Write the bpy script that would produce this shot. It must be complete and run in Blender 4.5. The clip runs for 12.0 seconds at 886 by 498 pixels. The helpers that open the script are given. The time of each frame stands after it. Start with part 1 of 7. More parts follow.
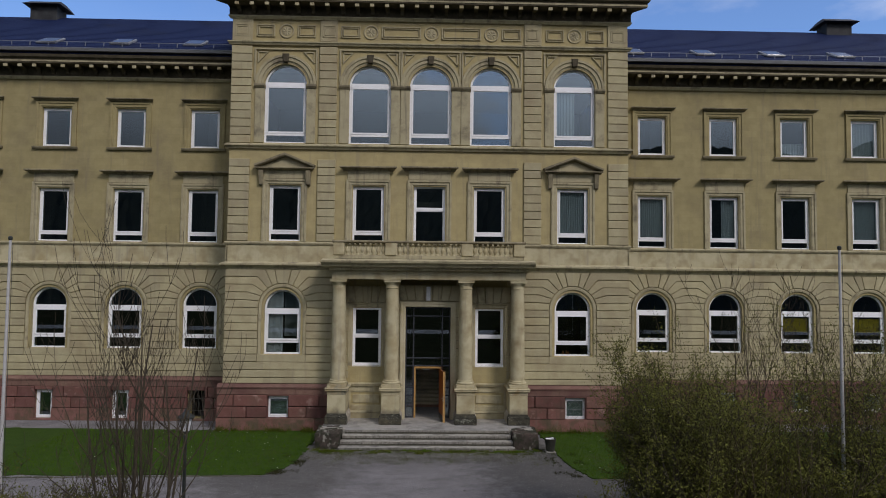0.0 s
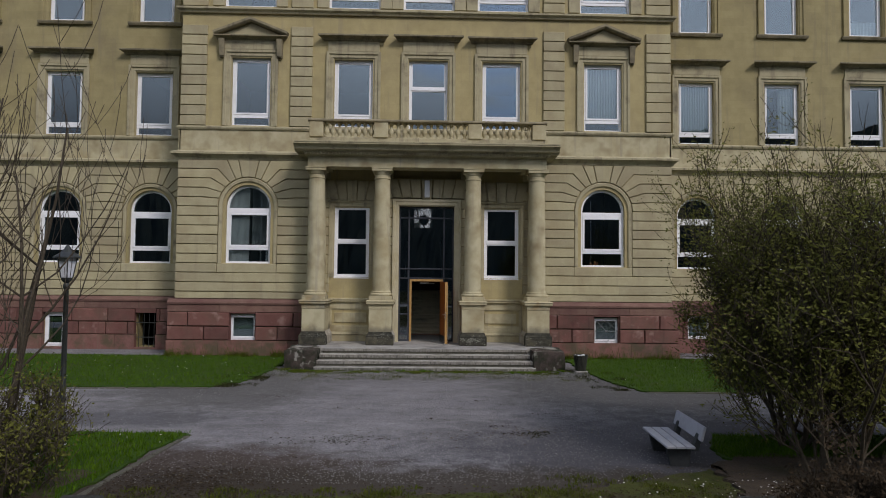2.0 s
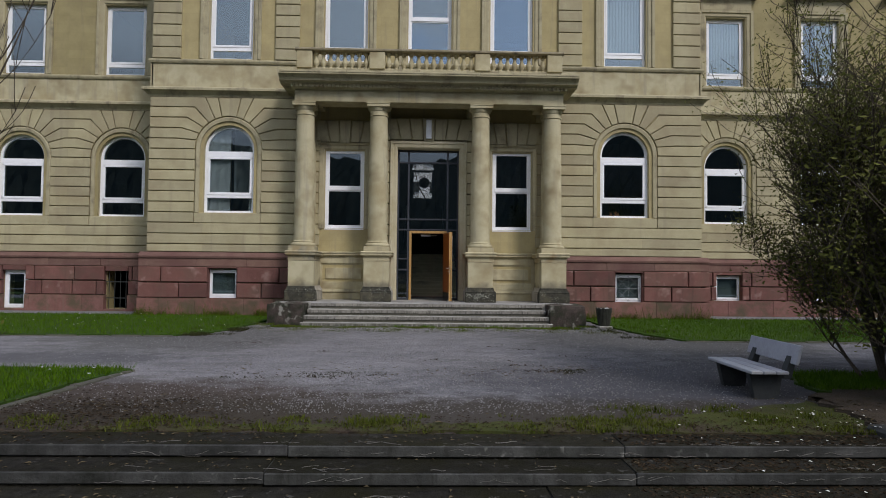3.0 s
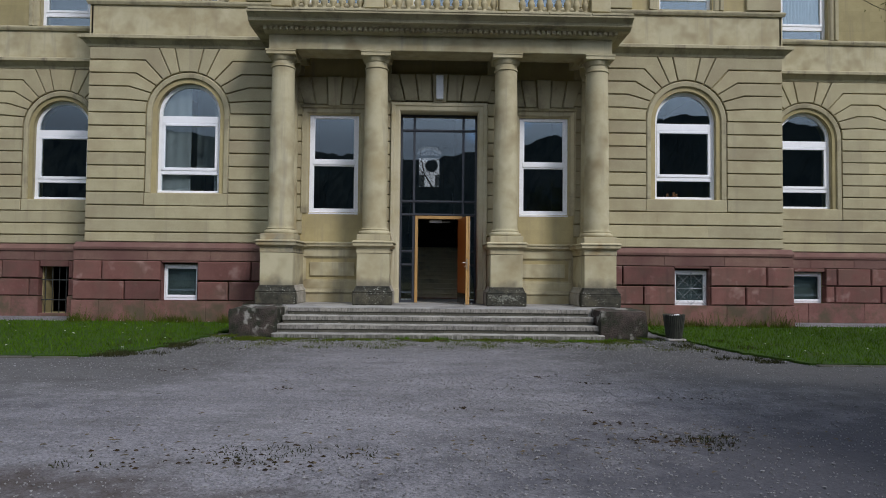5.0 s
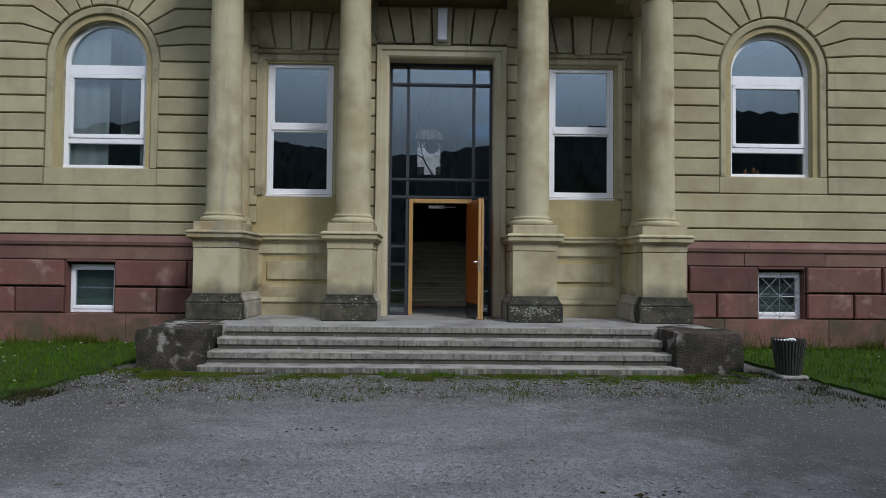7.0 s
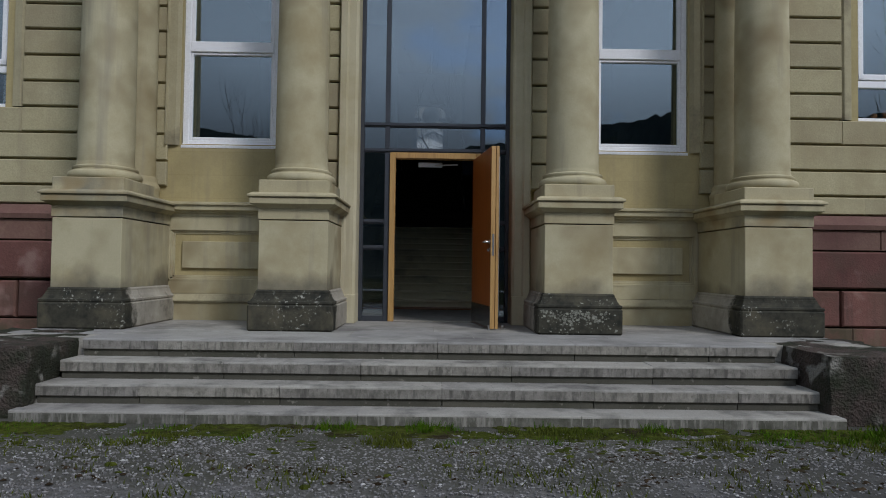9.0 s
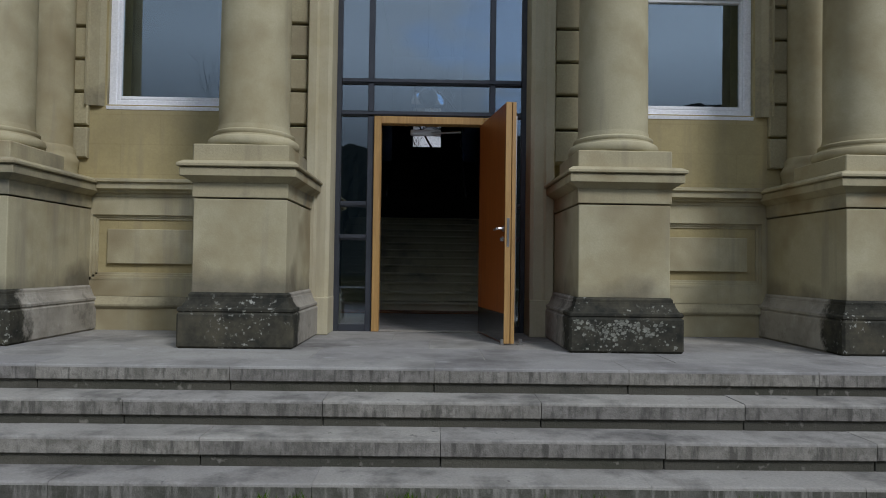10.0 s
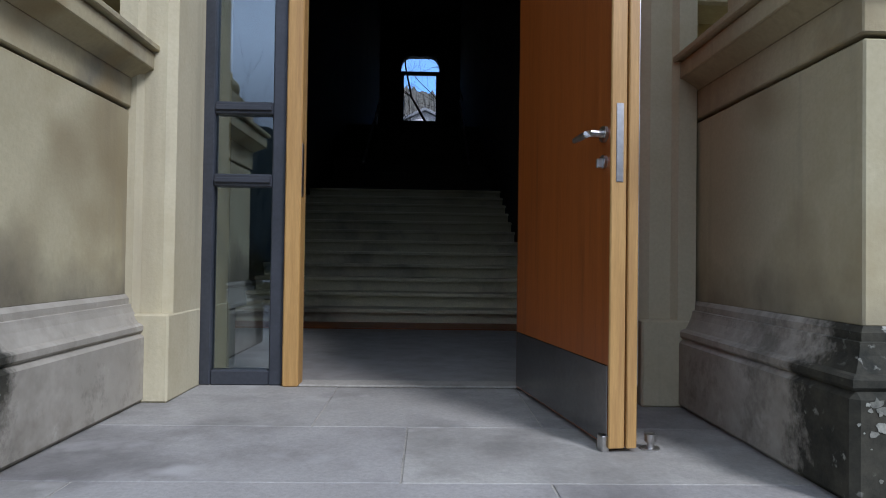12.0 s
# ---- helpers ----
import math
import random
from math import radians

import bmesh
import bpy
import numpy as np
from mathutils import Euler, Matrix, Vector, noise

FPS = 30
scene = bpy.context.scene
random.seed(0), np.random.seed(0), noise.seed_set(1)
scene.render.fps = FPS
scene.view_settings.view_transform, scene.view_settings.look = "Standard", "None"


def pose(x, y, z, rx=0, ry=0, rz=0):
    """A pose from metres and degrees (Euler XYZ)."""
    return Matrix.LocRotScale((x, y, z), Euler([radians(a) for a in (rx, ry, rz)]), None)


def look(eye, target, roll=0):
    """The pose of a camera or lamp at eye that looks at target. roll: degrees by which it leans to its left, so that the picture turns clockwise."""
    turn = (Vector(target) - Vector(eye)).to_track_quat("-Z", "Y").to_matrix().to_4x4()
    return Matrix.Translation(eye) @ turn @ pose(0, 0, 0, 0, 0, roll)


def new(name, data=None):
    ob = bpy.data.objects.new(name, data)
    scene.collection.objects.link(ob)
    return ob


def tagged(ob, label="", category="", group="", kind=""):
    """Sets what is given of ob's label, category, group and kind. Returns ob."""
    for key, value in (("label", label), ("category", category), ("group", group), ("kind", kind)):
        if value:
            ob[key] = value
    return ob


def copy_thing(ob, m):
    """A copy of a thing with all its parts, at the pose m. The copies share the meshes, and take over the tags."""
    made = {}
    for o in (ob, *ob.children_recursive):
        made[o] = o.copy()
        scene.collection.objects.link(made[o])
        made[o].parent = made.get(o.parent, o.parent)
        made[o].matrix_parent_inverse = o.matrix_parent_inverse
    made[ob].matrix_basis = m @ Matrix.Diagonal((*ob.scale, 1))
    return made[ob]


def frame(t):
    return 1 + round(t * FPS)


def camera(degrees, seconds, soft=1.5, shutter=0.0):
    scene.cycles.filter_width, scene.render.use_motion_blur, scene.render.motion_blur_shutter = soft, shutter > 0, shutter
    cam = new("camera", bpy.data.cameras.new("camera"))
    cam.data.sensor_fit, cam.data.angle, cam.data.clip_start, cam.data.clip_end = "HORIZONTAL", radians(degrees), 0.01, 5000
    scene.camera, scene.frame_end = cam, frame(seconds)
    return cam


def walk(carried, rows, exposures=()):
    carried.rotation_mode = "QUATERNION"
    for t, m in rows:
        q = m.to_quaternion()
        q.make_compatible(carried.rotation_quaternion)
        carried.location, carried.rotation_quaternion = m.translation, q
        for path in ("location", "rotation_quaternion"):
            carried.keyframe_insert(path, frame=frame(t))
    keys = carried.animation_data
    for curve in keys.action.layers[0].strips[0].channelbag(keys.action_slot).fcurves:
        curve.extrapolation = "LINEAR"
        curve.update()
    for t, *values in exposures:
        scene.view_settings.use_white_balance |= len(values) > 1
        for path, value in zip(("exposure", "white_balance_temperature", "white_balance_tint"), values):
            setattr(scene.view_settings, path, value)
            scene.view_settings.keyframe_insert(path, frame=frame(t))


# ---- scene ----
cam = camera(68.7, 12.0, soft=1.0)
PATH = [
    (0, (-0.039, -28.324, 6.424), (0.007, -26.327, 6.526), 0.6),
    (0.5, (-0.015, -26.926, 5.606), (0.033, -24.929, 5.699), 0.7),
    (1, (-0.047, -25.596, 4.717), (0.006, -23.598, 4.804), 0.6),
    (1.5, (-0.051, -24.308, 3.769), (0.004, -22.311, 3.857), 0.6),
    (2, (-0.01, -23.017, 2.849), (0.042, -21.019, 2.934), 0.6),
    (2.5, (-0.093, -21.737, 1.962), (-0.034, -19.739, 2.042), 0.6),
    (3, (-0.084, -20.57, 1.421), (-0.028, -18.573, 1.494), 0.6),
    (3.2, (-0.045, -20.12, 1.429), (0.007, -18.122, 1.502), 0.7),
    (4.8, (-0.173, -16.771, 1.349), (-0.116, -14.773, 1.417), 0.6),
    (5, (-0.232, -16.331, 1.348), (-0.188, -14.333, 1.416), 0.6),
    (5.5, (-0.235, -15.257, 1.308), (-0.193, -13.259, 1.377), 0.6),
    (6, (-0.268, -14.18, 1.318), (-0.222, -12.181, 1.382), 0.6),
    (6.5, (-0.246, -13.136, 1.433), (-0.201, -11.137, 1.493), 0.6),
    (7, (-0.201, -12.144, 1.445), (-0.158, -10.145, 1.503), 0.6),
    (7.5, (-0.178, -11.157, 1.414), (-0.133, -9.159, 1.472), 0.7),
    (7.7, (-0.154, -10.763, 1.39), (-0.111, -8.764, 1.45), 0.7),
    (9.5, (0.027, -7.41, 1.225), (0.052, -5.411, 1.283), 0.8),
    (10, (0.026, -6.51, 1.225), (0.059, -4.511, 1.276), 0.8),
    (10.5, (0.034, -5.65, 1.208), (0.07, -3.651, 1.255), 0.9),
    (11, (0.055, -4.77, 1.185), (0.094, -2.771, 1.228), 0.9),
    (11.5, (0.063, -3.885, 1.16), (0.108, -1.886, 1.195), 0.9),
    (12, (0.077, -2.93, 1.14), (0.126, -0.932, 1.175), 0.8),
]
walk(cam, [(t, look(eye, target, roll)) for t, eye, target, roll in PATH],
     exposures=[(0.0, -0.12, 6550, 20), (0.5, -0.16, 6550, 20), (1.5, -0.06, 6500, 20), (3.0, 0.28, 6350, 18), (5.0, 0.33, 6150, 17), (6.0, 0.34, 6050, 15), (7.5, 0.06, 6000, 15), (9.5, -0.1, 6000, 15), (11.0, 0.08, 5750, 15), (11.5, 0.28, 5680, 16), (12.0, 0.62, 5600, 18)])

# ---- world, sun ----
SKY_STRENGTH, SUN_STRENGTH = 0.097, 1.75
world = bpy.data.worlds.new("world")
scene.world = world
world.use_nodes = True
wn, wl = world.node_tree.nodes, world.node_tree.links
wn.clear()
w_out = wn.new("ShaderNodeOutputWorld")
w_bg = wn.new("ShaderNodeBackground")
w_sky = wn.new("ShaderNodeTexSky")
w_sky.sky_type = "NISHITA"
w_sky.sun_disc = False
w_sky.sun_elevation, w_sky.sun_rotation = radians(42), radians(144)
w_sky.air_density, w_sky.dust_density, w_sky.ozone_density = 1.0, 0.8, 2.5
w_co = wn.new("ShaderNodeTexCoord")
w_map = wn.new("ShaderNodeMapping")
w_map.inputs["Scale"].default_value = (1.0, 1.0, 2.6)
w_map.inputs["Location"].default_value = (0.35, 0.0, 0.2)
w_noise = wn.new("ShaderNodeTexNoise")
w_noise.inputs["Scale"].default_value, w_noise.inputs["Detail"].default_value, w_noise.inputs["Roughness"].default_value = 1.9, 7.0, 0.55
w_ramp = wn.new("ShaderNodeValToRGB")
w_ramp.color_ramp.elements[0].position, w_ramp.color_ramp.elements[1].position = 0.37, 0.58
w_mix = wn.new("ShaderNodeMixRGB")
wl.new(w_co.outputs["Generated"], w_map.inputs["Vector"])
wl.new(w_map.outputs["Vector"], w_noise.inputs["Vector"])
wl.new(w_noise.outputs["Fac"], w_ramp.inputs["Fac"])
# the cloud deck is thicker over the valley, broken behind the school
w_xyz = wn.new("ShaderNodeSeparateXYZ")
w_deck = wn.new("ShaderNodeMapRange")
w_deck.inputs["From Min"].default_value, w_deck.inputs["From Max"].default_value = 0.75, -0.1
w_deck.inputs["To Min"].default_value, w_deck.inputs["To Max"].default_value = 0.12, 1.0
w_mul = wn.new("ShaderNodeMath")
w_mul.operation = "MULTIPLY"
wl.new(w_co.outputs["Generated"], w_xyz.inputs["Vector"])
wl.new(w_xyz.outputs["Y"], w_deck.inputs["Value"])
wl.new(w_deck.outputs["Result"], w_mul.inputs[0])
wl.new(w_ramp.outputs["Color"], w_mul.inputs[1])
w_veil = wn.new("ShaderNodeMapRange")
w_veil.inputs["From Min"].default_value, w_veil.inputs["From Max"].default_value = 0.1, -0.6
w_veil.inputs["To Min"].default_value, w_veil.inputs["To Max"].default_value = 0.05, 0.75
w_sum = wn.new("ShaderNodeMath")
w_sum.operation, w_sum.use_clamp = "ADD", True
wl.new(w_xyz.outputs["Y"], w_veil.inputs["Value"])
wl.new(w_veil.outputs["Result"], w_sum.inputs[0])
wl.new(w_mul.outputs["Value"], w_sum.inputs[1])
# a bank of white cloud to the north-east
w_bank = wn.new("ShaderNodeMapRange")
w_bank.inputs["From Min"].default_value, w_bank.inputs["From Max"].default_value = 0.05, 0.6
w_bank.inputs["To Min"].default_value, w_bank.inputs["To Max"].default_value = 0.0, 0.9
w_more = wn.new("ShaderNodeMath")
w_more.operation, w_more.use_clamp = "MULTIPLY_ADD", True
wl.new(w_xyz.outputs["X"], w_bank.inputs["Value"])
wl.new(w_bank.outputs["Result"], w_more.inputs[0])
wl.new(w_ramp.outputs["Color"], w_more.inputs[1])
wl.new(w_sum.outputs["Value"], w_more.inputs[2])
wl.new(w_more.outputs["Value"], w_mix.inputs["Fac"])
# the clouds are greyer low over the hills
w_low = wn.new("ShaderNodeMapRange")
w_low.inputs["From Min"].default_value, w_low.inputs["From Max"].default_value = 0.19, 0.31
w_low.inputs["To Min"].default_value, w_low.inputs["To Max"].default_value = 0.48, 1.3
w_tone = wn.new("ShaderNodeMixRGB")
w_tone.blend_type = "MULTIPLY"
w_tone.inputs["Fac"].default_value = 1.0
w_tone.inputs["Color1"].default_value = (6.0, 6.7, 7.5, 1)
wl.new(w_xyz.outputs["Z"], w_low.inputs["Value"])
# and brightened on the sun's side, a gradient added to darken west-facing stone
w_side = wn.new("ShaderNodeMapRange")
w_side.inputs["From Min"].default_value, w_side.inputs["From Max"].default_value = -1.0, 1.0
w_side.inputs["To Min"].default_value, w_side.inputs["To Max"].default_value = 0.5, 1.3
w_both = wn.new("ShaderNodeMath")
w_both.operation = "MULTIPLY"
wl.new(w_xyz.outputs["X"], w_side.inputs["Value"])
wl.new(w_side.outputs["Result"], w_both.inputs[0])
wl.new(w_low.outputs["Result"], w_both.inputs[1])
wl.new(w_both.outputs["Value"], w_tone.inputs["Color2"])
wl.new(w_tone.outputs["Color"], w_mix.inputs["Color2"])
# clear rain-washed blue between the clouds
w_blue = wn.new("ShaderNodeMixRGB")
w_blue.blend_type = "MULTIPLY"
w_blue.inputs["Fac"].default_value = 1.0
w_blue.inputs["Color2"].default_value = (1.0, 1.5, 1.95, 1)
wl.new(w_sky.outputs["Color"], w_blue.inputs["Color1"])
wl.new(w_blue.outputs["Color"], w_mix.inputs["Color1"])
wl.new(w_mix.outputs["Color"], w_bg.inputs["Color"])
w_bg.inputs["Strength"].default_value = SKY_STRENGTH
wl.new(w_bg.outputs["Background"], w_out.inputs["Surface"])

sun = new("sun", bpy.data.lights.new("sun", "SUN"))
sun.data.energy, sun.data.angle, sun.data.color = SUN_STRENGTH, radians(13), (1.0, 0.97, 0.91)
sun.matrix_basis = look((19, -26, 29), (0, 0, 0))


# ---- materials ----
def base_material(name):
    m = bpy.data.materials.new(name)
    m.use_nodes = True
    n, l = m.node_tree.nodes, m.node_tree.links
    return m, n, l, n["Principled BSDF"]


def noise_node(n, l, co, scale, detail=4.0, rough=0.6):
    t = n.new("ShaderNodeTexNoise")
    t.inputs["Scale"].default_value, t.inputs["Detail"].default_value, t.inputs["Roughness"].default_value = scale, detail, rough
    l.new(co, t.inputs["Vector"])
    return t.outputs["Fac"]


def ramp_node(n, l, fac, a, b, ca=(0, 0, 0, 1), cb=(1, 1, 1, 1)):
    r = n.new("ShaderNodeValToRGB")
    r.color_ramp.elements[0].position, r.color_ramp.elements[1].position = a, b
    r.color_ramp.elements[0].color, r.color_ramp.elements[1].color = ca, cb
    l.new(fac, r.inputs["Fac"])
    return r.outputs["Color"]


def mix_node(n, l, fac, a, b, kind="MIX"):
    m = n.new("ShaderNodeMixRGB")
    m.blend_type = kind
    for key, v in (("Fac", fac), ("Color1", a), ("Color2", b)):
        if isinstance(v, (int, float)):
            m.inputs[key].default_value = v
        elif isinstance(v, tuple):
            m.inputs[key].default_value = (*v, 1) if len(v) == 3 else v
        else:
            l.new(v, m.inputs[key])
    return m.outputs["Color"]


def surface(name, c1, c2, scale=6.0, stain=None, stain_scale=0.7, stain_at=(0.55, 0.75), rough=0.85, bump=0.3, grain=60.0,
            vary=0.0, island=0.0, metal=0.0, stretch=None, spots=None, spot_scale=14.0, spot_at=(0.62, 0.68), bump_dist=0.01, streak=None, gate=None, spec=None, speck=0.35, streak_freq=1.3):
    """A surface of two tones at one scale, stains at another, fine grain in colour and relief, and a tone of its own for each piece."""
    m, n, l, p = base_material(name)
    geo = n.new("ShaderNodeNewGeometry")
    co = geo.outputs["Position"]
    if stretch:
        mp = n.new("ShaderNodeMapping")
        mp.inputs["Scale"].default_value = stretch
        tc = n.new("ShaderNodeTexCoord")
        l.new(tc.outputs["Object"], mp.inputs["Vector"])
        co = mp.outputs["Vector"]
    mid = noise_node(n, l, co, scale)
    col = mix_node(n, l, ramp_node(n, l, mid, 0.3, 0.7), c1, c2)
    fine = noise_node(n, l, co, grain, 3.0)
    col = mix_node(n, l, speck, col, ramp_node(n, l, fine, 0.25, 0.8, (0.55, 0.55, 0.55, 1), (1.3, 1.3, 1.3, 1)), "MULTIPLY")
    if stain:
        big = noise_node(n, l, co, stain_scale, 6.0, 0.65)
        col = mix_node(n, l, ramp_node(n, l, big, *stain_at), col, stain)
    if streak:
        sm = n.new("ShaderNodeMapping")
        sm.inputs["Scale"].default_value = (3.0, 3.0, 0.25 if streak_freq < 6 else 0.6)
        l.new(co, sm.inputs["Vector"])
        sn = noise_node(n, l, sm.outputs["Vector"], streak_freq, 5.0, 0.6)
        col = mix_node(n, l, ramp_node(n, l, sn, *((0.56, 0.78) if streak_freq < 6 else (0.5, 0.64))), col, streak)
    if spots:
        sp = noise_node(n, l, co, spot_scale, 2.0, 0.5)
        fac = ramp_node(n, l, sp, *spot_at)
        if gate:
            fac = mix_node(n, l, 1.0, fac, ramp_node(n, l, noise_node(n, l, co, gate, 2.0), 0.5, 0.6), "MULTIPLY")
        col = mix_node(n, l, fac, col, spots)
    if vary:
        oi = n.new("ShaderNodeObjectInfo")
        lo, hi = 1 - vary, 1 + vary
        col = mix_node(n, l, 1.0, col, ramp_node(n, l, oi.outputs["Random"], 0, 1, (lo, lo, lo, 1), (hi, hi, hi * 0.96, 1)), "MULTIPLY")
    if island:
        lo, hi = 1 - island, 1 + island
        col = mix_node(n, l, 1.0, col, ramp_node(n, l, geo.outputs["Random Per Island"], 0, 1, (lo, lo, lo, 1), (hi, hi, hi, 1)), "MULTIPLY")
    l.new(col, p.inputs["Base Color"])
    p.inputs["Roughness"].default_value, p.inputs["Metallic"].default_value = rough, metal
    p.inputs["Specular IOR Level"].default_value = spec if spec is not None else (0.2 if rough > 0.6 else 0.5)
    if bump:
        b = n.new("ShaderNodeBump")
        b.inputs["Strength"].default_value, b.inputs["Distance"].default_value = bump, bump_dist
        add = n.new("ShaderNodeMath")
        add.operation = "ADD"
        l.new(mid, add.inputs[0])
        l.new(fine, add.inputs[1])
        l.new(add.outputs[0], b.inputs["Height"])
        l.new(b.outputs["Normal"], p.inputs["Normal"])
    return m


def coursed(m, tone):
    """Faint courses of large ashlar in a wall's own tone."""
    n, l = m.node_tree.nodes, m.node_tree.links
    p = n["Principled BSDF"]
    src = p.inputs["Base Color"].links[0].from_socket
    geo = n.new("ShaderNodeNewGeometry")
    sp, cb = n.new("ShaderNodeSeparateXYZ"), n.new("ShaderNodeCombineXYZ")
    l.new(geo.outputs["Position"], sp.inputs[0])
    l.new(sp.outputs["X"], cb.inputs["X"])
    l.new(sp.outputs["Z"], cb.inputs["Y"])
    b = n.new("ShaderNodeTexBrick")
    b.inputs["Scale"].default_value = 1.0
    b.inputs["Brick Width"].default_value, b.inputs["Row Height"].default_value = 0.78, 0.3
    b.inputs["Mortar Size"].default_value = 0.006
    b.inputs["Color1"].default_value, b.inputs["Color2"].default_value = (1 - tone, 1 - tone, 1 - tone, 1), (1 + tone, 1 + tone, 1 + tone, 1)
    b.inputs["Mortar"].default_value = (0.95, 0.945, 0.94, 1)
    l.new(cb.outputs[0], b.inputs["Vector"])
    l.new(mix_node(n, l, 1.0, src, b.outputs["Color"], "MULTIPLY"), p.inputs["Base Color"])
    return m


def weathered_base():
    """Pedestal base: warm grey stone whose rain-washed front is black with lichen, ending in a ragged line."""
    m, n, l, p = base_material("weathered_pedestal_base")
    geo, tc = n.new("ShaderNodeNewGeometry"), n.new("ShaderNodeTexCoord")
    co = geo.outputs["Position"]
    clean = mix_node(n, l, ramp_node(n, l, noise_node(n, l, co, 2.5), 0.35, 0.65), (0.32, 0.298, 0.242), (0.44, 0.408, 0.338))
    clean = mix_node(n, l, ramp_node(n, l, noise_node(n, l, co, 1.3, 6.0, 0.7), 0.5, 0.7), clean, (0.2, 0.183, 0.145))
    clean = mix_node(n, l, ramp_node(n, l, noise_node(n, l, co, 5.0, 6.0, 0.75), 0.58, 0.68, (0, 0, 0, 1), (0.7, 0.7, 0.7, 1)), clean, (0.45, 0.425, 0.36))
    clean = mix_node(n, l, ramp_node(n, l, noise_node(n, l, co, 3.1, 7.0, 0.75), 0.54, 0.7, (0, 0, 0, 1), (0.8, 0.8, 0.8, 1)), clean, (0.13, 0.12, 0.095))
    dark = mix_node(n, l, ramp_node(n, l, noise_node(n, l, co, 7.0, 6.0, 0.7), 0.35, 0.7), (0.024, 0.025, 0.02), (0.075, 0.07, 0.05))
    dark = mix_node(n, l, ramp_node(n, l, noise_node(n, l, co, 2.2, 5.0), 0.54, 0.7), dark, (0.1, 0.09, 0.06))
    spot = ramp_node(n, l, noise_node(n, l, co, 30.0, 5.0, 0.6), 0.58, 0.65)
    spot = mix_node(n, l, 1.0, spot, ramp_node(n, l, noise_node(n, l, co, 3.2, 3.0), 0.53, 0.62), "MULTIPLY")
    dark = mix_node(n, l, spot, dark, (0.33, 0.33, 0.28))
    sp = n.new("ShaderNodeSeparateXYZ")
    l.new(tc.outputs["Object"], sp.inputs[0])
    ad = n.new("ShaderNodeMath")
    ad.operation = "MULTIPLY_ADD"
    ad.inputs[1].default_value = 0.5
    l.new(noise_node(n, l, co, 4.0, 6.0, 0.7), ad.inputs[0])
    l.new(sp.outputs["Y"], ad.inputs[2])
    l.new(mix_node(n, l, ramp_node(n, l, ad.outputs[0], -0.2, 0.08, (1, 1, 1, 1), (0, 0, 0, 1)), clean, dark), p.inputs["Base Color"])
    p.inputs["Roughness"].default_value, p.inputs["Specular IOR Level"].default_value = 0.9, 0.15
    bp = n.new("ShaderNodeBump")
    bp.inputs["Strength"].default_value, bp.inputs["Distance"].default_value = 0.3, 0.008
    l.new(noise_node(n, l, co, 22.0, 5.0, 0.7), bp.inputs["Height"])
    l.new(bp.outputs["Normal"], p.inputs["Normal"])
    return m


def tongued(m, name, top, depth):
    """A copy of a stone with ragged tongues of black crust that climb from a block's foot on its weather side."""
    m = m.copy()
    m.name = name
    n, l = m.node_tree.nodes, m.node_tree.links
    p = n["Principled BSDF"]
    src = p.inputs["Base Color"].links[0].from_socket
    co, tc = n.new("ShaderNodeNewGeometry").outputs["Position"], n.new("ShaderNodeTexCoord")
    sp = n.new("ShaderNodeSeparateXYZ")
    l.new(tc.outputs["Object"], sp.inputs[0])
    mp = n.new("ShaderNodeMapping")
    mp.inputs["Scale"].default_value = (1.0, 1.0, 0.8)
    l.new(co, mp.inputs["Vector"])
    edge = noise_node(n, l, mp.outputs["Vector"], 1.7, 5.0, 0.55)
    ad = n.new("ShaderNodeMath")
    ad.operation = "MULTIPLY_ADD"
    ad.inputs[1].default_value = -depth
    l.new(edge, ad.inputs[0])
    l.new(sp.outputs["Z"], ad.inputs[2])
    fac = ramp_node(n, l, ad.outputs[0], top - depth * 0.5 - 0.1, top - depth * 0.5 + 0.1, (0.7, 0.7, 0.7, 1), (0, 0, 0, 1))
    crust = mix_node(n, l, ramp_node(n, l, noise_node(n, l, co, 9.0, 5.0, 0.7), 0.35, 0.7), (0.09, 0.085, 0.066), (0.17, 0.155, 0.118))
    l.new(mix_node(n, l, fac, src, crust), p.inputs["Base Color"])
    return m


def glancing(n, l, f0):
    """Share of mirrored light: f0 seen straight on, rising towards grazing angles, alike on both faces of a pane."""
    lw = n.new("ShaderNodeLayerWeight")
    lw.inputs["Blend"].default_value = 0.5
    pw = n.new("ShaderNodeMath")
    pw.operation = "POWER"
    pw.inputs[1].default_value = 5.0
    l.new(lw.outputs["Facing"], pw.inputs[0])
    ma = n.new("ShaderNodeMath")
    ma.operation = "MULTIPLY_ADD"
    ma.inputs[1].default_value, ma.inputs[2].default_value = 1 - f0, f0
    l.new(pw.outputs[0], ma.inputs[0])
    return ma


def glass(name, f0=0.12, tint=(0.80, 0.86, 0.88)):
    m, n, l, p = base_material(name)
    n.remove(p)
    fr = glancing(n, l, f0)
    tr = n.new("ShaderNodeBsdfTransparent")
    tr.inputs["Color"].default_value = (*tint, 1)
    gl = n.new("ShaderNodeBsdfGlossy")
    gl.inputs["Roughness"].default_value = 0.0
    gl.inputs["Color"].default_value = (0.8, 0.93, 1.0, 1)
    mx = n.new("ShaderNodeMixShader")
    l.new(fr.outputs[0], mx.inputs[0])
    l.new(tr.outputs[0], mx.inputs[1])
    l.new(gl.outputs[0], mx.inputs[2])
    l.new(mx.outputs[0], n["Material Output"].inputs["Surface"])
    return m


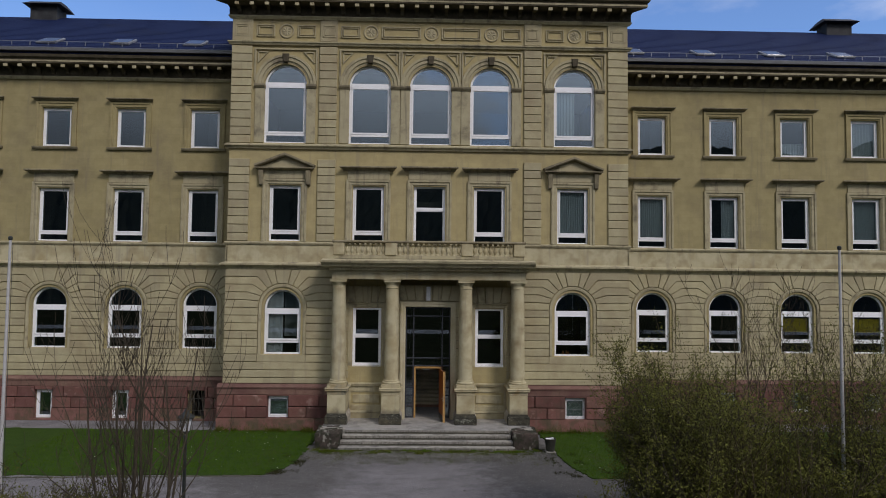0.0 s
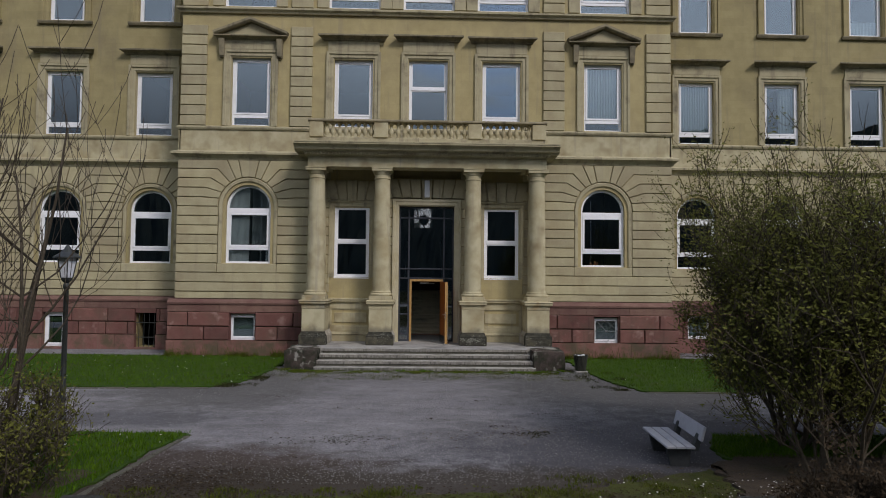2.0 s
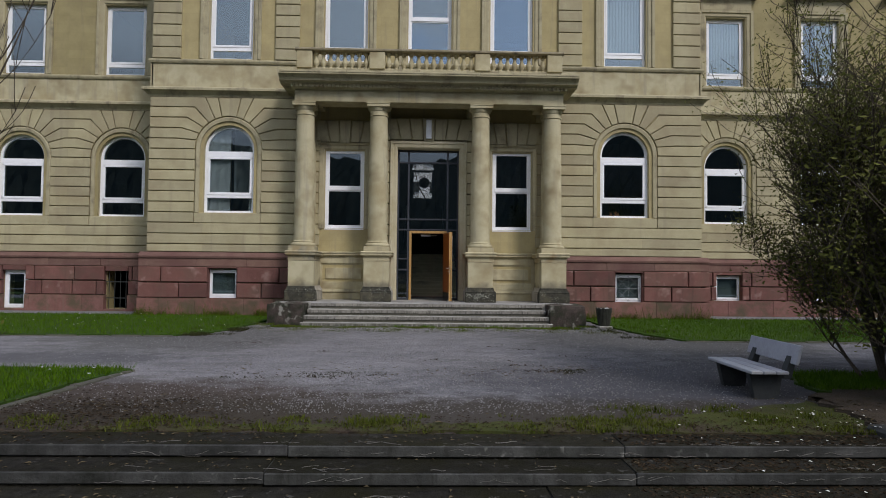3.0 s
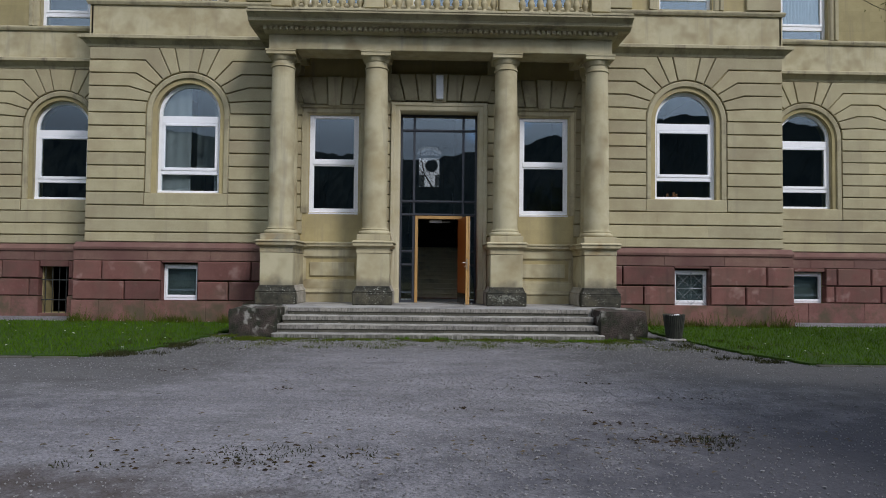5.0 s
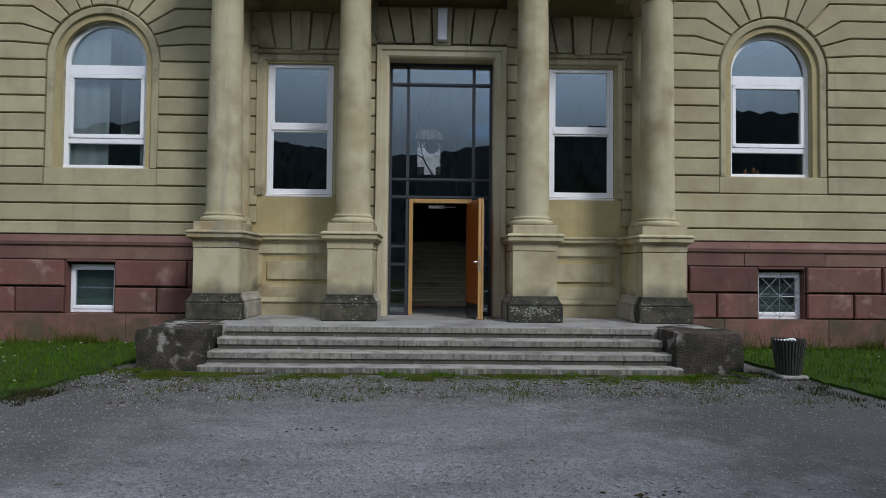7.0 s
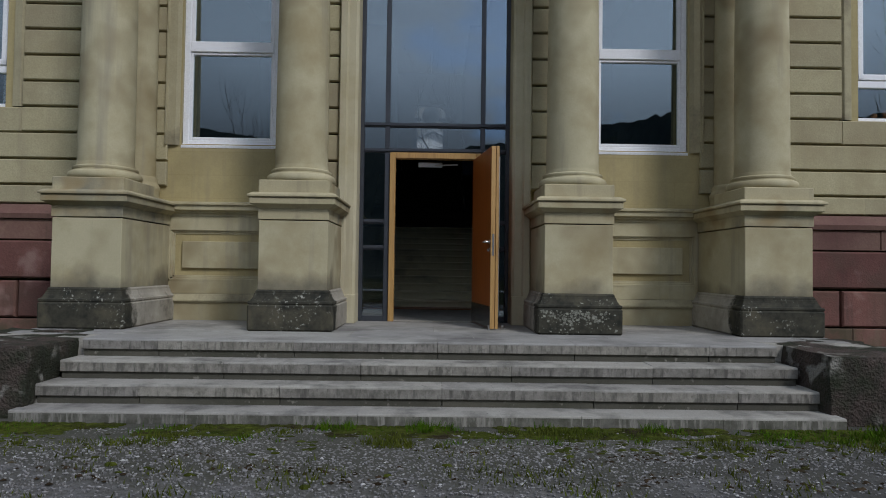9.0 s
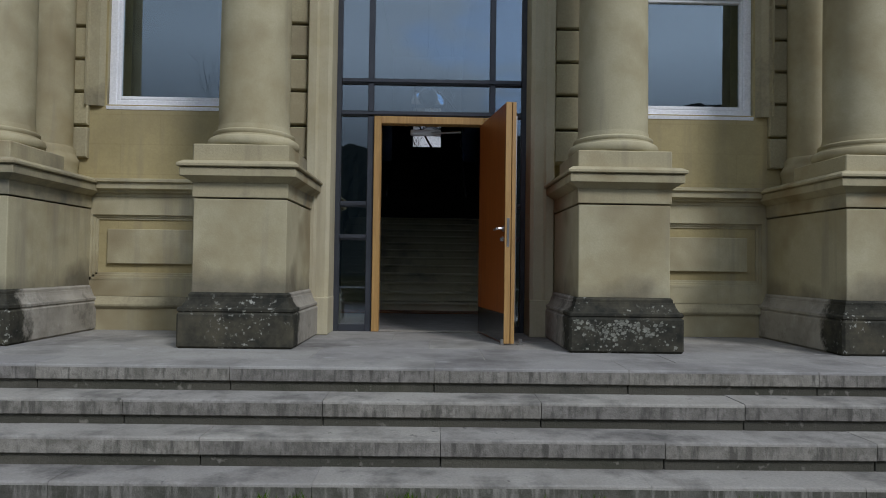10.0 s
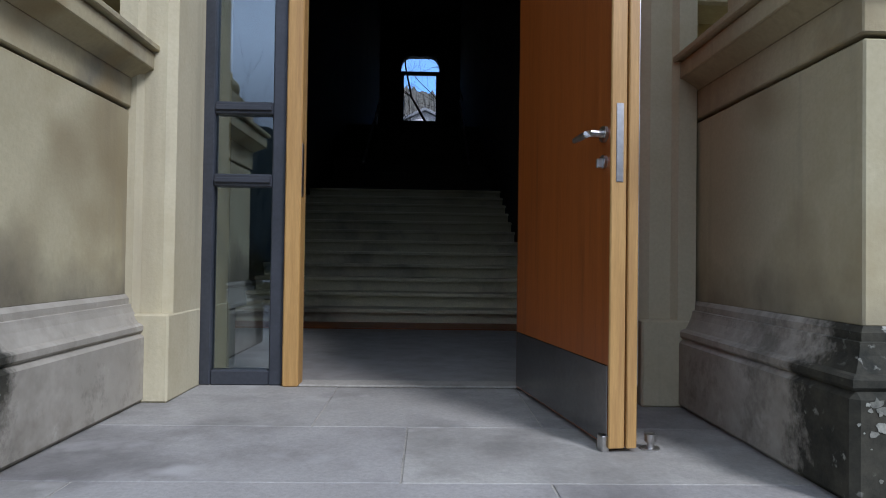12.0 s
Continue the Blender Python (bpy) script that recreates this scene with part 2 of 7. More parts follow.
SAND = surface("yellow_sandstone", (0.365, 0.305, 0.15), (0.44, 0.37, 0.188), 2.2, stain=(0.27, 0.225, 0.135), stain_scale=0.45, stain_at=(0.5, 0.8), bump=0.12, grain=45, streak=(0.29, 0.25, 0.155), speck=0.18)
SAND = coursed(SAND, 0.035)
SAND_WING = coursed(surface("brownish_sandstone", (0.295, 0.25, 0.122), (0.36, 0.307, 0.155), 2.2, stain=(0.22, 0.185, 0.11), stain_scale=0.45, stain_at=(0.5, 0.8), bump=0.12, grain=45, streak=(0.24, 0.205, 0.125), speck=0.2), 0.05)
BASE_STONE = weathered_base()
ORANGE = surface("orange_ceramic", (0.55, 0.2, 0.06), (0.65, 0.28, 0.1), 8.0, rough=0.5, bump=0.05)
SAND_BLOCK = surface("yellow_sandstone_block", (0.385, 0.342, 0.21), (0.445, 0.40, 0.255), 2.2, stain=(0.30, 0.25, 0.155), stain_scale=0.6, stain_at=(0.46, 0.72), bump=0.25, grain=45, vary=0.10, streak=(0.31, 0.27, 0.18))
SAND_TRIM = surface("sandstone_trim", (0.37, 0.33, 0.205), (0.43, 0.385, 0.245), 3.0, stain=(0.12, 0.105, 0.075), stain_scale=1.1, stain_at=(0.52, 0.75), bump=0.25, grain=50, streak=(0.15, 0.13, 0.095), speck=0.25)
# weathered stone whose base also carries shade from below cornices and hoods
SAND_DARK = surface("weathered_shaded_stone", (0.22, 0.19, 0.12), (0.31, 0.27, 0.17), 2.5, stain=(0.1, 0.09, 0.065), stain_scale=1.6, stain_at=(0.47, 0.72), bump=0.3, grain=40, streak=(0.07, 0.065, 0.05))
# near-black tone paints cornice shade into the stone; also used for dark keystones
SOOT_SHADE = surface("soot_and_shade_stone", (0.055, 0.046, 0.03), (0.1, 0.085, 0.055), 3.0, stain=(0.17, 0.145, 0.095), stain_scale=1.8, stain_at=(0.55, 0.8), bump=0.3, grain=40)
CAP_STONE = surface("weathered_pedestal_cap", (0.40, 0.352, 0.215), (0.47, 0.415, 0.26), 2.0, stain=(0.155, 0.15, 0.12), stain_scale=0.62, stain_at=(0.5, 0.66), bump=0.2, grain=60, streak=(0.25, 0.22, 0.15), speck=0.2, spots=(0.3, 0.235, 0.125), spot_scale=2.6, spot_at=(0.54, 0.72))
SAND_PALE = surface("pale_porch_stone", (0.44, 0.398, 0.252), (0.51, 0.463, 0.298), 1.6, stain=(0.35, 0.295, 0.165), stain_scale=1.0, stain_at=(0.44, 0.68), bump=0.14, grain=70, streak=(0.28, 0.255, 0.19), speck=0.16, spots=(0.27, 0.222, 0.125), spot_scale=1.7, spot_at=(0.5, 0.76))
CHEEK = surface("lichened_cheek_stone", (0.045, 0.036, 0.03), (0.092, 0.07, 0.058), 5.0, stain=(0.03, 0.034, 0.02), stain_scale=2.6, stain_at=(0.42, 0.6), bump=0.9, grain=40, spots=(0.26, 0.25, 0.215), spot_scale=6.0, spot_at=(0.52, 0.61), gate=2.2, bump_dist=0.03, streak=(0.028, 0.026, 0.02), streak_freq=4.0)
RED = surface("red_sandstone", (0.135, 0.06, 0.051), (0.187, 0.09, 0.076), 3.0, stain=(0.12, 0.075, 0.058), stain_scale=1.4, stain_at=(0.46, 0.7), bump=0.5, grain=40, vary=0.2, streak=(0.085, 0.05, 0.045), spots=(0.24, 0.15, 0.13), spot_scale=3.5, spot_at=(0.6, 0.75))
RED_BASE = surface("pale_red_sandstone", (0.17, 0.08, 0.067), (0.23, 0.12, 0.1), 3.0, stain=(0.1, 0.078, 0.05), stain_scale=1.6, stain_at=(0.44, 0.62), bump=0.4, grain=40, vary=0.1, streak=(0.17, 0.12, 0.09))
RED_CAP = surface("brown_plinth_cap", (0.15, 0.08, 0.068), (0.21, 0.13, 0.1), 2.5, stain=(0.13, 0.065, 0.057), stain_scale=0.7, stain_at=(0.45, 0.7), bump=0.35, grain=40, vary=0.1, streak=(0.09, 0.065, 0.05))
DIE_STONE = tongued(SAND_PALE, "pedestal_die_stone", 0.5, 0.75)
JAMB_STONE = surface("pale_portal_stone", (0.475, 0.432, 0.29), (0.545, 0.498, 0.34), 1.6, stain=(0.42, 0.365, 0.22), stain_scale=1.2, stain_at=(0.46, 0.7), bump=0.14, grain=70, streak=(0.36, 0.32, 0.22), speck=0.16)
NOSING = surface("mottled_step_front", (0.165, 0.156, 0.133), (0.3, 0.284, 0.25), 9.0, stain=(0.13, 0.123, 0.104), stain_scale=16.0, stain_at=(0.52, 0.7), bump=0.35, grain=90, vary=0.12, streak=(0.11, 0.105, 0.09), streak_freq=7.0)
# darker front for the lowest step
NOSING_DARK = surface("dark_step_front", (0.09, 0.088, 0.074), (0.19, 0.182, 0.158), 9.0, stain=(0.065, 0.066, 0.05), stain_scale=6.0, stain_at=(0.42, 0.66), bump=0.35, grain=90, vary=0.12, streak=(0.24, 0.23, 0.205), streak_freq=7.5)
PARK = surface("dark_park_meadow", (0.009, 0.011, 0.006), (0.02, 0.021, 0.011), 0.6, stain=(0.035, 0.028, 0.018), stain_scale=0.08, bump=0.8, grain=6, rough=1.0, spec=0.0)
STEP = surface("grey_step_stone", (0.285, 0.27, 0.24), (0.355, 0.34, 0.305), 3.0, stain=(0.13, 0.124, 0.112), stain_scale=2.4, stain_at=(0.48, 0.68), bump=0.5, grain=60, vary=0.09, spots=(0.08, 0.078, 0.068), spot_scale=16.0, spot_at=(0.66, 0.74), gate=1.5)
# mossy tone, darkened further for the undercut shade below each nosing
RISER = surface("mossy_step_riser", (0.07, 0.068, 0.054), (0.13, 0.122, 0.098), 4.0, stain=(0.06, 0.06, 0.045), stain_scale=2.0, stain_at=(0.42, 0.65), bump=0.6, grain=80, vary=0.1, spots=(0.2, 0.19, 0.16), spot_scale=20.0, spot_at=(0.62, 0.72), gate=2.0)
SLAB = surface("porch_floor_stone", (0.285, 0.275, 0.254), (0.355, 0.345, 0.32), 2.0, stain=(0.16, 0.153, 0.142), stain_scale=1.5, stain_at=(0.47, 0.7), bump=0.3, grain=80, vary=0.07, rough=0.8, spots=(0.38, 0.37, 0.35), spot_scale=5.0, spot_at=(0.62, 0.8))
OLDSTEP = surface("old_garden_step", (0.04, 0.041, 0.039), (0.1, 0.1, 0.094), 5.0, stain=(0.014, 0.015, 0.011), stain_scale=3.2, stain_at=(0.3, 0.75), bump=0.5, grain=45, vary=0.15, spots=(0.15, 0.15, 0.135), spot_scale=13.0, spot_at=(0.62, 0.7), bump_dist=0.012, gate=2.5, streak=(0.016, 0.016, 0.012), streak_freq=4.0)
OLDTREAD = surface("littered_garden_tread", (0.012, 0.011, 0.009), (0.034, 0.032, 0.027), 9.0, stain=(0.018, 0.017, 0.009), stain_scale=2.0, stain_at=(0.4, 0.65), bump=0.8, grain=40, vary=0.2, spots=(0.07, 0.068, 0.06), spot_scale=16.0, spot_at=(0.62, 0.7), gate=3.0, bump_dist=0.02, spec=0.05)
TWIG = surface("grey_root", (0.15, 0.145, 0.125), (0.22, 0.21, 0.185), 20.0, bump=0.2, island=0.3)
SKY_PANE = surface("skylight_glass", (0.03, 0.034, 0.05), (0.04, 0.045, 0.065), 2.0, rough=0.18, bump=0.0, spec=0.8)
VENT = surface("dark_vent_sheet", (0.03, 0.032, 0.034), (0.055, 0.057, 0.058), 3.0, rough=0.7, bump=0.1)
WHITE = surface("white_window_paint", (0.88, 0.89, 0.9), (0.92, 0.93, 0.94), 8.0, stain=(0.76, 0.77, 0.78), stain_scale=1.5, rough=0.4, bump=0.03)
ANTHRACITE = surface("anthracite_metal", (0.045, 0.05, 0.06), (0.06, 0.066, 0.078), 6.0, rough=0.42, bump=0.05, metal=0.3)
SLATE = surface("dark_blue_slate", (0.003, 0.010, 0.048), (0.006, 0.016, 0.064), 1.2, stain=(0.007, 0.011, 0.03), stain_scale=0.35, rough=0.8, bump=0.3, grain=12)
ZINC = surface("zinc_gutter", (0.28, 0.29, 0.3), (0.36, 0.37, 0.38), 2.0, rough=0.5, metal=0.6, bump=0.1)
# near-black tone stands in for the gloom of unlit rooms
PLASTER = surface("darkened_room_surface", (0.04, 0.035, 0.03), (0.06, 0.053, 0.045), 1.0, stain=(0.03, 0.027, 0.023), stain_scale=0.4, rough=0.9, bump=0.1)
# plaster painted darker in place of the hall's low light
HALL = surface("darkened_hall_plaster", (0.09, 0.085, 0.07), (0.12, 0.115, 0.095), 1.0, stain=(0.07, 0.065, 0.055), stain_scale=0.5, rough=0.9, bump=0.1)
STAIR = surface("worn_stair_stone", (0.64, 0.59, 0.4), (0.73, 0.68, 0.47), 1.5, stain=(0.3, 0.28, 0.2), stain_scale=0.9, stain_at=(0.5, 0.7), rough=0.7, bump=0.2, grain=70)
MAT = surface("grey_entrance_mat", (0.23, 0.22, 0.2), (0.3, 0.288, 0.265), 8.0, rough=0.95, bump=0.4, grain=200)
VENEER = surface("reddish_brown_veneer", (0.24, 0.062, 0.008), (0.32, 0.09, 0.013), 3.0, stain=(0.15, 0.04, 0.01), stain_scale=1.2, rough=0.38, bump=0.05, grain=20, stretch=(9.0, 9.0, 0.5))
OAK = surface("light_oak_edge", (0.40, 0.228, 0.07), (0.49, 0.298, 0.1), 4.0, stain=(0.3, 0.16, 0.055), stain_scale=1.5, rough=0.5, bump=0.08, grain=30, stretch=(12.0, 12.0, 0.7))
STEEL = surface("brushed_steel", (0.55, 0.54, 0.52), (0.65, 0.64, 0.62), 20.0, rough=0.3, metal=1.0, bump=0.05)
KICK = surface("steel_kick_plate", (0.3, 0.29, 0.28), (0.38, 0.37, 0.36), 3.0, stain=(0.2, 0.19, 0.18), stain_scale=2.0, rough=0.22, metal=1.0, bump=0.02)
BENCH = surface("grey_weathered_planks", (0.36, 0.36, 0.38), (0.46, 0.46, 0.48), 4.0, stain=(0.24, 0.24, 0.24), stain_scale=2.0, bump=0.3, grain=60, vary=0.06)
CONCRETE = surface("dark_concrete_leg", (0.035, 0.038, 0.038), (0.06, 0.063, 0.06), 6.0, bump=0.4, grain=70)
LAMP_METAL = surface("dark_green_lamp_metal", (0.03, 0.034, 0.03), (0.05, 0.055, 0.05), 8.0, rough=0.5, metal=0.3, bump=0.1)
POLE = surface("pale_flagpole_paint", (0.42, 0.42, 0.41), (0.5, 0.5, 0.49), 5.0, rough=0.4, bump=0.05)
MILK = surface("milky_lamp_glass", (0.62, 0.64, 0.66), (0.7, 0.72, 0.74), 6.0, rough=0.3, bump=0.02)
CLOTH = surface("white_curtain_cloth", (0.76, 0.75, 0.74), (0.84, 0.83, 0.82), 3.0, rough=0.9, bump=0.2)
BLIND = surface("pale_grey_blind", (0.62, 0.66, 0.66), (0.7, 0.74, 0.74), 3.0, rough=0.8, bump=0.05)
# blind tone lifted to carry the pale reflection in the cellar panes
FROST = surface("grey_green_blind", (0.22, 0.27, 0.265), (0.3, 0.35, 0.345), 2.0, stain=(0.08, 0.095, 0.09), stain_scale=1.5, rough=0.8, bump=0.05)
YELLOW = surface("yellow_screen_cloth", (0.6, 0.43, 0.02), (0.68, 0.5, 0.04), 3.0, rough=0.8, bump=0.1)
LICHEN_SPOT = surface("pale_lichen", (0.15, 0.153, 0.125), (0.25, 0.25, 0.205), 30.0, rough=0.95, bump=0.3, island=0.45)
BIN = surface("dark_bin_liner", (0.02, 0.02, 0.018), (0.035, 0.034, 0.03), 8.0, rough=0.7, bump=0.2)
SLAT = surface("greenish_bin_slat", (0.035, 0.038, 0.029), (0.062, 0.063, 0.05), 9.0, rough=0.75, bump=0.3, vary=0.2)
BARK = surface("brown_bark", (0.05, 0.041, 0.028), (0.085, 0.068, 0.046), 20.0, bump=0.5, grain=90, island=0.25)
BARK_PALE = surface("pale_twig_bark", (0.12, 0.095, 0.06), (0.17, 0.135, 0.085), 20.0, bump=0.3, grain=90, island=0.25)
LEAF = surface("young_leaf", (0.064, 0.07, 0.015), (0.105, 0.107, 0.025), 1.2, rough=0.85, bump=0.0, island=0.25, spec=0.05)
LEAF_DRY = surface("dry_leaf", (0.07, 0.055, 0.03), (0.11, 0.085, 0.045), 6.0, rough=0.8, bump=0.0, island=0.4)
BLADE = surface("grass_blade", (0.038, 0.088, 0.003), (0.07, 0.13, 0.006), 3.0, rough=0.8, spec=0.05, bump=0.0, island=0.35)
BLADE_DRY = surface("mossy_grass_blade", (0.05, 0.068, 0.008), (0.085, 0.095, 0.015), 3.0, rough=0.8, spec=0.05, bump=0.0, island=0.35)
LEAF_DARK = surface("rotten_leaf", (0.022, 0.016, 0.01), (0.05, 0.035, 0.02), 6.0, rough=0.9, bump=0.0, island=0.4, spec=0.05)
BLADE_DARK = surface("dark_weed_blade", (0.02, 0.024, 0.01), (0.045, 0.045, 0.016), 3.0, rough=0.8, spec=0.05, bump=0.0, island=0.35)
LAWN = surface("lawn_turf", (0.02, 0.05, 0.003), (0.036, 0.074, 0.005), 3.0, stain=(0.04, 0.045, 0.012), stain_scale=0.9, bump=0.8, grain=60, bump_dist=0.02)
MOSS = surface("mossy_verge", (0.036, 0.046, 0.009), (0.066, 0.07, 0.015), 5.0, stain=(0.05, 0.036, 0.024), stain_scale=1.1, stain_at=(0.45, 0.62), bump=0.8, grain=60, bump_dist=0.02)
PEBBLE_PALE = surface("pale_pebble", (0.3, 0.295, 0.28), (0.46, 0.455, 0.435), 12.0, bump=0.2, island=0.35)
MOSS_DARK = surface("moss_cushion", (0.03, 0.042, 0.006), (0.07, 0.08, 0.013), 9.0, stain=(0.03, 0.024, 0.014), stain_scale=4.0, stain_at=(0.5, 0.65), bump=0.9, grain=90, bump_dist=0.012, island=0.3, spec=0.05)
PEBBLE = surface("grey_pebble", (0.19, 0.183, 0.175), (0.28, 0.272, 0.262), 10.0, bump=0.2, island=0.3)


def gravel():
    """Trodden grey gravel: single stones at two sizes, damp blotches, a brown leaf-littered corner and darker ragged
    patches by the bench, steps and lawns.
    """
    m, n, l, p = base_material("grey_gravel_court")
    co = n.new("ShaderNodeNewGeometry").outputs["Position"]
    col = mix_node(n, l, ramp_node(n, l, noise_node(n, l, co, 0.8, 6.0, 0.7), 0.38, 0.62), (0.17, 0.163, 0.166), (0.222, 0.213, 0.214))

    def stones(scale, lo, hi):
        v = n.new("ShaderNodeTexVoronoi")
        v.inputs["Scale"].default_value = scale
        l.new(co, v.inputs["Vector"])
        sep = n.new("ShaderNodeSeparateColor")
        l.new(v.outputs["Color"], sep.inputs[0])
        return sep.outputs[0], v.outputs["Distance"], ramp_node(n, l, sep.outputs[0], 0.0, 1.0, (lo, lo, lo, 1), (hi, hi, hi, 1))

    tone_a, dist_a, mul_a = stones(80.0, 0.66, 1.3)
    tone_b, dist_b, mul_b = stones(30.0, 0.86, 1.12)
    col = mix_node(n, l, 1.0, col, mul_a, "MULTIPLY")
    col = mix_node(n, l, 1.0, col, mul_b, "MULTIPLY")
    pale = ramp_node(n, l, tone_b, 0.975, 0.985)
    col = mix_node(n, l, pale, col, (0.235, 0.23, 0.228))
    mp = n.new("ShaderNodeMapping")
    mp.inputs["Scale"].default_value = (0.55, 1.5, 1.0)
    l.new(co, mp.inputs["Vector"])
    streaks = noise_node(n, l, mp.outputs["Vector"], 1.3, 7.0, 0.7)
    col = mix_node(n, l, ramp_node(n, l, streaks, 0.46, 0.68, (0, 0, 0, 1), (0.65, 0.65, 0.65, 1)), col, (0.088, 0.085, 0.08))
    crumbs = noise_node(n, l, mp.outputs["Vector"], 7.0, 6.0, 0.75)
    col = mix_node(n, l, ramp_node(n, l, crumbs, 0.6, 0.68, (0, 0, 0, 1), (0.55, 0.55, 0.55, 1)), col, (0.045, 0.044, 0.042))
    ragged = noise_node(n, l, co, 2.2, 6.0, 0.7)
    # ragged patches of a darker tone, set by position
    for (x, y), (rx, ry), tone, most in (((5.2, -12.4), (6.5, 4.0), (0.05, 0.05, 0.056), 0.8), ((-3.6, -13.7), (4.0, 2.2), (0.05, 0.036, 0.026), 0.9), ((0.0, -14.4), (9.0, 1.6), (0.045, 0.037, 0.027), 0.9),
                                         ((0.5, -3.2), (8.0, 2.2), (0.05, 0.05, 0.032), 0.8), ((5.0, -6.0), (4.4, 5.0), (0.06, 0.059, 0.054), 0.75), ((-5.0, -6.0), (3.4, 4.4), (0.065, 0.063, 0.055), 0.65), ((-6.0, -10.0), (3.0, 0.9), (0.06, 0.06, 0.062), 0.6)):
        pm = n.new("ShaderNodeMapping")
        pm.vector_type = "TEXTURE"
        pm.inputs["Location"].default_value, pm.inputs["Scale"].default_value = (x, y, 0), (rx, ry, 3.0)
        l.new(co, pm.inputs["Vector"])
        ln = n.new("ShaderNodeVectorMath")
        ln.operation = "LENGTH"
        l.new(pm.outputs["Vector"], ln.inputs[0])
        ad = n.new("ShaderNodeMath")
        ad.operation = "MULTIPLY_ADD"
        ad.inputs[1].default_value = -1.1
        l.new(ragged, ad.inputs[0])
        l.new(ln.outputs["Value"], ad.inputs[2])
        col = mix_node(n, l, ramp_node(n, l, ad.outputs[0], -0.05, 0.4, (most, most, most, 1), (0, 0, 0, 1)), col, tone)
    l.new(col, p.inputs["Base Color"])
    p.inputs["Roughness"].default_value, p.inputs["Specular IOR Level"].default_value = 0.9, 0.15
    b = n.new("ShaderNodeBump")
    b.inputs["Strength"].default_value, b.inputs["Distance"].default_value = 0.8, 0.012
    l.new(mix_node(n, l, 0.5, dist_a, dist_b), b.inputs["Height"])
    l.new(b.outputs["Normal"], p.inputs["Normal"])
    return m


GRAVEL = gravel()
SOIL_SHADE = surface("dark_soil_shade", (0.045, 0.036, 0.025), (0.08, 0.06, 0.042), 4.0, stain=(0.045, 0.05, 0.02), stain_scale=1.0, bump=0.9, grain=50, bump_dist=0.03)
BARE_WOOD = surface("bare_wooded_slope", (0.1, 0.093, 0.075), (0.19, 0.178, 0.15), 0.25, stain=(0.05, 0.055, 0.035), stain_scale=0.1, bump=0.6, grain=1.5, bump_dist=0.6)
PASTURE = surface("pale_winter_pasture", (0.42, 0.43, 0.35), (0.62, 0.63, 0.54), 0.25, stain=(0.16, 0.18, 0.1), stain_scale=0.12, bump=0.6, grain=1.5, bump_dist=0.6)
FOREST = surface("dark_wooded_hill", (0.018, 0.022, 0.02), (0.032, 0.036, 0.03), 0.05, stain=(0.04, 0.04, 0.034), stain_scale=0.012, bump=0.0, grain=0.4, rough=1.0, spec=0.0)
FLOWER = surface("white_daisy", (0.75, 0.75, 0.7), (0.8, 0.8, 0.74), 5.0, bump=0.0)
GLASS = glass("window_glass", 0.185, (0.72, 0.76, 0.76))
GLASS_DOOR = glass("door_glass", 0.185, (0.78, 0.8, 0.8))
GLASS_CLEAR = glass("clear_rear_glass", 0.06, (0.95, 0.96, 0.96))


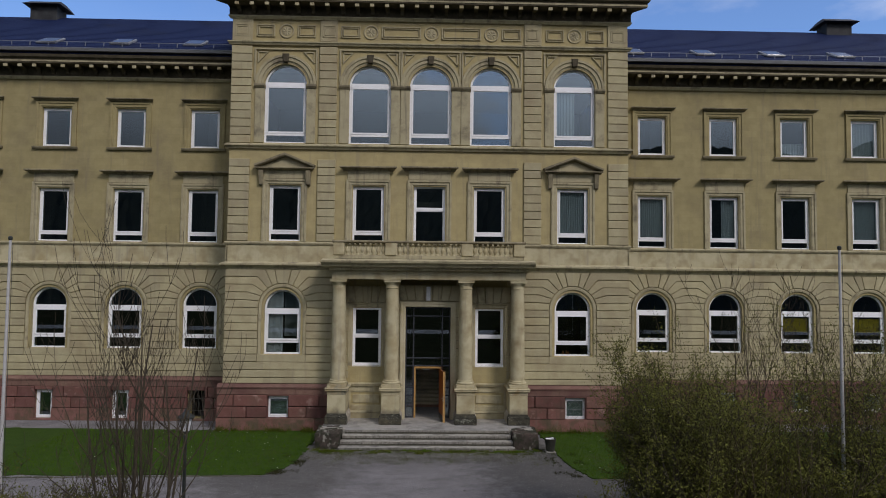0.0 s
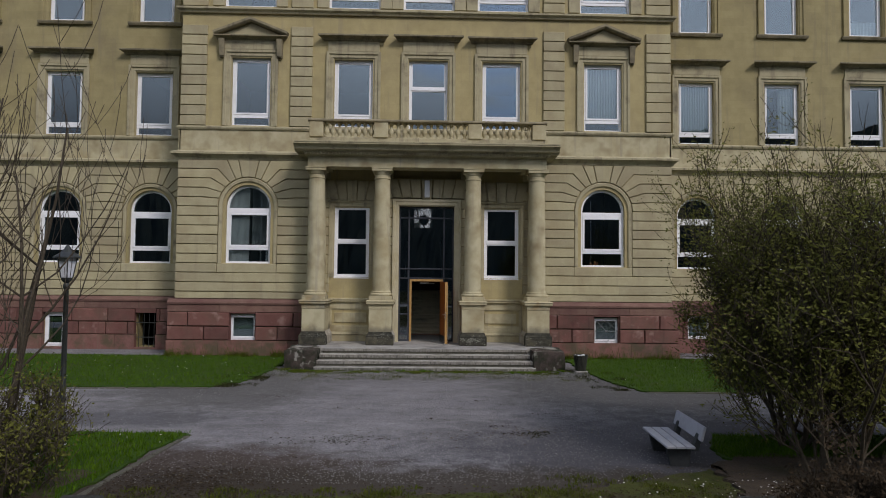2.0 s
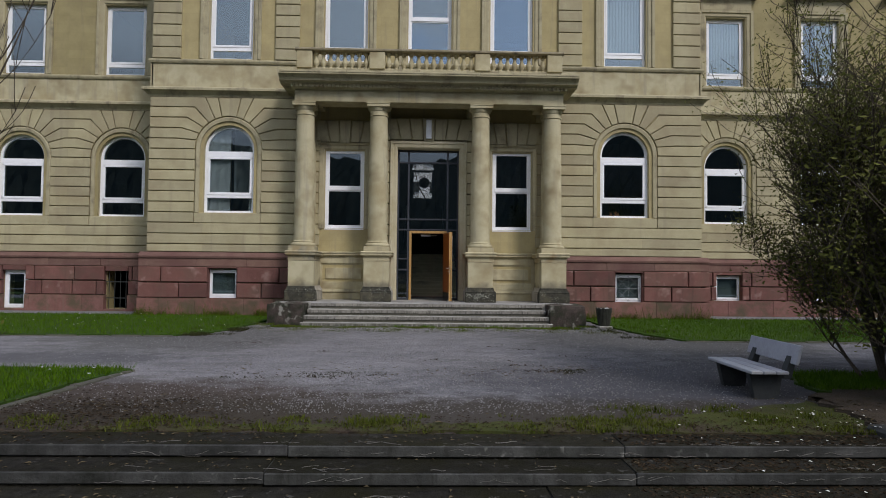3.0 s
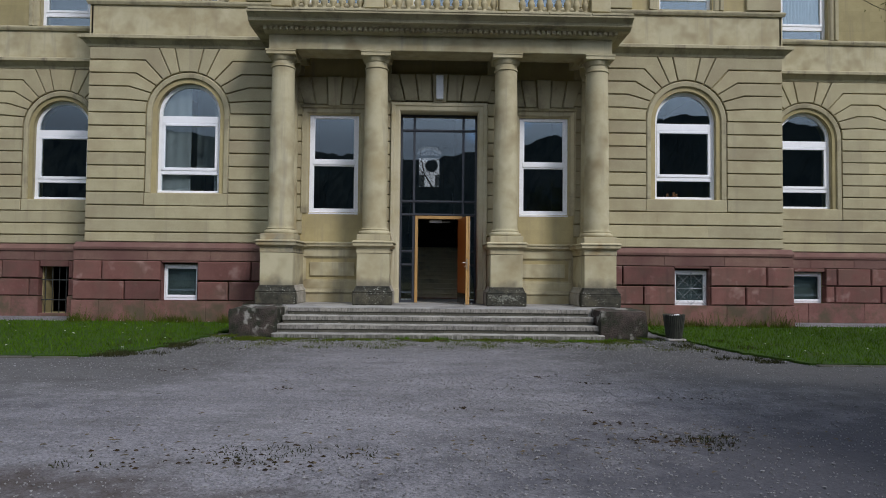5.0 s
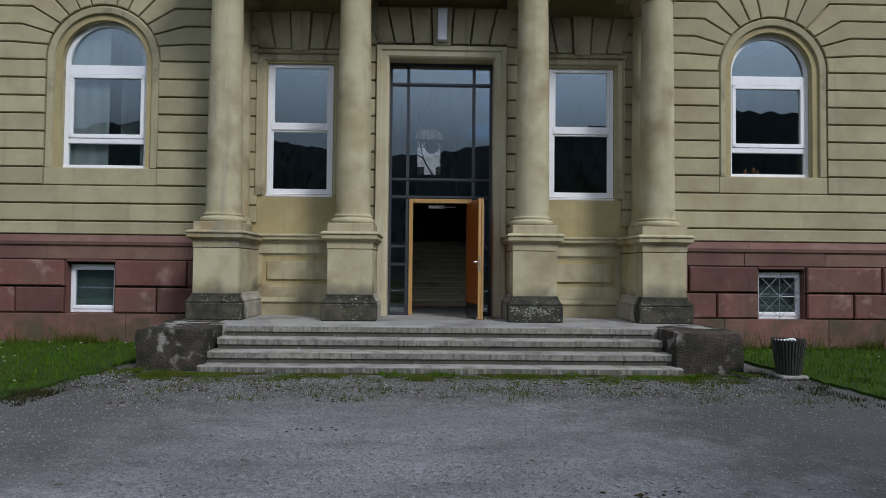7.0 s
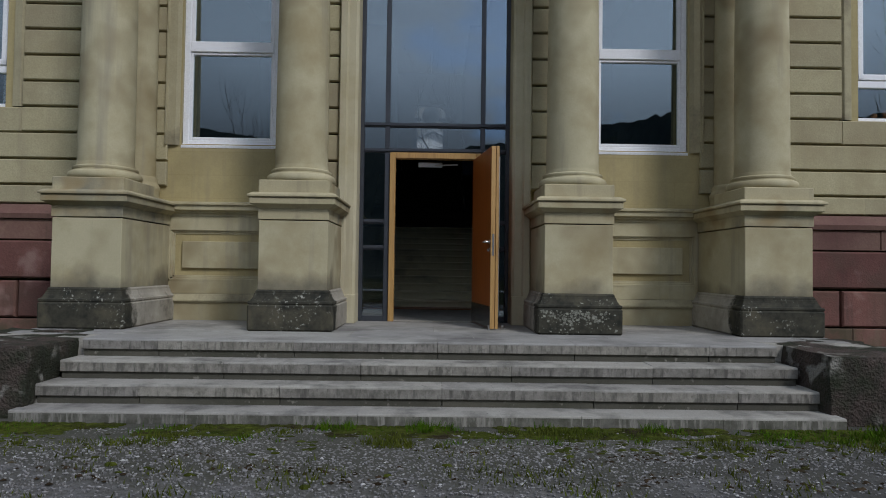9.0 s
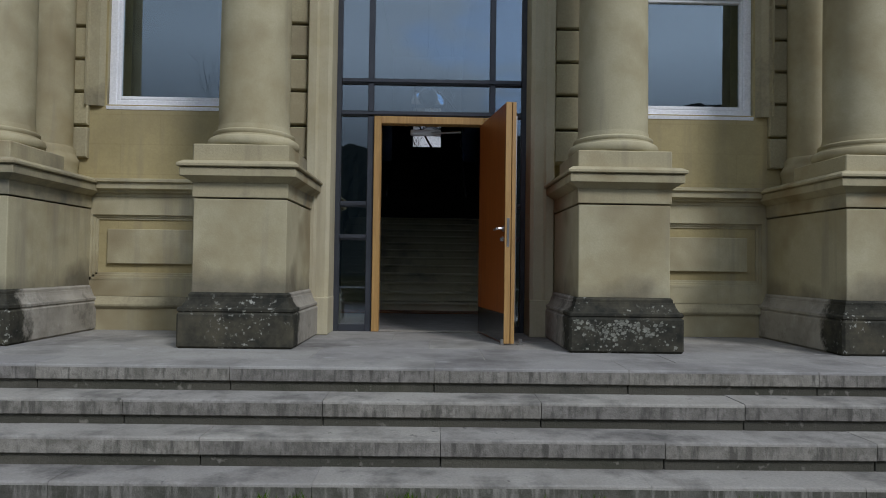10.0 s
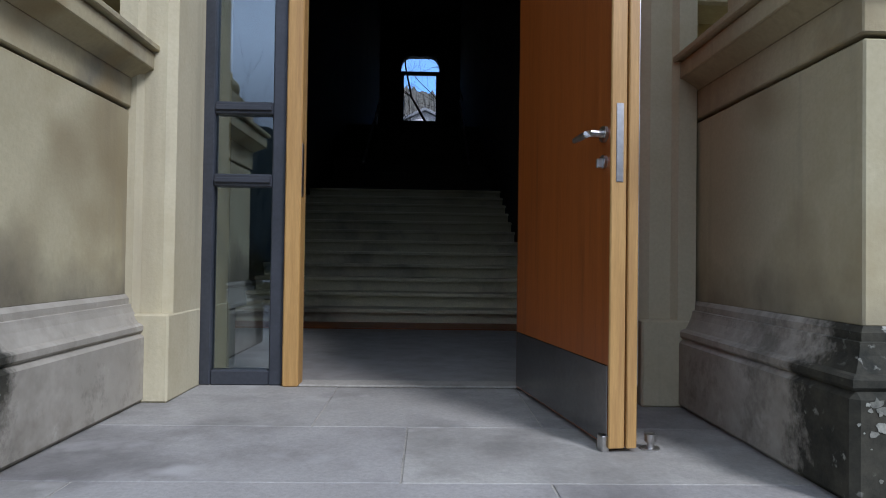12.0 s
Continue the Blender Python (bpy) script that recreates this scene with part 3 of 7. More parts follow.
# ---- mesh helpers ----
class Geo:
    """Vertices and faces of one mesh."""

    def __init__(self):
        self.v, self.f = [], []

    def add(self, verts, faces):
        k = len(self.v)
        self.v += [tuple(p) for p in verts]
        self.f += [tuple(i + k for i in f) for f in faces]
        return self

    def box(self, x0, x1, y0, y1, z0, z1):
        return self.add([(x0, y0, z0), (x1, y0, z0), (x1, y1, z0), (x0, y1, z0), (x0, y0, z1), (x1, y0, z1), (x1, y1, z1), (x0, y1, z1)],
                        [(3, 2, 1, 0), (4, 5, 6, 7), (0, 1, 5, 4), (1, 2, 6, 5), (2, 3, 7, 6), (3, 0, 4, 7)])

    def soft_box(self, x0, x1, y0, y1, z0, z1, c=0.01):
        """A box with every edge chamfered."""
        v, f = [], []
        for sx, sy, sz in ((i, j, k) for i in (0, 1) for j in (0, 1) for k in (0, 1)):
            X, Y, Z = (x0, x1)[sx], (y0, y1)[sy], (z0, z1)[sz]
            dx, dy, dz = (c, -c)[sx], (c, -c)[sy], (c, -c)[sz]
            v += [(X, Y + dy, Z + dz), (X + dx, Y, Z + dz), (X + dx, Y + dy, Z)]
        at = lambda i, j, k, a: (i * 4 + j * 2 + k) * 3 + a
        for s in (0, 1):
            f.append([at(s, 0, 0, 0), at(s, 1, 0, 0), at(s, 1, 1, 0), at(s, 0, 1, 0)])
            f.append([at(0, s, 0, 1), at(1, s, 0, 1), at(1, s, 1, 1), at(0, s, 1, 1)])
            f.append([at(0, 0, s, 2), at(1, 0, s, 2), at(1, 1, s, 2), at(0, 1, s, 2)])
            for r in (0, 1):
                f.append([at(0, s, r, 1), at(1, s, r, 1), at(1, s, r, 2), at(0, s, r, 2)])
                f.append([at(s, 0, r, 0), at(s, 1, r, 0), at(s, 1, r, 2), at(s, 0, r, 2)])
                f.append([at(s, r, 0, 0), at(s, r, 1, 0), at(s, r, 1, 1), at(s, r, 0, 1)])
        for i in (0, 1):
            for j in (0, 1):
                for k in (0, 1):
                    f.append([at(i, j, k, 0), at(i, j, k, 1), at(i, j, k, 2)])
        return self.add(v, f)

    def block(self, poly, y0, y1, c=0.012, flush=False):
        """A stone with the outline poly in x and z, from y1 (back) to y0 (front), its front edges chamfered."""
        n = len(poly)
        cx, cz = sum(p[0] for p in poly) / n, sum(p[1] for p in poly) / n
        front = []
        for i in range(n):
            a, b, d = Vector(poly[i - 1]), Vector(poly[i]), Vector(poly[(i + 1) % n])
            e1, e2 = (b - a).normalized(), (d - b).normalized()
            n1, n2 = Vector((-e1.y, e1.x)), Vector((-e2.y, e2.x))
            if flush and (abs(e1.x) < 1e-4) != (abs(e2.x) < 1e-4):
                e, k = (e2, n2) if abs(e1.x) < 1e-4 else (e1, n1)
                m = Vector((0, c / k.y)) if abs(k.y) > 0.2 else k * c
            else:
                m = n1 + n2
                m = m * (c / max(0.35, m.dot(n1))) if m.length > 1e-6 else n1 * c
            front.append(b + m)
        area = sum(poly[i - 1][0] * poly[i][1] - poly[i][0] * poly[i - 1][1] for i in range(n))
        if area < 0:
            front = [2 * Vector(p) - q for p, q in zip(poly, front)]
        v = [(p[0], y1, p[1]) for p in poly] + [(p[0], y0 + c, p[1]) for p in poly] + [(p.x, y0, p.y) for p in front]
        f = [tuple(range(2 * n, 3 * n))]
        for i in range(n):
            j = (i + 1) % n
            f += [(i, j, n + j, n + i), (n + i, n + j, 2 * n + j, 2 * n + i)]
        return self.add(v, f)

    def prism(self, poly, y0, y1):
        n = len(poly)
        v = [(p[0], y0, p[1]) for p in poly] + [(p[0], y1, p[1]) for p in poly]
        return self.add(v, [tuple(range(n)), tuple(range(2 * n - 1, n - 1, -1))] + [(i, (i + 1) % n, n + (i + 1) % n, n + i) for i in range(n)])

    def along_x(self, prof, x0, x1, miter=0.0):
        """A moulding: the outline prof in y and z, run from x0 to x1; miter lets the ends follow the depth, as at an outer corner."""
        n = len(prof)
        far = max(p[0] for p in prof)
        v = [(x0 - miter * (far - p[0]), p[0], p[1]) for p in prof] + [(x1 + miter * (far - p[0]), p[0], p[1]) for p in prof]
        return self.add(v, [tuple(range(n)), tuple(range(2 * n - 1, n - 1, -1))] + [(i, (i + 1) % n, n + (i + 1) % n, n + i) for i in range(n)])

    def along_y(self, prof, y0, y1, side=1, x=0.0):
        """The same moulding turned onto a side face: prof's depth runs outward in x."""
        n = len(prof)
        v = [(x - side * p[0], y0, p[1]) for p in prof] + [(x - side * p[0], y1, p[1]) for p in prof]
        return self.add(v, [tuple(range(n)), tuple(range(2 * n - 1, n - 1, -1))] + [(i, (i + 1) % n, n + (i + 1) % n, n + i) for i in range(n)])

    def sweep(self, path, prof):
        """The outline prof (offset outward, y) run along the open path in x and z, which turns clockwise seen from the front."""
        n, m = len(path), len(prof)
        v = []
        for i, p in enumerate(path):
            p = Vector(p)
            e1 = (p - Vector(path[i - 1])).normalized() if i else None
            e2 = (Vector(path[i + 1]) - p).normalized() if i < n - 1 else None
            e1, e2 = e1 or e2, e2 or e1
            n1, n2 = Vector((-e1.y, e1.x)), Vector((-e2.y, e2.x))
            d = (n1 + n2) / max(0.2, 1 + n1.dot(n2))
            v += [(p.x + d.x * o, y, p.y + d.y * o) for o, y in prof]
        f = [tuple(range(m)), tuple(range(n * m - 1, n * m - m - 1, -1))]
        for i in range(n - 1):
            for j in range(m):
                a, b = i * m + j, i * m + (j + 1) % m
                f.append((a, b, b + m, a + m))
        return self.add(v, f)

    def lathe(self, prof, x=0, y=0, z=0, seg=20):
        """A turned body: prof in radius and height."""
        m = len(prof)
        v = []
        for i in range(seg):
            a = 2 * math.pi * i / seg
            v += [(x + r * math.cos(a), y + r * math.sin(a), z + h) for r, h in prof]
        f = []
        for i in range(seg):
            k = (i + 1) % seg
            for j in range(m - 1):
                f.append((i * m + j, k * m + j, k * m + j + 1, i * m + j + 1))
        f.append(tuple(i * m for i in range(seg))[::-1])
        f.append(tuple(i * m + m - 1 for i in range(seg)))
        return self.add(v, f)

    def frustum(self, a, b, za, zb):
        """From the rectangle a = (x0, x1, y0, y1) at za to b at zb."""
        (x0, x1, y0, y1), (u0, u1, w0, w1) = a, b
        return self.add([(x0, y0, za), (x1, y0, za), (x1, y1, za), (x0, y1, za), (u0, w0, zb), (u1, w0, zb), (u1, w1, zb), (u0, w1, zb)],
                        [(3, 2, 1, 0), (4, 5, 6, 7), (0, 1, 5, 4), (1, 2, 6, 5), (2, 3, 7, 6), (3, 0, 4, 7)])

    def tube(self, pts, radii, seg=5):
        n = len(pts)
        v = []
        for i, p in enumerate(pts):
            p = Vector(p)
            d = (Vector(pts[min(i + 1, n - 1)]) - Vector(pts[max(i - 1, 0)])).normalized()
            u = d.orthogonal().normalized()
            w = d.cross(u)
            for k in range(seg):
                a = 2 * math.pi * k / seg
                v.append(p + (u * math.cos(a) + w * math.sin(a)) * radii[i])
        f = [tuple(range(seg))[::-1], tuple(range((n - 1) * seg, n * seg))]
        for i in range(n - 1):
            for k in range(seg):
                a, b = i * seg + k, i * seg + (k + 1) % seg
                f.append((a, b, b + seg, a + seg))
        return self.add(v, f)

    def mesh(self, name, mat, smooth=0.0, fix=True):
        me = bpy.data.meshes.new(name)
        me.from_pydata(self.v, [], self.f)
        if fix:
            bm = bmesh.new()
            bm.from_mesh(me)
            bmesh.ops.recalc_face_normals(bm, faces=bm.faces)
            if smooth:
                for face in bm.faces:
                    face.smooth = True
                for e in bm.edges:
                    if len(e.link_faces) == 2 and e.calc_face_angle(0) > radians(smooth):
                        e.smooth = False
            bm.to_mesh(me)
            bm.free()
        me.materials.append(mat)
        return me


def part(name, geo, mat, parent=None, label="", smooth=0.0, fix=True):
    ob = new(name, geo.mesh(name, mat, smooth, fix) if isinstance(geo, Geo) else geo)
    ob.parent = parent
    return tagged(ob, label) if label else ob


def thing(name, label, category, group="", kind=""):
    return tagged(new(name), label, category, group, kind)


def arch_path(r, z0, zs, n=20):
    return [(-r, z0)] + [(-r * math.cos(math.pi * i / n), zs + r * math.sin(math.pi * i / n)) for i in range(n + 1)] + [(r, z0)]


def wall_grid(x0, x1, z0, z1, yf, yb, holes):
    """A wall from yf (front) to yb with openings (xa, xb, za, zb, arched); an arched one ends in a half circle over zb."""
    g = Geo()
    rects = []
    for xa, xb, za, zb, arched in holes:
        top = zb + (xb - xa) / 2 if arched else zb
        rects.append((xa, xb, za, top))
    xs = sorted({x0, x1, *[v for r in rects for v in r[:2]]})
    zs = sorted({z0, z1, *[v for r in rects for v in r[2:]]})
    xs, zs = [v for v in xs if x0 <= v <= x1], [v for v in zs if z0 <= v <= z1]
    solid = {}
    for i in range(len(xs) - 1):
        for j in range(len(zs) - 1):
            cx, cz = (xs[i] + xs[i + 1]) / 2, (zs[j] + zs[j + 1]) / 2
            solid[i, j] = not any(a < cx < b and c < cz < d for a, b, c, d in rects)
    for (i, j), full in solid.items():
        if not full:
            continue
        a, b, c, d = xs[i], xs[i + 1], zs[j], zs[j + 1]
        g.add([(a, yf, c), (b, yf, c), (b, yf, d), (a, yf, d)], [(0, 1, 2, 3)])
        g.add([(a, yb, c), (b, yb, c), (b, yb, d), (a, yb, d)], [(3, 2, 1, 0)])
        if not solid.get((i - 1, j)):
            g.add([(a, yf, c), (a, yf, d), (a, yb, d), (a, yb, c)], [(0, 1, 2, 3)])
        if not solid.get((i + 1, j)):
            g.add([(b, yf, c), (b, yb, c), (b, yb, d), (b, yf, d)], [(0, 1, 2, 3)])
        if not solid.get((i, j - 1)):
            g.add([(a, yf, c), (a, yb, c), (b, yb, c), (b, yf, c)], [(0, 1, 2, 3)])
        if not solid.get((i, j + 1)):
            g.add([(a, yf, d), (b, yf, d), (b, yb, d), (a, yb, d)], [(0, 1, 2, 3)])
    for xa, xb, za, zb, arched in holes:
        if arched:
            r, xc, n = (xb - xa) / 2, (xa + xb) / 2, 16
            for k in range(n):
                a1, a2 = math.pi * k / n, math.pi * (k + 1) / n
                p1 = (xc - r * math.cos(a1), zb + r * math.sin(a1))
                p2 = (xc - r * math.cos(a2), zb + r * math.sin(a2))
                top = zb + r
                for y, w in ((yf, 1), (yb, -1)):
                    g.add([(p1[0], y, p1[1]), (p2[0], y, p2[1]), (p2[0], y, top), (p1[0], y, top)], [(0, 1, 2, 3)[::w]])
                g.add([(p1[0], yf, p1[1]), (p1[0], yb, p1[1]), (p2[0], yb, p2[1]), (p2[0], yf, p2[1])], [(0, 1, 2, 3)])
    return g


# ---- plan ----
CX, PLW = 8.79, 9.0            # half width of the centre block, and of its plinth
WY = 1.93                      # the wings' face
BAYS = [10.55 + 3.43 * k for k in range(5)]
WX = 27.6                      # half length of the whole front
LINES = [6.90, 6.57, 6.24, 5.905, 5.57, 5.24, 4.905, 4.57, 4.24, 3.905, 3.57, 3.24, 2.91, 2.57, 2.24, 1.99]
ZC, RW, RE = 5.24, 0.79, 1.05  # spring line, window radius and outer radius of the arch moulding, ground floor
FLOOR = 0.545                  # porch floor
UP_X = (-6.40, -2.68, 0.0, 2.68, 6.40)

ground_holes = lambda xc: (xc - RW, xc + RW, 3.24, ZC, True)
centre_holes = [ground_holes(-6.32), ground_holes(6.32), (-3.275, -2.035, 2.80, 5.27, False), (2.05, 3.29, 2.80, 5.27, False), (-0.98, 0.98, FLOOR - 0.03, 5.34, False)]
centre_holes += [(x - 0.69, x + 0.69, 8.15, 10.60, False) for x in (-6.33, -2.68, 2.64, 6.33)] + [(-0.70, 0.70, 7.40, 10.62, False)]
centre_holes += [(x - 0.93, x + 0.93, 12.46, 15.05, True) for x in UP_X]
centre_holes += [(x - 0.45, x + 0.45, 0.53, 1.48, False) for x in (-6.395, 6.41)]


def cellar(x):
    return (x - 0.39, x + 0.39, 0.08, 1.36, False) if x < 0 else (x - 0.44, x + 0.44, 0.51, 1.43, False)


def wing_holes(s):
    out = []
    for b in BAYS:
        x = s * b
        out += [ground_holes(x), (x - 0.70, x + 0.70, 8.15, 10.60, False), (x - 0.68, x + 0.68, 12.53, 14.39, False), cellar(x)]
    return out


wall_centre = tagged(part("wall_centre", wall_grid(-CX, CX, -0.3, 18.0, 0.03, 0.55, centre_holes), SAND), "tall yellow sandstone centre block of the school front", "wall", kind="structure")
wall_west = tagged(part("wall_west", wall_grid(-WX, -CX, -0.3, 16.2, WY + 0.03, WY + 0.55, wing_holes(-1)), SAND_WING), "yellow sandstone wing wall with three rows of windows", "wall", kind="structure")
wall_east = tagged(part("wall_east", wall_grid(CX, WX, -0.3, 16.2, WY + 0.03, WY + 0.55, wing_holes(1)), SAND_WING), "yellow sandstone wing wall with three rows of windows", "wall", kind="structure")
for s, name in ((-1, "wall_return_west"), (1, "wall_return_east")):
    g = Geo().box(min(s * CX, s * (CX - 0.5)), max(s * CX, s * (CX - 0.5)), 0.55, 15.0, -0.3, 18.0)
    tagged(part(name, g, SAND), "plain sandstone side of the centre block", "wall", kind="structure")
# rooms behind the windows
g = Geo()
for z in (2.2, 7.3, 11.6, 16.0):
    for s in (-1, 1):
        g.box(*sorted((s * CX, s * WX)), WY + 0.56, 7.0, z - 0.25, z).box(*sorted((s * CX, s * 1.95)), 0.56, 7.0, z - 0.25, z)
    if z > 7:
        g.box(-1.95, 1.95, 0.56, 7.0, z - 0.25, z)
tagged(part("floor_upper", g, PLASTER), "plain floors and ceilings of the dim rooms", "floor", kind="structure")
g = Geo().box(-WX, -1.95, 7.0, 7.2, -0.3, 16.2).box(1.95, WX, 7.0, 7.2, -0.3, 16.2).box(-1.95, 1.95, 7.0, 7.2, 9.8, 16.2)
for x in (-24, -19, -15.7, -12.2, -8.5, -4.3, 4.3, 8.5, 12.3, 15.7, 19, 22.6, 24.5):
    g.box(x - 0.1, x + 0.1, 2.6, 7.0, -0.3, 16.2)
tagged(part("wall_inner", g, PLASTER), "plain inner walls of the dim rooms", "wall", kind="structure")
g = Geo().box(-WX, -1.95, 15.0, 15.4, -0.3, 16.2).box(1.95, WX, 15.0, 15.4, -0.3, 16.2).box(-1.95, 1.95, 15.0, 15.4, 10.0, 16.2)
g.box(-WX - 0.4, -WX, WY, 15.4, -0.3, 16.2).box(WX, WX + 0.4, WY, 15.4, -0.3, 16.2)
tagged(part("wall_back", g, SAND), "plain rear and end walls of the school", "wall", kind="structure")


def stone_course(parent, mat, poly, y0, y1, name="stone_block", flush=False, c=0.012):
    return part(name, Geo().block(poly, y0, y1, c, flush), mat, parent)


GAP = 0.014


def rect_poly(x0, x1, z0, z1, g=GAP, gx=None):
    gx = g if gx is None else gx
    return [(x0 + gx, z0 + g), (x1 - gx, z0 + g), (x1 - gx, z1 - g), (x0 + gx, z1 - g)]


def shrink(poly, g=GAP, flush=False):
    n = len(poly)
    area = sum(poly[i - 1][0] * poly[i][1] - poly[i][0] * poly[i - 1][1] for i in range(n))
    s = 1 if area > 0 else -1
    out = []
    for i in range(n):
        a, b, d = Vector(poly[i - 1]), Vector(poly[i]), Vector(poly[(i + 1) % n])
        e1, e2 = (b - a).normalized(), (d - b).normalized()
        n1, n2 = Vector((-e1.y, e1.x)) * s, Vector((-e2.y, e2.x)) * s
        m = (n1 + n2) * (g / max(0.3, 1 + n1.dot(n2)))
        if flush and (abs(e1.x) < 1e-4) != (abs(e2.x) < 1e-4):
            k = n2 if abs(e1.x) < 1e-4 else n1
            m = Vector((0, g / k.y)) if abs(k.y) > 0.2 else m
        out.append(tuple(b + m))
    return out


STEP_A = radians(12.35)
BEND = {3: 1.09, 4: 1.32, 5: 1.5, 6: 1.66, 7: 1.05}


def arch_bay(parent, x0, x1, xc, y):
    """The banded stones of one ground floor bay round an arched window."""
    shift = lambda e, j: e if abs(abs(e) - CX) < 0.01 or abs(abs(e) - 3.92) < 0.01 else e + (0.1 if j % 2 else -0.1)
    ext = lambda a, s: (xc - s * RE * math.sin(a), ZC + RE * math.cos(a))
    for s, edge in ((1, x0), (-1, x1)):
        for k in range(7):
            a, b = k * STEP_A, (k + 1) * STEP_A
            poly = [ext(a, s), ext((a + b) / 2, s), ext(b, s)]
            if k < 2:
                poly += [(xc - s * (6.9 - ZC) * math.tan(b), 6.9), (xc - s * (6.9 - ZC) * math.tan(a), 6.9)]
            else:
                lim = lambda q: max(q, shift(edge, k) + 0.05) if s > 0 else min(q, shift(edge, k) - 0.05)
                if k + 1 < 7:
                    poly.append((lim(xc - s * BEND[k + 1]), LINES[k - 1]))
                poly += [(shift(edge, k), LINES[k - 1]), (shift(edge, k), LINES[k - 2])]
                poly.append((xc - s * (6.9 - ZC) * math.tan(a), 6.9) if k == 2 else (lim(xc - s * BEND[k]), LINES[k - 2]))
                if k == 6:
                    poly[2] = (xc - s * RE, ZC)
            stone_course(parent, SAND_BLOCK, shrink(poly, flush=True), y - 0.04, y + 0.032, flush=True)
        for j in range(5, len(LINES) - 1):
            lo, hi = LINES[j + 1], LINES[j]
            if lo > 2.8:
                stone_course(parent, SAND_BLOCK, rect_poly(*sorted((shift(edge, j), xc - s * RE)), lo, hi, gx=0.0006), y - 0.04, y + 0.032, flush=True)
    for j in range(5, len(LINES) - 1):
        if LINES[j + 1] < 2.8:
            cut = xc + (0.55 if j % 2 else -0.75)
            stone_course(parent, SAND_BLOCK, rect_poly(shift(x0, j), cut, LINES[j + 1], LINES[j], gx=0.0006), y - 0.04, y + 0.032, flush=True)
            stone_course(parent, SAND_BLOCK, rect_poly(cut, shift(x1, j), LINES[j + 1], LINES[j], gx=0.0006), y - 0.04, y + 0.032, flush=True)


ROWS = ((-0.2, 0.55, 0.05), (0.55, 1.035, 0.0), (1.035, 1.535, 0.0), (1.535, 1.80, -0.004))


def plinth(parent, x0, x1, y, holes, seed, joints=None):
    """Red sandstone blocks in three rows with a brown cap, cut where the cellar windows are; joints: the upright joints row by row."""
    rnd = random.Random(seed)
    for k, (z0, z1, out) in enumerate(ROWS):
        mat = (RED_BASE, RED, RED, RED_CAP)[k]
        cuts, x = [x0], x0
        while True:
            x += rnd.uniform(0.75, 1.5) if mat is RED else rnd.uniform(1.1, 1.9)
            if x > x1 - 0.5:
                break
            cuts.append(x)
        if joints:
            cuts = [x0, *joints[k]]
        cuts.append(x1)
        for h in holes:
            if h[2] < z1 - 0.05 and h[3] > z0 + 0.05:
                cuts = [c for c in cuts if not h[0] - 0.1 < c < h[1] + 0.1] + [h[0], h[1]]
        cuts = sorted(cuts)
        for a, b in zip(cuts, cuts[1:]):
            if any(h[0] <= a + 0.01 and b - 0.01 <= h[1] and h[2] < z1 - 0.05 and h[3] > z0 + 0.05 for h in holes):
                h = next(h for h in holes if h[0] <= a + 0.01 and b - 0.01 <= h[1])
                if h[2] > z0 + 0.03 and h[2] < z1:
                    stone_course(parent, mat, rect_poly(a, b, z0, h[2], 0.004), y - out, y + 0.2, "plinth_block")
                if h[3] < z1 - 0.03 and h[3] > z0:
                    stone_course(parent, mat, rect_poly(a, b, h[3], z1, 0.004), y - out, y + 0.2, "plinth_block")
                continue
            if mat is RED:
                stone_course(parent, mat, rect_poly(a, b, z0, z1, 0.016), y - rnd.uniform(0.028, 0.044), y + 0.2, "plinth_block", c=0.02)
            else:
                stone_course(parent, mat, rect_poly(a, b, z0, z1, 0.003), y - out - rnd.uniform(0, 0.008), y + 0.2, "plinth_block", c=0.006)
    x = x0
    while x < x1 - 0.01:
        b = min(x1, x + rnd.uniform(1.6, 2.3))
        if x1 - b < 0.7:
            b = x1
        part("plinth_cap", Geo().along_x([(y + 0.2, 1.80), (y - 0.03, 1.80), (y - 0.04, 1.86), (y + 0.10, 1.985), (y + 0.2, 1.985)], x + 0.002, b - 0.002), RED_CAP, parent)
        x = b


# ---- windows ----
def bars(rects, y0, y1, c=0.008):
    g = Geo()
    for r in rects:
        g.soft_box(r[0], r[1], y0, y1, r[2], r[3], c)
    return g


def window_thing(name, label):
    return thing(name, label, "window", "windows of the school front", "structure")


def pane(parent, poly, y, mat=None, name="pane"):
    ob = part(name, Geo().prism(poly, y, y + 0.006), mat or GLASS, parent)
    return ob


def rect(x0, x1, z0, z1):
    return [(x0, z0), (x1, z0), (x1, z1), (x0, z1)]


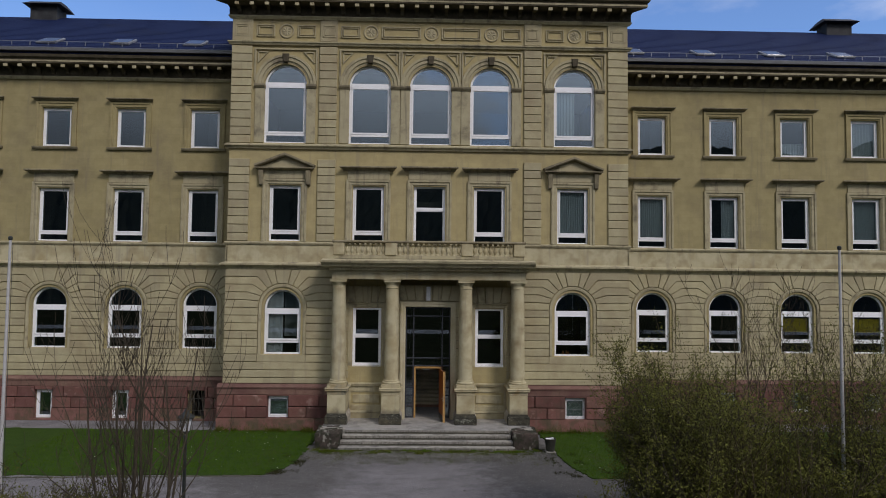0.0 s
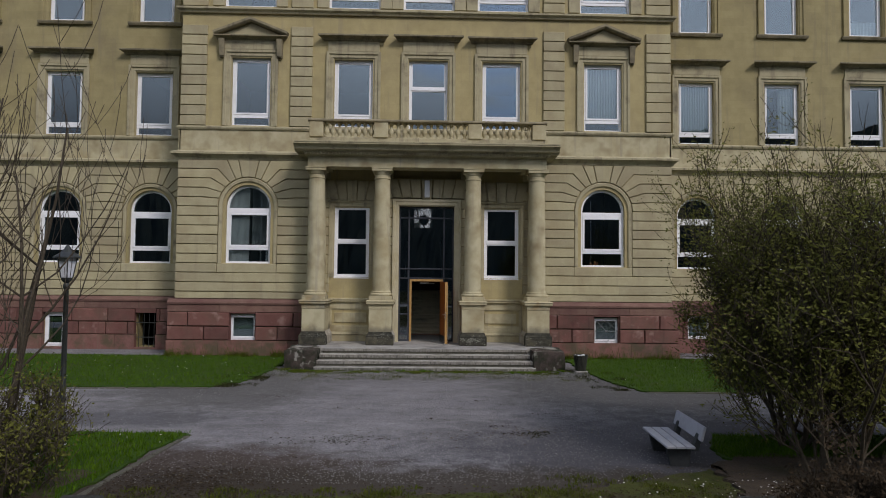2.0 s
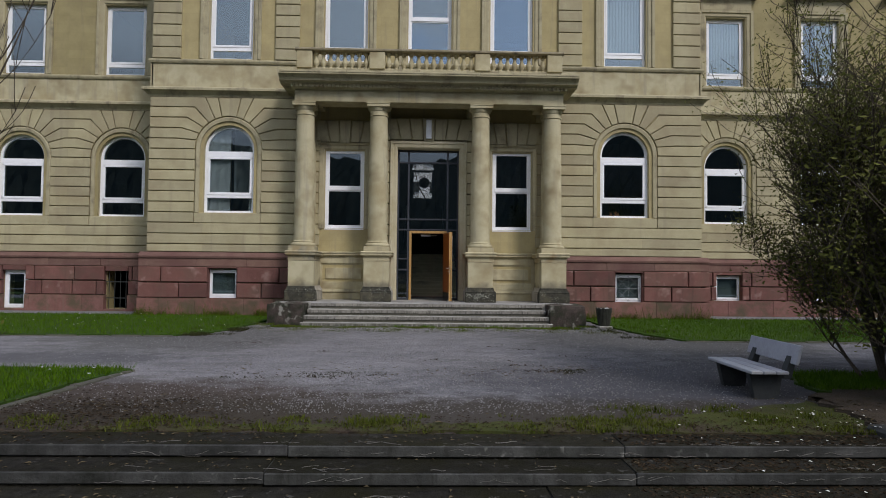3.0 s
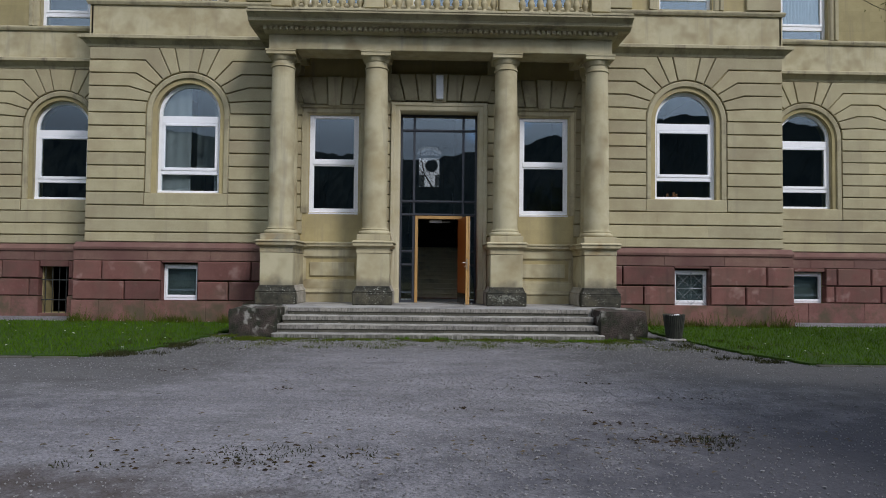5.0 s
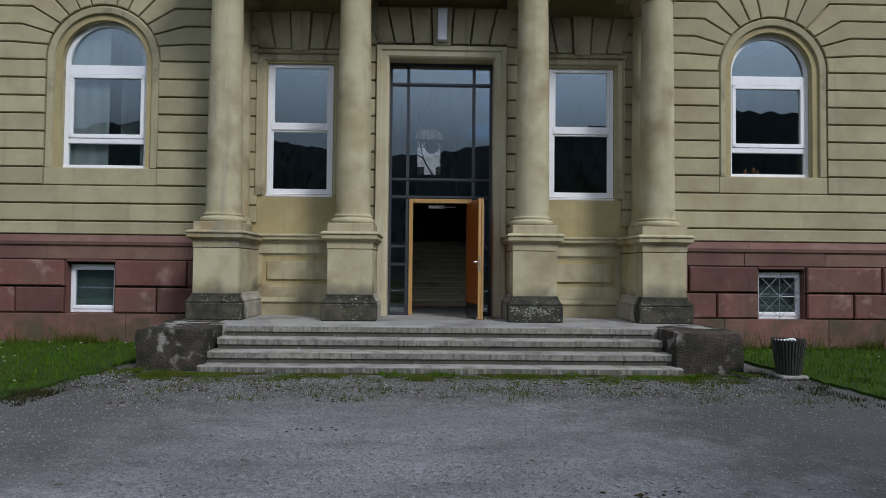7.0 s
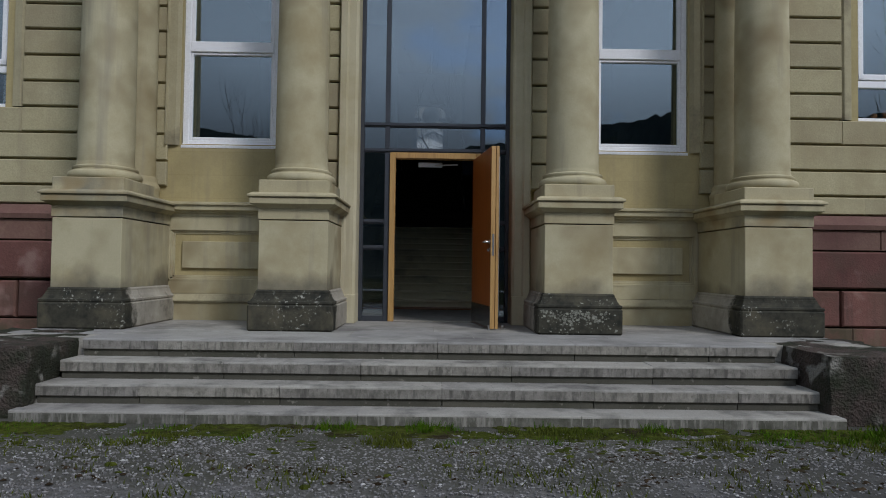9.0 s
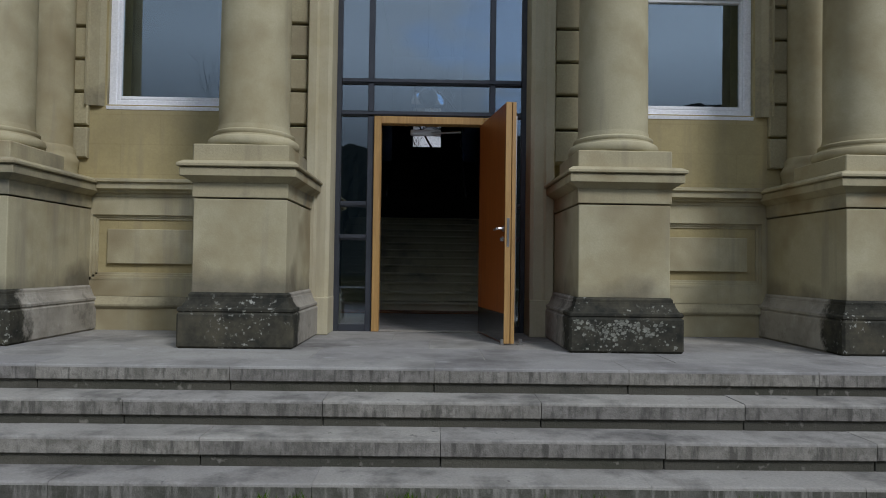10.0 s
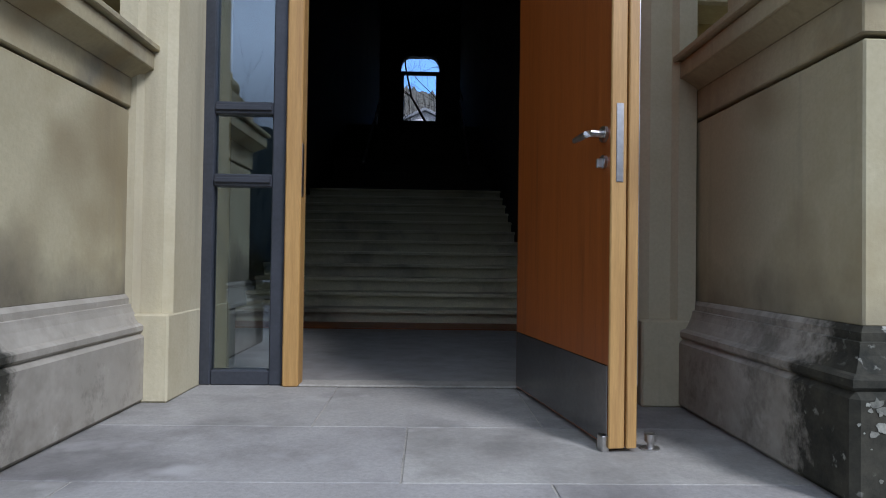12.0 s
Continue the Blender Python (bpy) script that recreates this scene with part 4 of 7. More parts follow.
def arched_window(name, r, h, mid, top, sill_strip, label, surround):
    """Opening of half width r; straight height h; transom at top, the casement's lower rail at mid. Origin: the middle of the sill line."""
    w = window_thing(name, label)
    if surround == "ground":
        prof = [(-0.004, 0.25), (-0.004, 0.10), (0.05, 0.045), (0.10, 0.045), (0.12, -0.02), (0.22, -0.035), (0.25, 0.0), (0.25, 0.25)]
        part("surround", Geo().sweep(arch_path(r, 0, h, 24), prof), SAND_TRIM, w, smooth=40)
        g = Geo().soft_box(-1.04, 1.04, -0.03, 0.06, -0.325, -0.012, 0.012)
        part("apron", g, SAND_BLOCK, w)
    else:
        prof = [(-0.004, 0.25), (-0.004, 0.08), (0.06, 0.02), (0.12, 0.02), (0.14, -0.03), (0.27, -0.03), (0.30, -0.07), (0.40, -0.07), (0.42, 0.03), (0.42, 0.25)]
        part("archivolt", Geo().sweep(arch_path(r, h, h, 28)[1:-1], prof), SAND_TRIM, w, smooth=40)
        for s in (-1, 1):
            g = Geo().soft_box(*sorted((s * (r - 0.004), s * (r + 0.40))), -0.02, 0.2, 0.0, h - 0.16, 0.01)
            part("jamb", g, SAND_TRIM, w)
            g = Geo().along_x([(0.2, h - 0.16), (-0.05, h - 0.16), (-0.11, h - 0.07), (-0.11, h), (0.2, h)], *sorted((s * (r - 0.03), s * (r + 0.43))))
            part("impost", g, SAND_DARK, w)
        g = Geo().block([(-0.10, h + r + 0.06), (0.10, h + r + 0.06), (0.15, h + r + 0.43), (-0.15, h + r + 0.43)], -0.13, 0.1, 0.02)
        part("keystone", g, SOOT_SHADE, w)
    f0, f1, t = 0.17, 0.25, 0.085
    g = Geo().sweep(arch_path(r, 0, h, 24), [(0.0, f1), (-t, f1), (-t, f0), (0.0, f0)])
    part("window_frame", g, WHITE, w)
    rails = [(-r, r, 0, 0.07), (-r + t, r - t, mid - 0.05, mid + 0.05), (-r + t, r - t, top - 0.09, top + 0.09)]
    part("rail", bars(rails[:1], f0 - 0.02, f1), WHITE, w)
    part("rail", bars(rails[1:2], f0, f1), WHITE, w)
    part("transom", bars(rails[2:], f0 - 0.01, f1), WHITE, w)
    c = 0.075
    x = r - t
    part("casement_frame", bars([(-x, -x + c, mid + 0.05, top - 0.09), (x - c, x, mid + 0.05, top - 0.09), (-x, x, mid + 0.05, mid + 0.13), (-x, x, top - 0.16, top - 0.09)], f0 - 0.015, f1 - 0.02), WHITE, w)
    pane(w, rect(-x, x, 0.07, mid - 0.05), 0.21)
    pane(w, rect(-x + c, x - c, mid + 0.13, top - 0.16), 0.195)
    rr = x
    n = 20
    a0 = math.asin(max(0.0, min(1.0, (top + 0.09 - h) / rr))) if top + 0.09 > h else 0.0
    poly = [(rr * math.cos(a0 + (math.pi - 2 * a0) * i / n), h + rr * math.sin(a0 + (math.pi - 2 * a0) * i / n)) for i in range(n + 1)]
    if top + 0.09 < h:
        poly = [(rr, top + 0.09)] + poly + [(-rr, top + 0.09)]
    pane(w, poly[::-1], 0.21)
    return w


def hood_profile(z, out=0.26, tall=0.17):
    return [(0.05, z), (-0.06, z), (-0.10, z + tall * 0.35), (-out * 0.8, z + tall * 0.5), (-out, z + tall * 0.62), (-out, z + tall * 0.92), (-out + 0.03, z + tall), (0.05, z + tall + 0.03)]


def square_window(name, r, h, label, hood=None, strip=0.36, surround=0.27, transom=None, depth=0.17, slim=False):
    """A square-headed window; origin: the middle of the sill line. hood: "cornice", "small" or "pediment"."""
    w = window_thing(name, label)
    if surround:
        prof = [(-0.004, 0.22), (-0.004, 0.05), (0.06, -0.01), (0.16, -0.01), (0.18, -0.05), (surround, -0.05), (surround, 0.10)]
        part("surround", Geo().sweep([(-r, -0.02), (-r, h), (r, h), (r, -0.02)], prof), SAND_WING if hood == "small" else SAND_TRIM, w)
    if hood == "small":
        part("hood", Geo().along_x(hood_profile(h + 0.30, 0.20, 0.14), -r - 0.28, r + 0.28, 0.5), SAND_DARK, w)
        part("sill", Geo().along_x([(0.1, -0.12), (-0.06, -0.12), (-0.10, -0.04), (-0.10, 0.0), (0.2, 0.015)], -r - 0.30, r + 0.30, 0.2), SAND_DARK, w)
    if hood == "cornice":
        part("frieze", Geo().soft_box(-r - 0.22, r + 0.22, -0.02, 0.05, h + 0.28, h + 0.66, 0.01), SAND_TRIM, w)
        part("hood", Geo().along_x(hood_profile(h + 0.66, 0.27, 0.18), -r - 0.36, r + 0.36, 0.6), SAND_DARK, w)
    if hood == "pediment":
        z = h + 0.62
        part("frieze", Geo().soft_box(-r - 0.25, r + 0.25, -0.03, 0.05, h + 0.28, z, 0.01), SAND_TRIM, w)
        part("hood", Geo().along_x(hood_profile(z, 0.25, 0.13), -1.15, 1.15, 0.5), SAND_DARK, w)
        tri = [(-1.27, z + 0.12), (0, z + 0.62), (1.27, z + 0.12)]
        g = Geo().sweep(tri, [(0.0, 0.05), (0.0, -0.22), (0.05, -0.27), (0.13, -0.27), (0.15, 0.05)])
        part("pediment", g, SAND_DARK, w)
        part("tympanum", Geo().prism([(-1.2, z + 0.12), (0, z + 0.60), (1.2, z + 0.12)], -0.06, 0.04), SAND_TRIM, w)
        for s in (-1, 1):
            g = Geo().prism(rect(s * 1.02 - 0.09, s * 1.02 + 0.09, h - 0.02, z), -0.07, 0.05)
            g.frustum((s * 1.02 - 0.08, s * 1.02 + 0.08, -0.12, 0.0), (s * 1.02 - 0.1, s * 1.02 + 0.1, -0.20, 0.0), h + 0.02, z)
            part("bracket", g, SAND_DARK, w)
    f0, f1, t = depth, depth + 0.08, 0.045 if slim else 0.08
    part("window_frame", bars([(-r, -r + t, 0, h), (r - t, r, 0, h), (-r + t, r - t, h - t, h), (-r + t, r - t, 0, 0.06)], f0, f1), WHITE, w)
    x = r - t
    if transom:
        part("transom", bars([(-x, x, transom - 0.07, transom + 0.07)], f0 - 0.01, f1), WHITE, w)
        part("casement_frame", bars([(-x, -x + 0.05, transom + 0.07, h - t), (x - 0.05, x, transom + 0.07, h - t)], f0 + 0.01, f1 - 0.02), WHITE, w)
        pane(w, rect(-x, x, 0.06, transom - 0.07), f0 + 0.04)
        pane(w, rect(-x + 0.05, x - 0.05, transom + 0.07, h - t), f0 + 0.03)
        part("casement_frame", bars([(-x, -x + 0.035, 0.06, transom - 0.07), (x - 0.035, x, 0.06, transom - 0.07), (-x + 0.035, x - 0.035, 0.06, 0.1), (-x + 0.035, x - 0.035, transom - 0.105, transom - 0.07)], f0 + 0.01, f1 - 0.02), WHITE, w)
        part("sill_strip", Geo().along_x([(f1, -0.02), (f0 - 0.05, -0.05), (f0 - 0.055, -0.02), (f0 - 0.005, 0.012), (f1, 0.012)], -r + 0.002, r - 0.002), WHITE, w)
    elif strip:
        part("rail", bars([(-x, x, strip - 0.06, strip + 0.06)], f0, f1), WHITE, w)
        c = 0.07
        part("casement_frame", bars([(-x, -x + c, strip + 0.06, h - t), (x - c, x, strip + 0.06, h - t), (-x + c, x - c, strip + 0.06, strip + 0.13), (-x + c, x - c, h - t - 0.06, h - t)], f0 - 0.015, f1 - 0.02), WHITE, w)
        pane(w, rect(-x, x, 0.06, strip - 0.06), 0.21)
        pane(w, rect(-x + c, x - c, strip + 0.13, h - t - 0.06), 0.195)
    else:
        c = 0.035 if slim else 0.06
        part("casement_frame", bars([(-x, -x + c, 0.06, h - t), (x - c, x, 0.06, h - t), (-x + c, x - c, 0.06, 0.13), (-x + c, x - c, h - t - 0.06, h - t)], f0 - 0.015, f1 - 0.02), WHITE, w)
        pane(w, rect(-x + c, x - c, 0.13, h - t - 0.06), 0.2)
    return w


gw = arched_window("window_1", RW, ZC - 3.24, 0.53, 1.88, 0, "white-framed round-arched ground floor window in a moulded stone surround", "ground")
gw.matrix_basis = pose(-6.32, 0, 3.24)
copy_thing(gw, pose(6.32, 0, 3.24))
for s in (-1, 1):
    for b in BAYS:
        copy_thing(gw, pose(s * b, WY, 3.24))
fw = square_window("window_2", 0.70, 2.45, "white-framed first floor window under a straight stone hood", "cornice")
fw.matrix_basis = pose(-BAYS[0], WY, 8.15)
for s in (-1, 1):
    for b in BAYS[(1 if s < 0 else 0):]:
        copy_thing(fw, pose(s * b, WY, 8.15))
copy_thing(fw, pose(-2.68, 0, 8.15))
copy_thing(fw, pose(2.64, 0, 8.15))
pw = square_window("window_3", 0.69, 2.45, "white-framed window under a triangular stone pediment", "pediment")
pw.matrix_basis = pose(-6.33, 0, 8.15)
copy_thing(pw, pose(6.33, 0, 8.15))
bw = square_window("window_4", 0.70, 3.22, "white balcony door with a fanlight under a stone hood", "cornice", transom=2.22)
bw.matrix_basis = pose(0, 0, 7.40)
sw = square_window("window_5", 0.68, 1.86, "small white-framed top floor window with a stone sill", "small", strip=0)
sw.matrix_basis = pose(-BAYS[0], WY, 12.53)
for s in (-1, 1):
    for b in BAYS[(1 if s < 0 else 0):]:
        copy_thing(sw, pose(s * b, WY, 12.53))
uw = arched_window("window_6", 0.93, 15.05 - 12.46, 0.40, 2.64, 0, "tall white-framed arched window of the top floor hall", "upper")
uw.matrix_basis = pose(UP_X[0], 0, 12.46)
for x in UP_X[1:]:
    copy_thing(uw, pose(x, 0, 12.46))
hw = square_window("window_7", 0.62, 2.47, "tall white two-light window behind the porch columns", surround=0.17, transom=1.28, depth=0.075)
hw.matrix_basis = pose(-2.655, 0, 2.80)
copy_thing(hw, pose(2.67, 0, 2.80))
cw = square_window("window_8", 0.435, 0.89, "small white cellar window in the red plinth", surround=0, strip=0, slim=True)
cw.matrix_basis = pose(-6.395, -0.14, 0.555)
copy_thing(cw, pose(6.41, -0.14, 0.54))
for b in BAYS:
    copy_thing(cw, pose(b, WY - 0.14, 0.52))
tw = square_window("window_9", 0.39, 1.28, "tall narrow cellar window in the red plinth", surround=0, strip=0)
tw.matrix_basis = pose(-BAYS[1], WY - 0.14, 0.08)
for b in BAYS[2:]:
    copy_thing(tw, pose(-b, WY - 0.14, 0.08))
grille = thing("cellar_grille", "dark open cellar hatch with iron bars in the plinth", "grille", kind="structure")
for i in range(4):
    part("bar", Geo().tube([(-0.28 + 0.19 * i, 0.1, 0.0), (-0.28 + 0.19 * i, 0.1, 1.28)], [0.012, 0.012], 6), LAMP_METAL, grille)
for z in (0.35, 0.9):
    part("crossbar", Geo().box(-0.39, 0.39, 0.09, 0.11, z, z + 0.03), LAMP_METAL, grille)
grille.matrix_basis = pose(-BAYS[0], WY - 0.14, 0.08)

# curtains, blinds and screens behind the panes
def curtain(x, y, z, w, h, mat, label, folds=9, name="curtain", flow=0.03):
    g = Geo()
    n = folds * 8
    top = [(x + w * i / n, y + flow * math.sin(2 * math.pi * i / 8.0)) for i in range(n + 1)]
    v = [(a, b, z) for a, b in top] + [(a, b, z + h) for a, b in top] + [(a, b + 0.012, z) for a, b in top] + [(a, b + 0.012, z + h) for a, b in top]
    m = n + 1
    f = []
    for i in range(n):
        f += [(i, i + 1, m + i + 1, m + i), (2 * m + i, 3 * m + i, 3 * m + i + 1, 2 * m + i + 1)]
    return tagged(part(name, g.add(v, f), mat, smooth=60), label, "curtain")


curtain(-7.12, 0.30, 3.3, 0.78, 2.75, CLOTH, "white curtain hanging half drawn behind a ground floor window", 3, flow=0.014)
curtain(-5.74, 0.30, 3.3, 0.24, 2.75, CLOTH, "white curtain hanging half drawn behind a ground floor window", 1, flow=0.014)
# pale sheet added in place of the bright sky reflection in this pane
curtain(-6.4, 0.9, 3.95, 0.85, 2.2, BLIND, "pale sheet added behind the pane for its bright reflection", 3, flow=0.014)
curtain(5.75, 0.30, 8.6, 1.2, 1.95, BLIND, "closed pale vertical blind behind a first floor window", 12, "vertical_blind")
curtain(9.95, WY + 0.30, 8.6, 1.2, 1.95, BLIND, "closed pale vertical blind behind a first floor window", 12, "vertical_blind")
curtain(13.95, WY + 0.30, 8.5, 0.6, 2.0, BLIND, "half-drawn pale curtain behind a first floor window", 5)
curtain(5.75, 0.30, 12.9, 0.7, 2.1, BLIND, "pale curtain hanging loosely behind the hall window", 5)
curtain(5.5, 0.32, 12.9, 0.3, 2.3, BLIND, "pale curtain hanging loosely behind the hall window", 3)
curtain(16.85, WY + 0.32, 12.5, 1.2, 0.75, BLIND, "pale cloth drawn across the lower part of a top floor window", 9)
curtain(20.2, WY + 0.32, 12.5, 1.3, 1.8, BLIND, "closed pale curtain behind a top floor window", 9)
curtain(20.2, WY + 0.32, 8.6, 1.3, 1.95, BLIND, "closed pale vertical blind behind a first floor window", 12, "vertical_blind")
for x, y in ((-6.4, 0.16), (6.41, 0.16), (BAYS[0], WY + 0.16), (BAYS[1], WY + 0.16), (BAYS[2], WY + 0.16), (BAYS[3], WY + 0.16)):
    tagged(part("roller_blind", Geo().soft_box(x - 0.42, x + 0.42, y, y + 0.008, 0.56, 1.44, 0.002), FROST), "grey-green blind drawn behind a cellar window", "blind", "blinds of the cellar windows")
for b in BAYS[2:4]:
    tagged(part("window_screen", Geo().soft_box(b - 0.62, b + 0.62, WY + 0.265, WY + 0.285, 4.22, 4.88, 0.004), YELLOW), "yellow cloth screen hung behind a ground floor window", "screen")

# ---- mouldings of the front ----
def moulding(name, prof, label, mat=None):
    """One moulding that runs along wing, centre and wing and returns round the centre block's corners."""
    g = Geo().along_x(prof, -CX, CX, 1.0)
    for s in (-1, 1):
        g.along_y([(p[0], p[1]) for p in prof], 0.0, WY, s, s * CX)
        wing = [(p[0] + WY, p[1]) for p in prof]
        g.along_x(wing, *sorted((s * CX, s * WX)))
    return tagged(part(name, g, mat or SAND_TRIM), label, "moulding", kind="structure")


moulding("trim_1", [(0.04, 6.90), (-0.03, 6.90), (-0.05, 6.96), (-0.11, 7.02), (-0.14, 7.05), (-0.20, 7.08), (-0.20, 7.15), (-0.02, 7.23), (0.04, 7.23)], "stained stone string course over the ground floor")
moulding("trim_2", [(0.04, 7.23), (0.0, 7.23), (0.0, 7.98), (0.04, 7.98)], "smooth stone band under the first floor windows", SAND_PALE)
moulding("trim_3", [(0.04, 7.98), (-0.04, 7.98), (-0.07, 8.04), (-0.07, 8.08), (0.0, 8.12), (0.04, 8.12)], "thin stone sill course of the first floor")
g = Geo().along_x([(0.04, 12.18), (-0.05, 12.18), (-0.08, 12.24), (-0.15, 12.30), (-0.15, 12.36), (-0.02, 12.42), (0.04, 12.42)], -CX, CX, 1.0)
tagged(part("trim_4", g, SAND_TRIM), "stone string course under the arched hall windows", "moulding", kind="structure")
g = Geo().along_x([(0.04, 16.80), (-0.06, 16.80), (-0.09, 16.86), (-0.13, 16.90), (-0.13, 16.95), (0.0, 16.98), (0.04, 16.98)], -CX, CX, 1.0)
tagged(part("trim_5", g, SAND_TRIM), "stone string course under the panelled frieze", "moulding", kind="structure")

# frieze panels and roundels of the centre block
frieze = thing("frieze", "sandstone frieze with sunk panels and round medallions", "frieze", kind="structure")
for a, b in ((-8.65, -8.02), (-4.80, -4.22), (4.22, 4.80), (8.02, 8.65), (-7.72, -6.92), (-5.92, -5.12), (-4.0, -3.15), (-2.2, -0.46), (0.46, 2.2), (3.15, 4.0), (5.12, 5.92), (6.92, 7.72)):
    q = -0.05 if b - a < 0.64 else -0.02
    for e, w in ((0.0, 0.04), (0.085, 0.025)):
        part("panel_frame", Geo().sweep([(a + e, 17.19 + e), (a + e, 17.73 - e), (b - e, 17.73 - e), (b - e, 17.19 + e), (a + e, 17.19 + e)], [(0, 0.03), (0, q), (-w, q), (-w - 0.012, 0.03)]), SAND_TRIM, frieze)
for x in UP_X:
    ring = [(0.255, 0), (0.262, 0.03), (0.285, 0.045), (0.31, 0.045), (0.33, 0.025), (0.33, 0)]
    n, m = 28, len(ring)
    v = [(x + r * math.cos(2 * math.pi * i / n), 0.03 - h, 17.46 + r * math.sin(2 * math.pi * i / n)) for i in range(n) for r, h in ring]
    f = [(i * m + j, i * m + j + 1, ((i + 1) % n) * m + j + 1, ((i + 1) % n) * m + j) for i in range(n) for j in range(m - 1)]
    part("medallion", Geo().add(v, f), SAND_TRIM, frieze, smooth=40)
    # a shallow carved rosette in each ring
    n = 32
    v = [(x, 0.0, 17.46)] + [(x + r * math.cos(2 * math.pi * i / n), 0.03 - h * (0.55 + 0.45 * math.cos(8 * 2 * math.pi * i / n)), 17.46 + r * math.sin(2 * math.pi * i / n)) for r, h in ((0.05, 0.02), (0.1, 0.035), (0.17, 0.03), (0.215, 0.0)) for i in range(n)]
    f = [(0, 1 + i, 1 + (i + 1) % n) for i in range(n)] + [(1 + k * n + i, 1 + (k + 1) * n + i, 1 + (k + 1) * n + (i + 1) % n, 1 + k * n + (i + 1) % n) for k in range(3) for i in range(n)]
    part("rosette", Geo().add(v, f), SAND_TRIM, frieze, smooth=40)
# spandrel frames round the hall arches
for a, b in ((-7.78, -5.02), (-4.04, -1.36), (-1.32, 1.32), (1.36, 4.04), (5.02, 7.78)):
    part("spandrel_frame", Geo().sweep([(a, 15.2), (a, 16.66), (b, 16.66), (b, 15.2)], [(0, 0.03), (0, -0.04), (-0.06, -0.04), (-0.07, 0.03)]), SAND_TRIM, frieze)
    for s, e in ((1, a), (-1, b)):
        tri = [(e + s * 0.14, 16.52), (e + s * 0.62, 16.52), (e + s * 0.14, 16.0)]
        tri = tri if s > 0 else tri[::-1]
        part("spandrel_panel", Geo().sweep(tri + tri[:1], [(0, 0.03), (0, -0.02), (-0.04, -0.02), (-0.05, 0.03)]), SAND_TRIM, frieze)

# corner and inner pilasters of banded stone
for a, b in ((-CX, -7.87), (-4.93, -4.13), (4.13, 4.93), (7.87, CX)):
    z, n = 8.12, 0
    while z < 16.75:
        top = z + 0.362
        if z < 12.18 and top > 12.1:
            z = 12.42
            continue
        top = min(top, 16.8)
        stone_course(wall_centre, SAND_BLOCK, rect_poly(a, b, z, top), -0.05, 0.04, "pilaster_block")
        z = top
    part("pilaster_block", Geo().block(rect_poly(a, b, 16.98, 18.0), -0.03, 0.04), SAND_BLOCK, wall_centre)
# stones in the flank corner
for s in (-1, 1):
    z = 2.0
    while z < 6.85:
        g = Geo().box(*sorted((s * CX, s * (CX + 0.0301))), 0.03, WY, z + 0.011, min(z + 0.322, 6.9))
        part("stone_block", g, SAND_BLOCK, wall_centre)
        z += 0.333


def cornice(name, x0, x1, y, z, label, miter):
    c = thing(name, label, "cornice", kind="structure")
    part("bed_band", Geo().along_x([(y + 0.04, z - 0.04), (y - 0.05, z - 0.04), (y - 0.07, z + 0.0), (y - 0.12, z + 0.06), (y - 0.12, z + 0.1), (y + 0.04, z + 0.1)], x0, x1, miter), SAND_TRIM, c)
    # shade under the cornice painted as near-black stone
    part("sooted_band", Geo().along_x([(y + 0.04, z + 0.1), (y - 0.085, z + 0.1), (y - 0.085, z + 0.5), (y - 0.16, z + 0.53), (y - 0.64, z + 0.54), (y - 0.64, z + 0.6), (y + 0.04, z + 0.6)], x0, x1, miter), SOOT_SHADE, c, "black band and soffit with shade painted in")
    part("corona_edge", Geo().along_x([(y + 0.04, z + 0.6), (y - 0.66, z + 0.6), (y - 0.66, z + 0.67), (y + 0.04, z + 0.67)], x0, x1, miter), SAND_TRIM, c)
    part("corona", Geo().along_x([(y + 0.04, z + 0.67), (y - 0.65, z + 0.67), (y - 0.65, z + 0.73), (y - 0.74, z + 0.80), (y - 0.77, z + 0.92), (y + 0.04, z + 0.95)], x0, x1, miter), SOOT_SHADE, c)
    side = [(0, -0.1), (-0.05, -0.1), (-0.1, -0.06), (-0.13, 0.04), (-0.2, 0.1), (-0.34, 0.12), (-0.46, 0.12), (-0.46, 0.255), (0, 0.255)]
    k = len(side)
    # bracket bodies painted dark and heads pale to draw the soffit's shade
    me = Geo().add([(a, b, d) for a in (-0.08, 0.08) for b, d in side], [tuple(range(k)), tuple(range(2 * k - 1, k - 1, -1))] + [(i, (i + 1) % k, k + (i + 1) % k, k + i) for i in range(k)]).mesh("modillion", SOOT_SHADE)
    head = Geo().soft_box(-0.09, 0.09, -0.52, -0.455, 0.105, 0.25, 0.012).mesh("modillion_head", SAND_PALE)
    n = round((x1 - x0) / 0.645)
    for i in range(n):
        at = pose(x0 + (i + 0.5) * (x1 - x0) / n, y - 0.08, z + 0.27)
        part("modillion", me, None, c).matrix_basis = at
        part("modillion_head", head, None, c).matrix_basis = at
    return c


cornice("cornice_centre", -CX, CX, 0.0, 18.0, "heavy stained stone cornice on brackets over the centre block", 1.0)
cornice("cornice_west", -WX, -CX, WY, 15.72, "stained stone cornice on brackets along the wing", 0.0)
cornice("cornice_east", CX, WX, WY, 15.72, "stained stone cornice on brackets along the wing", 0.0)

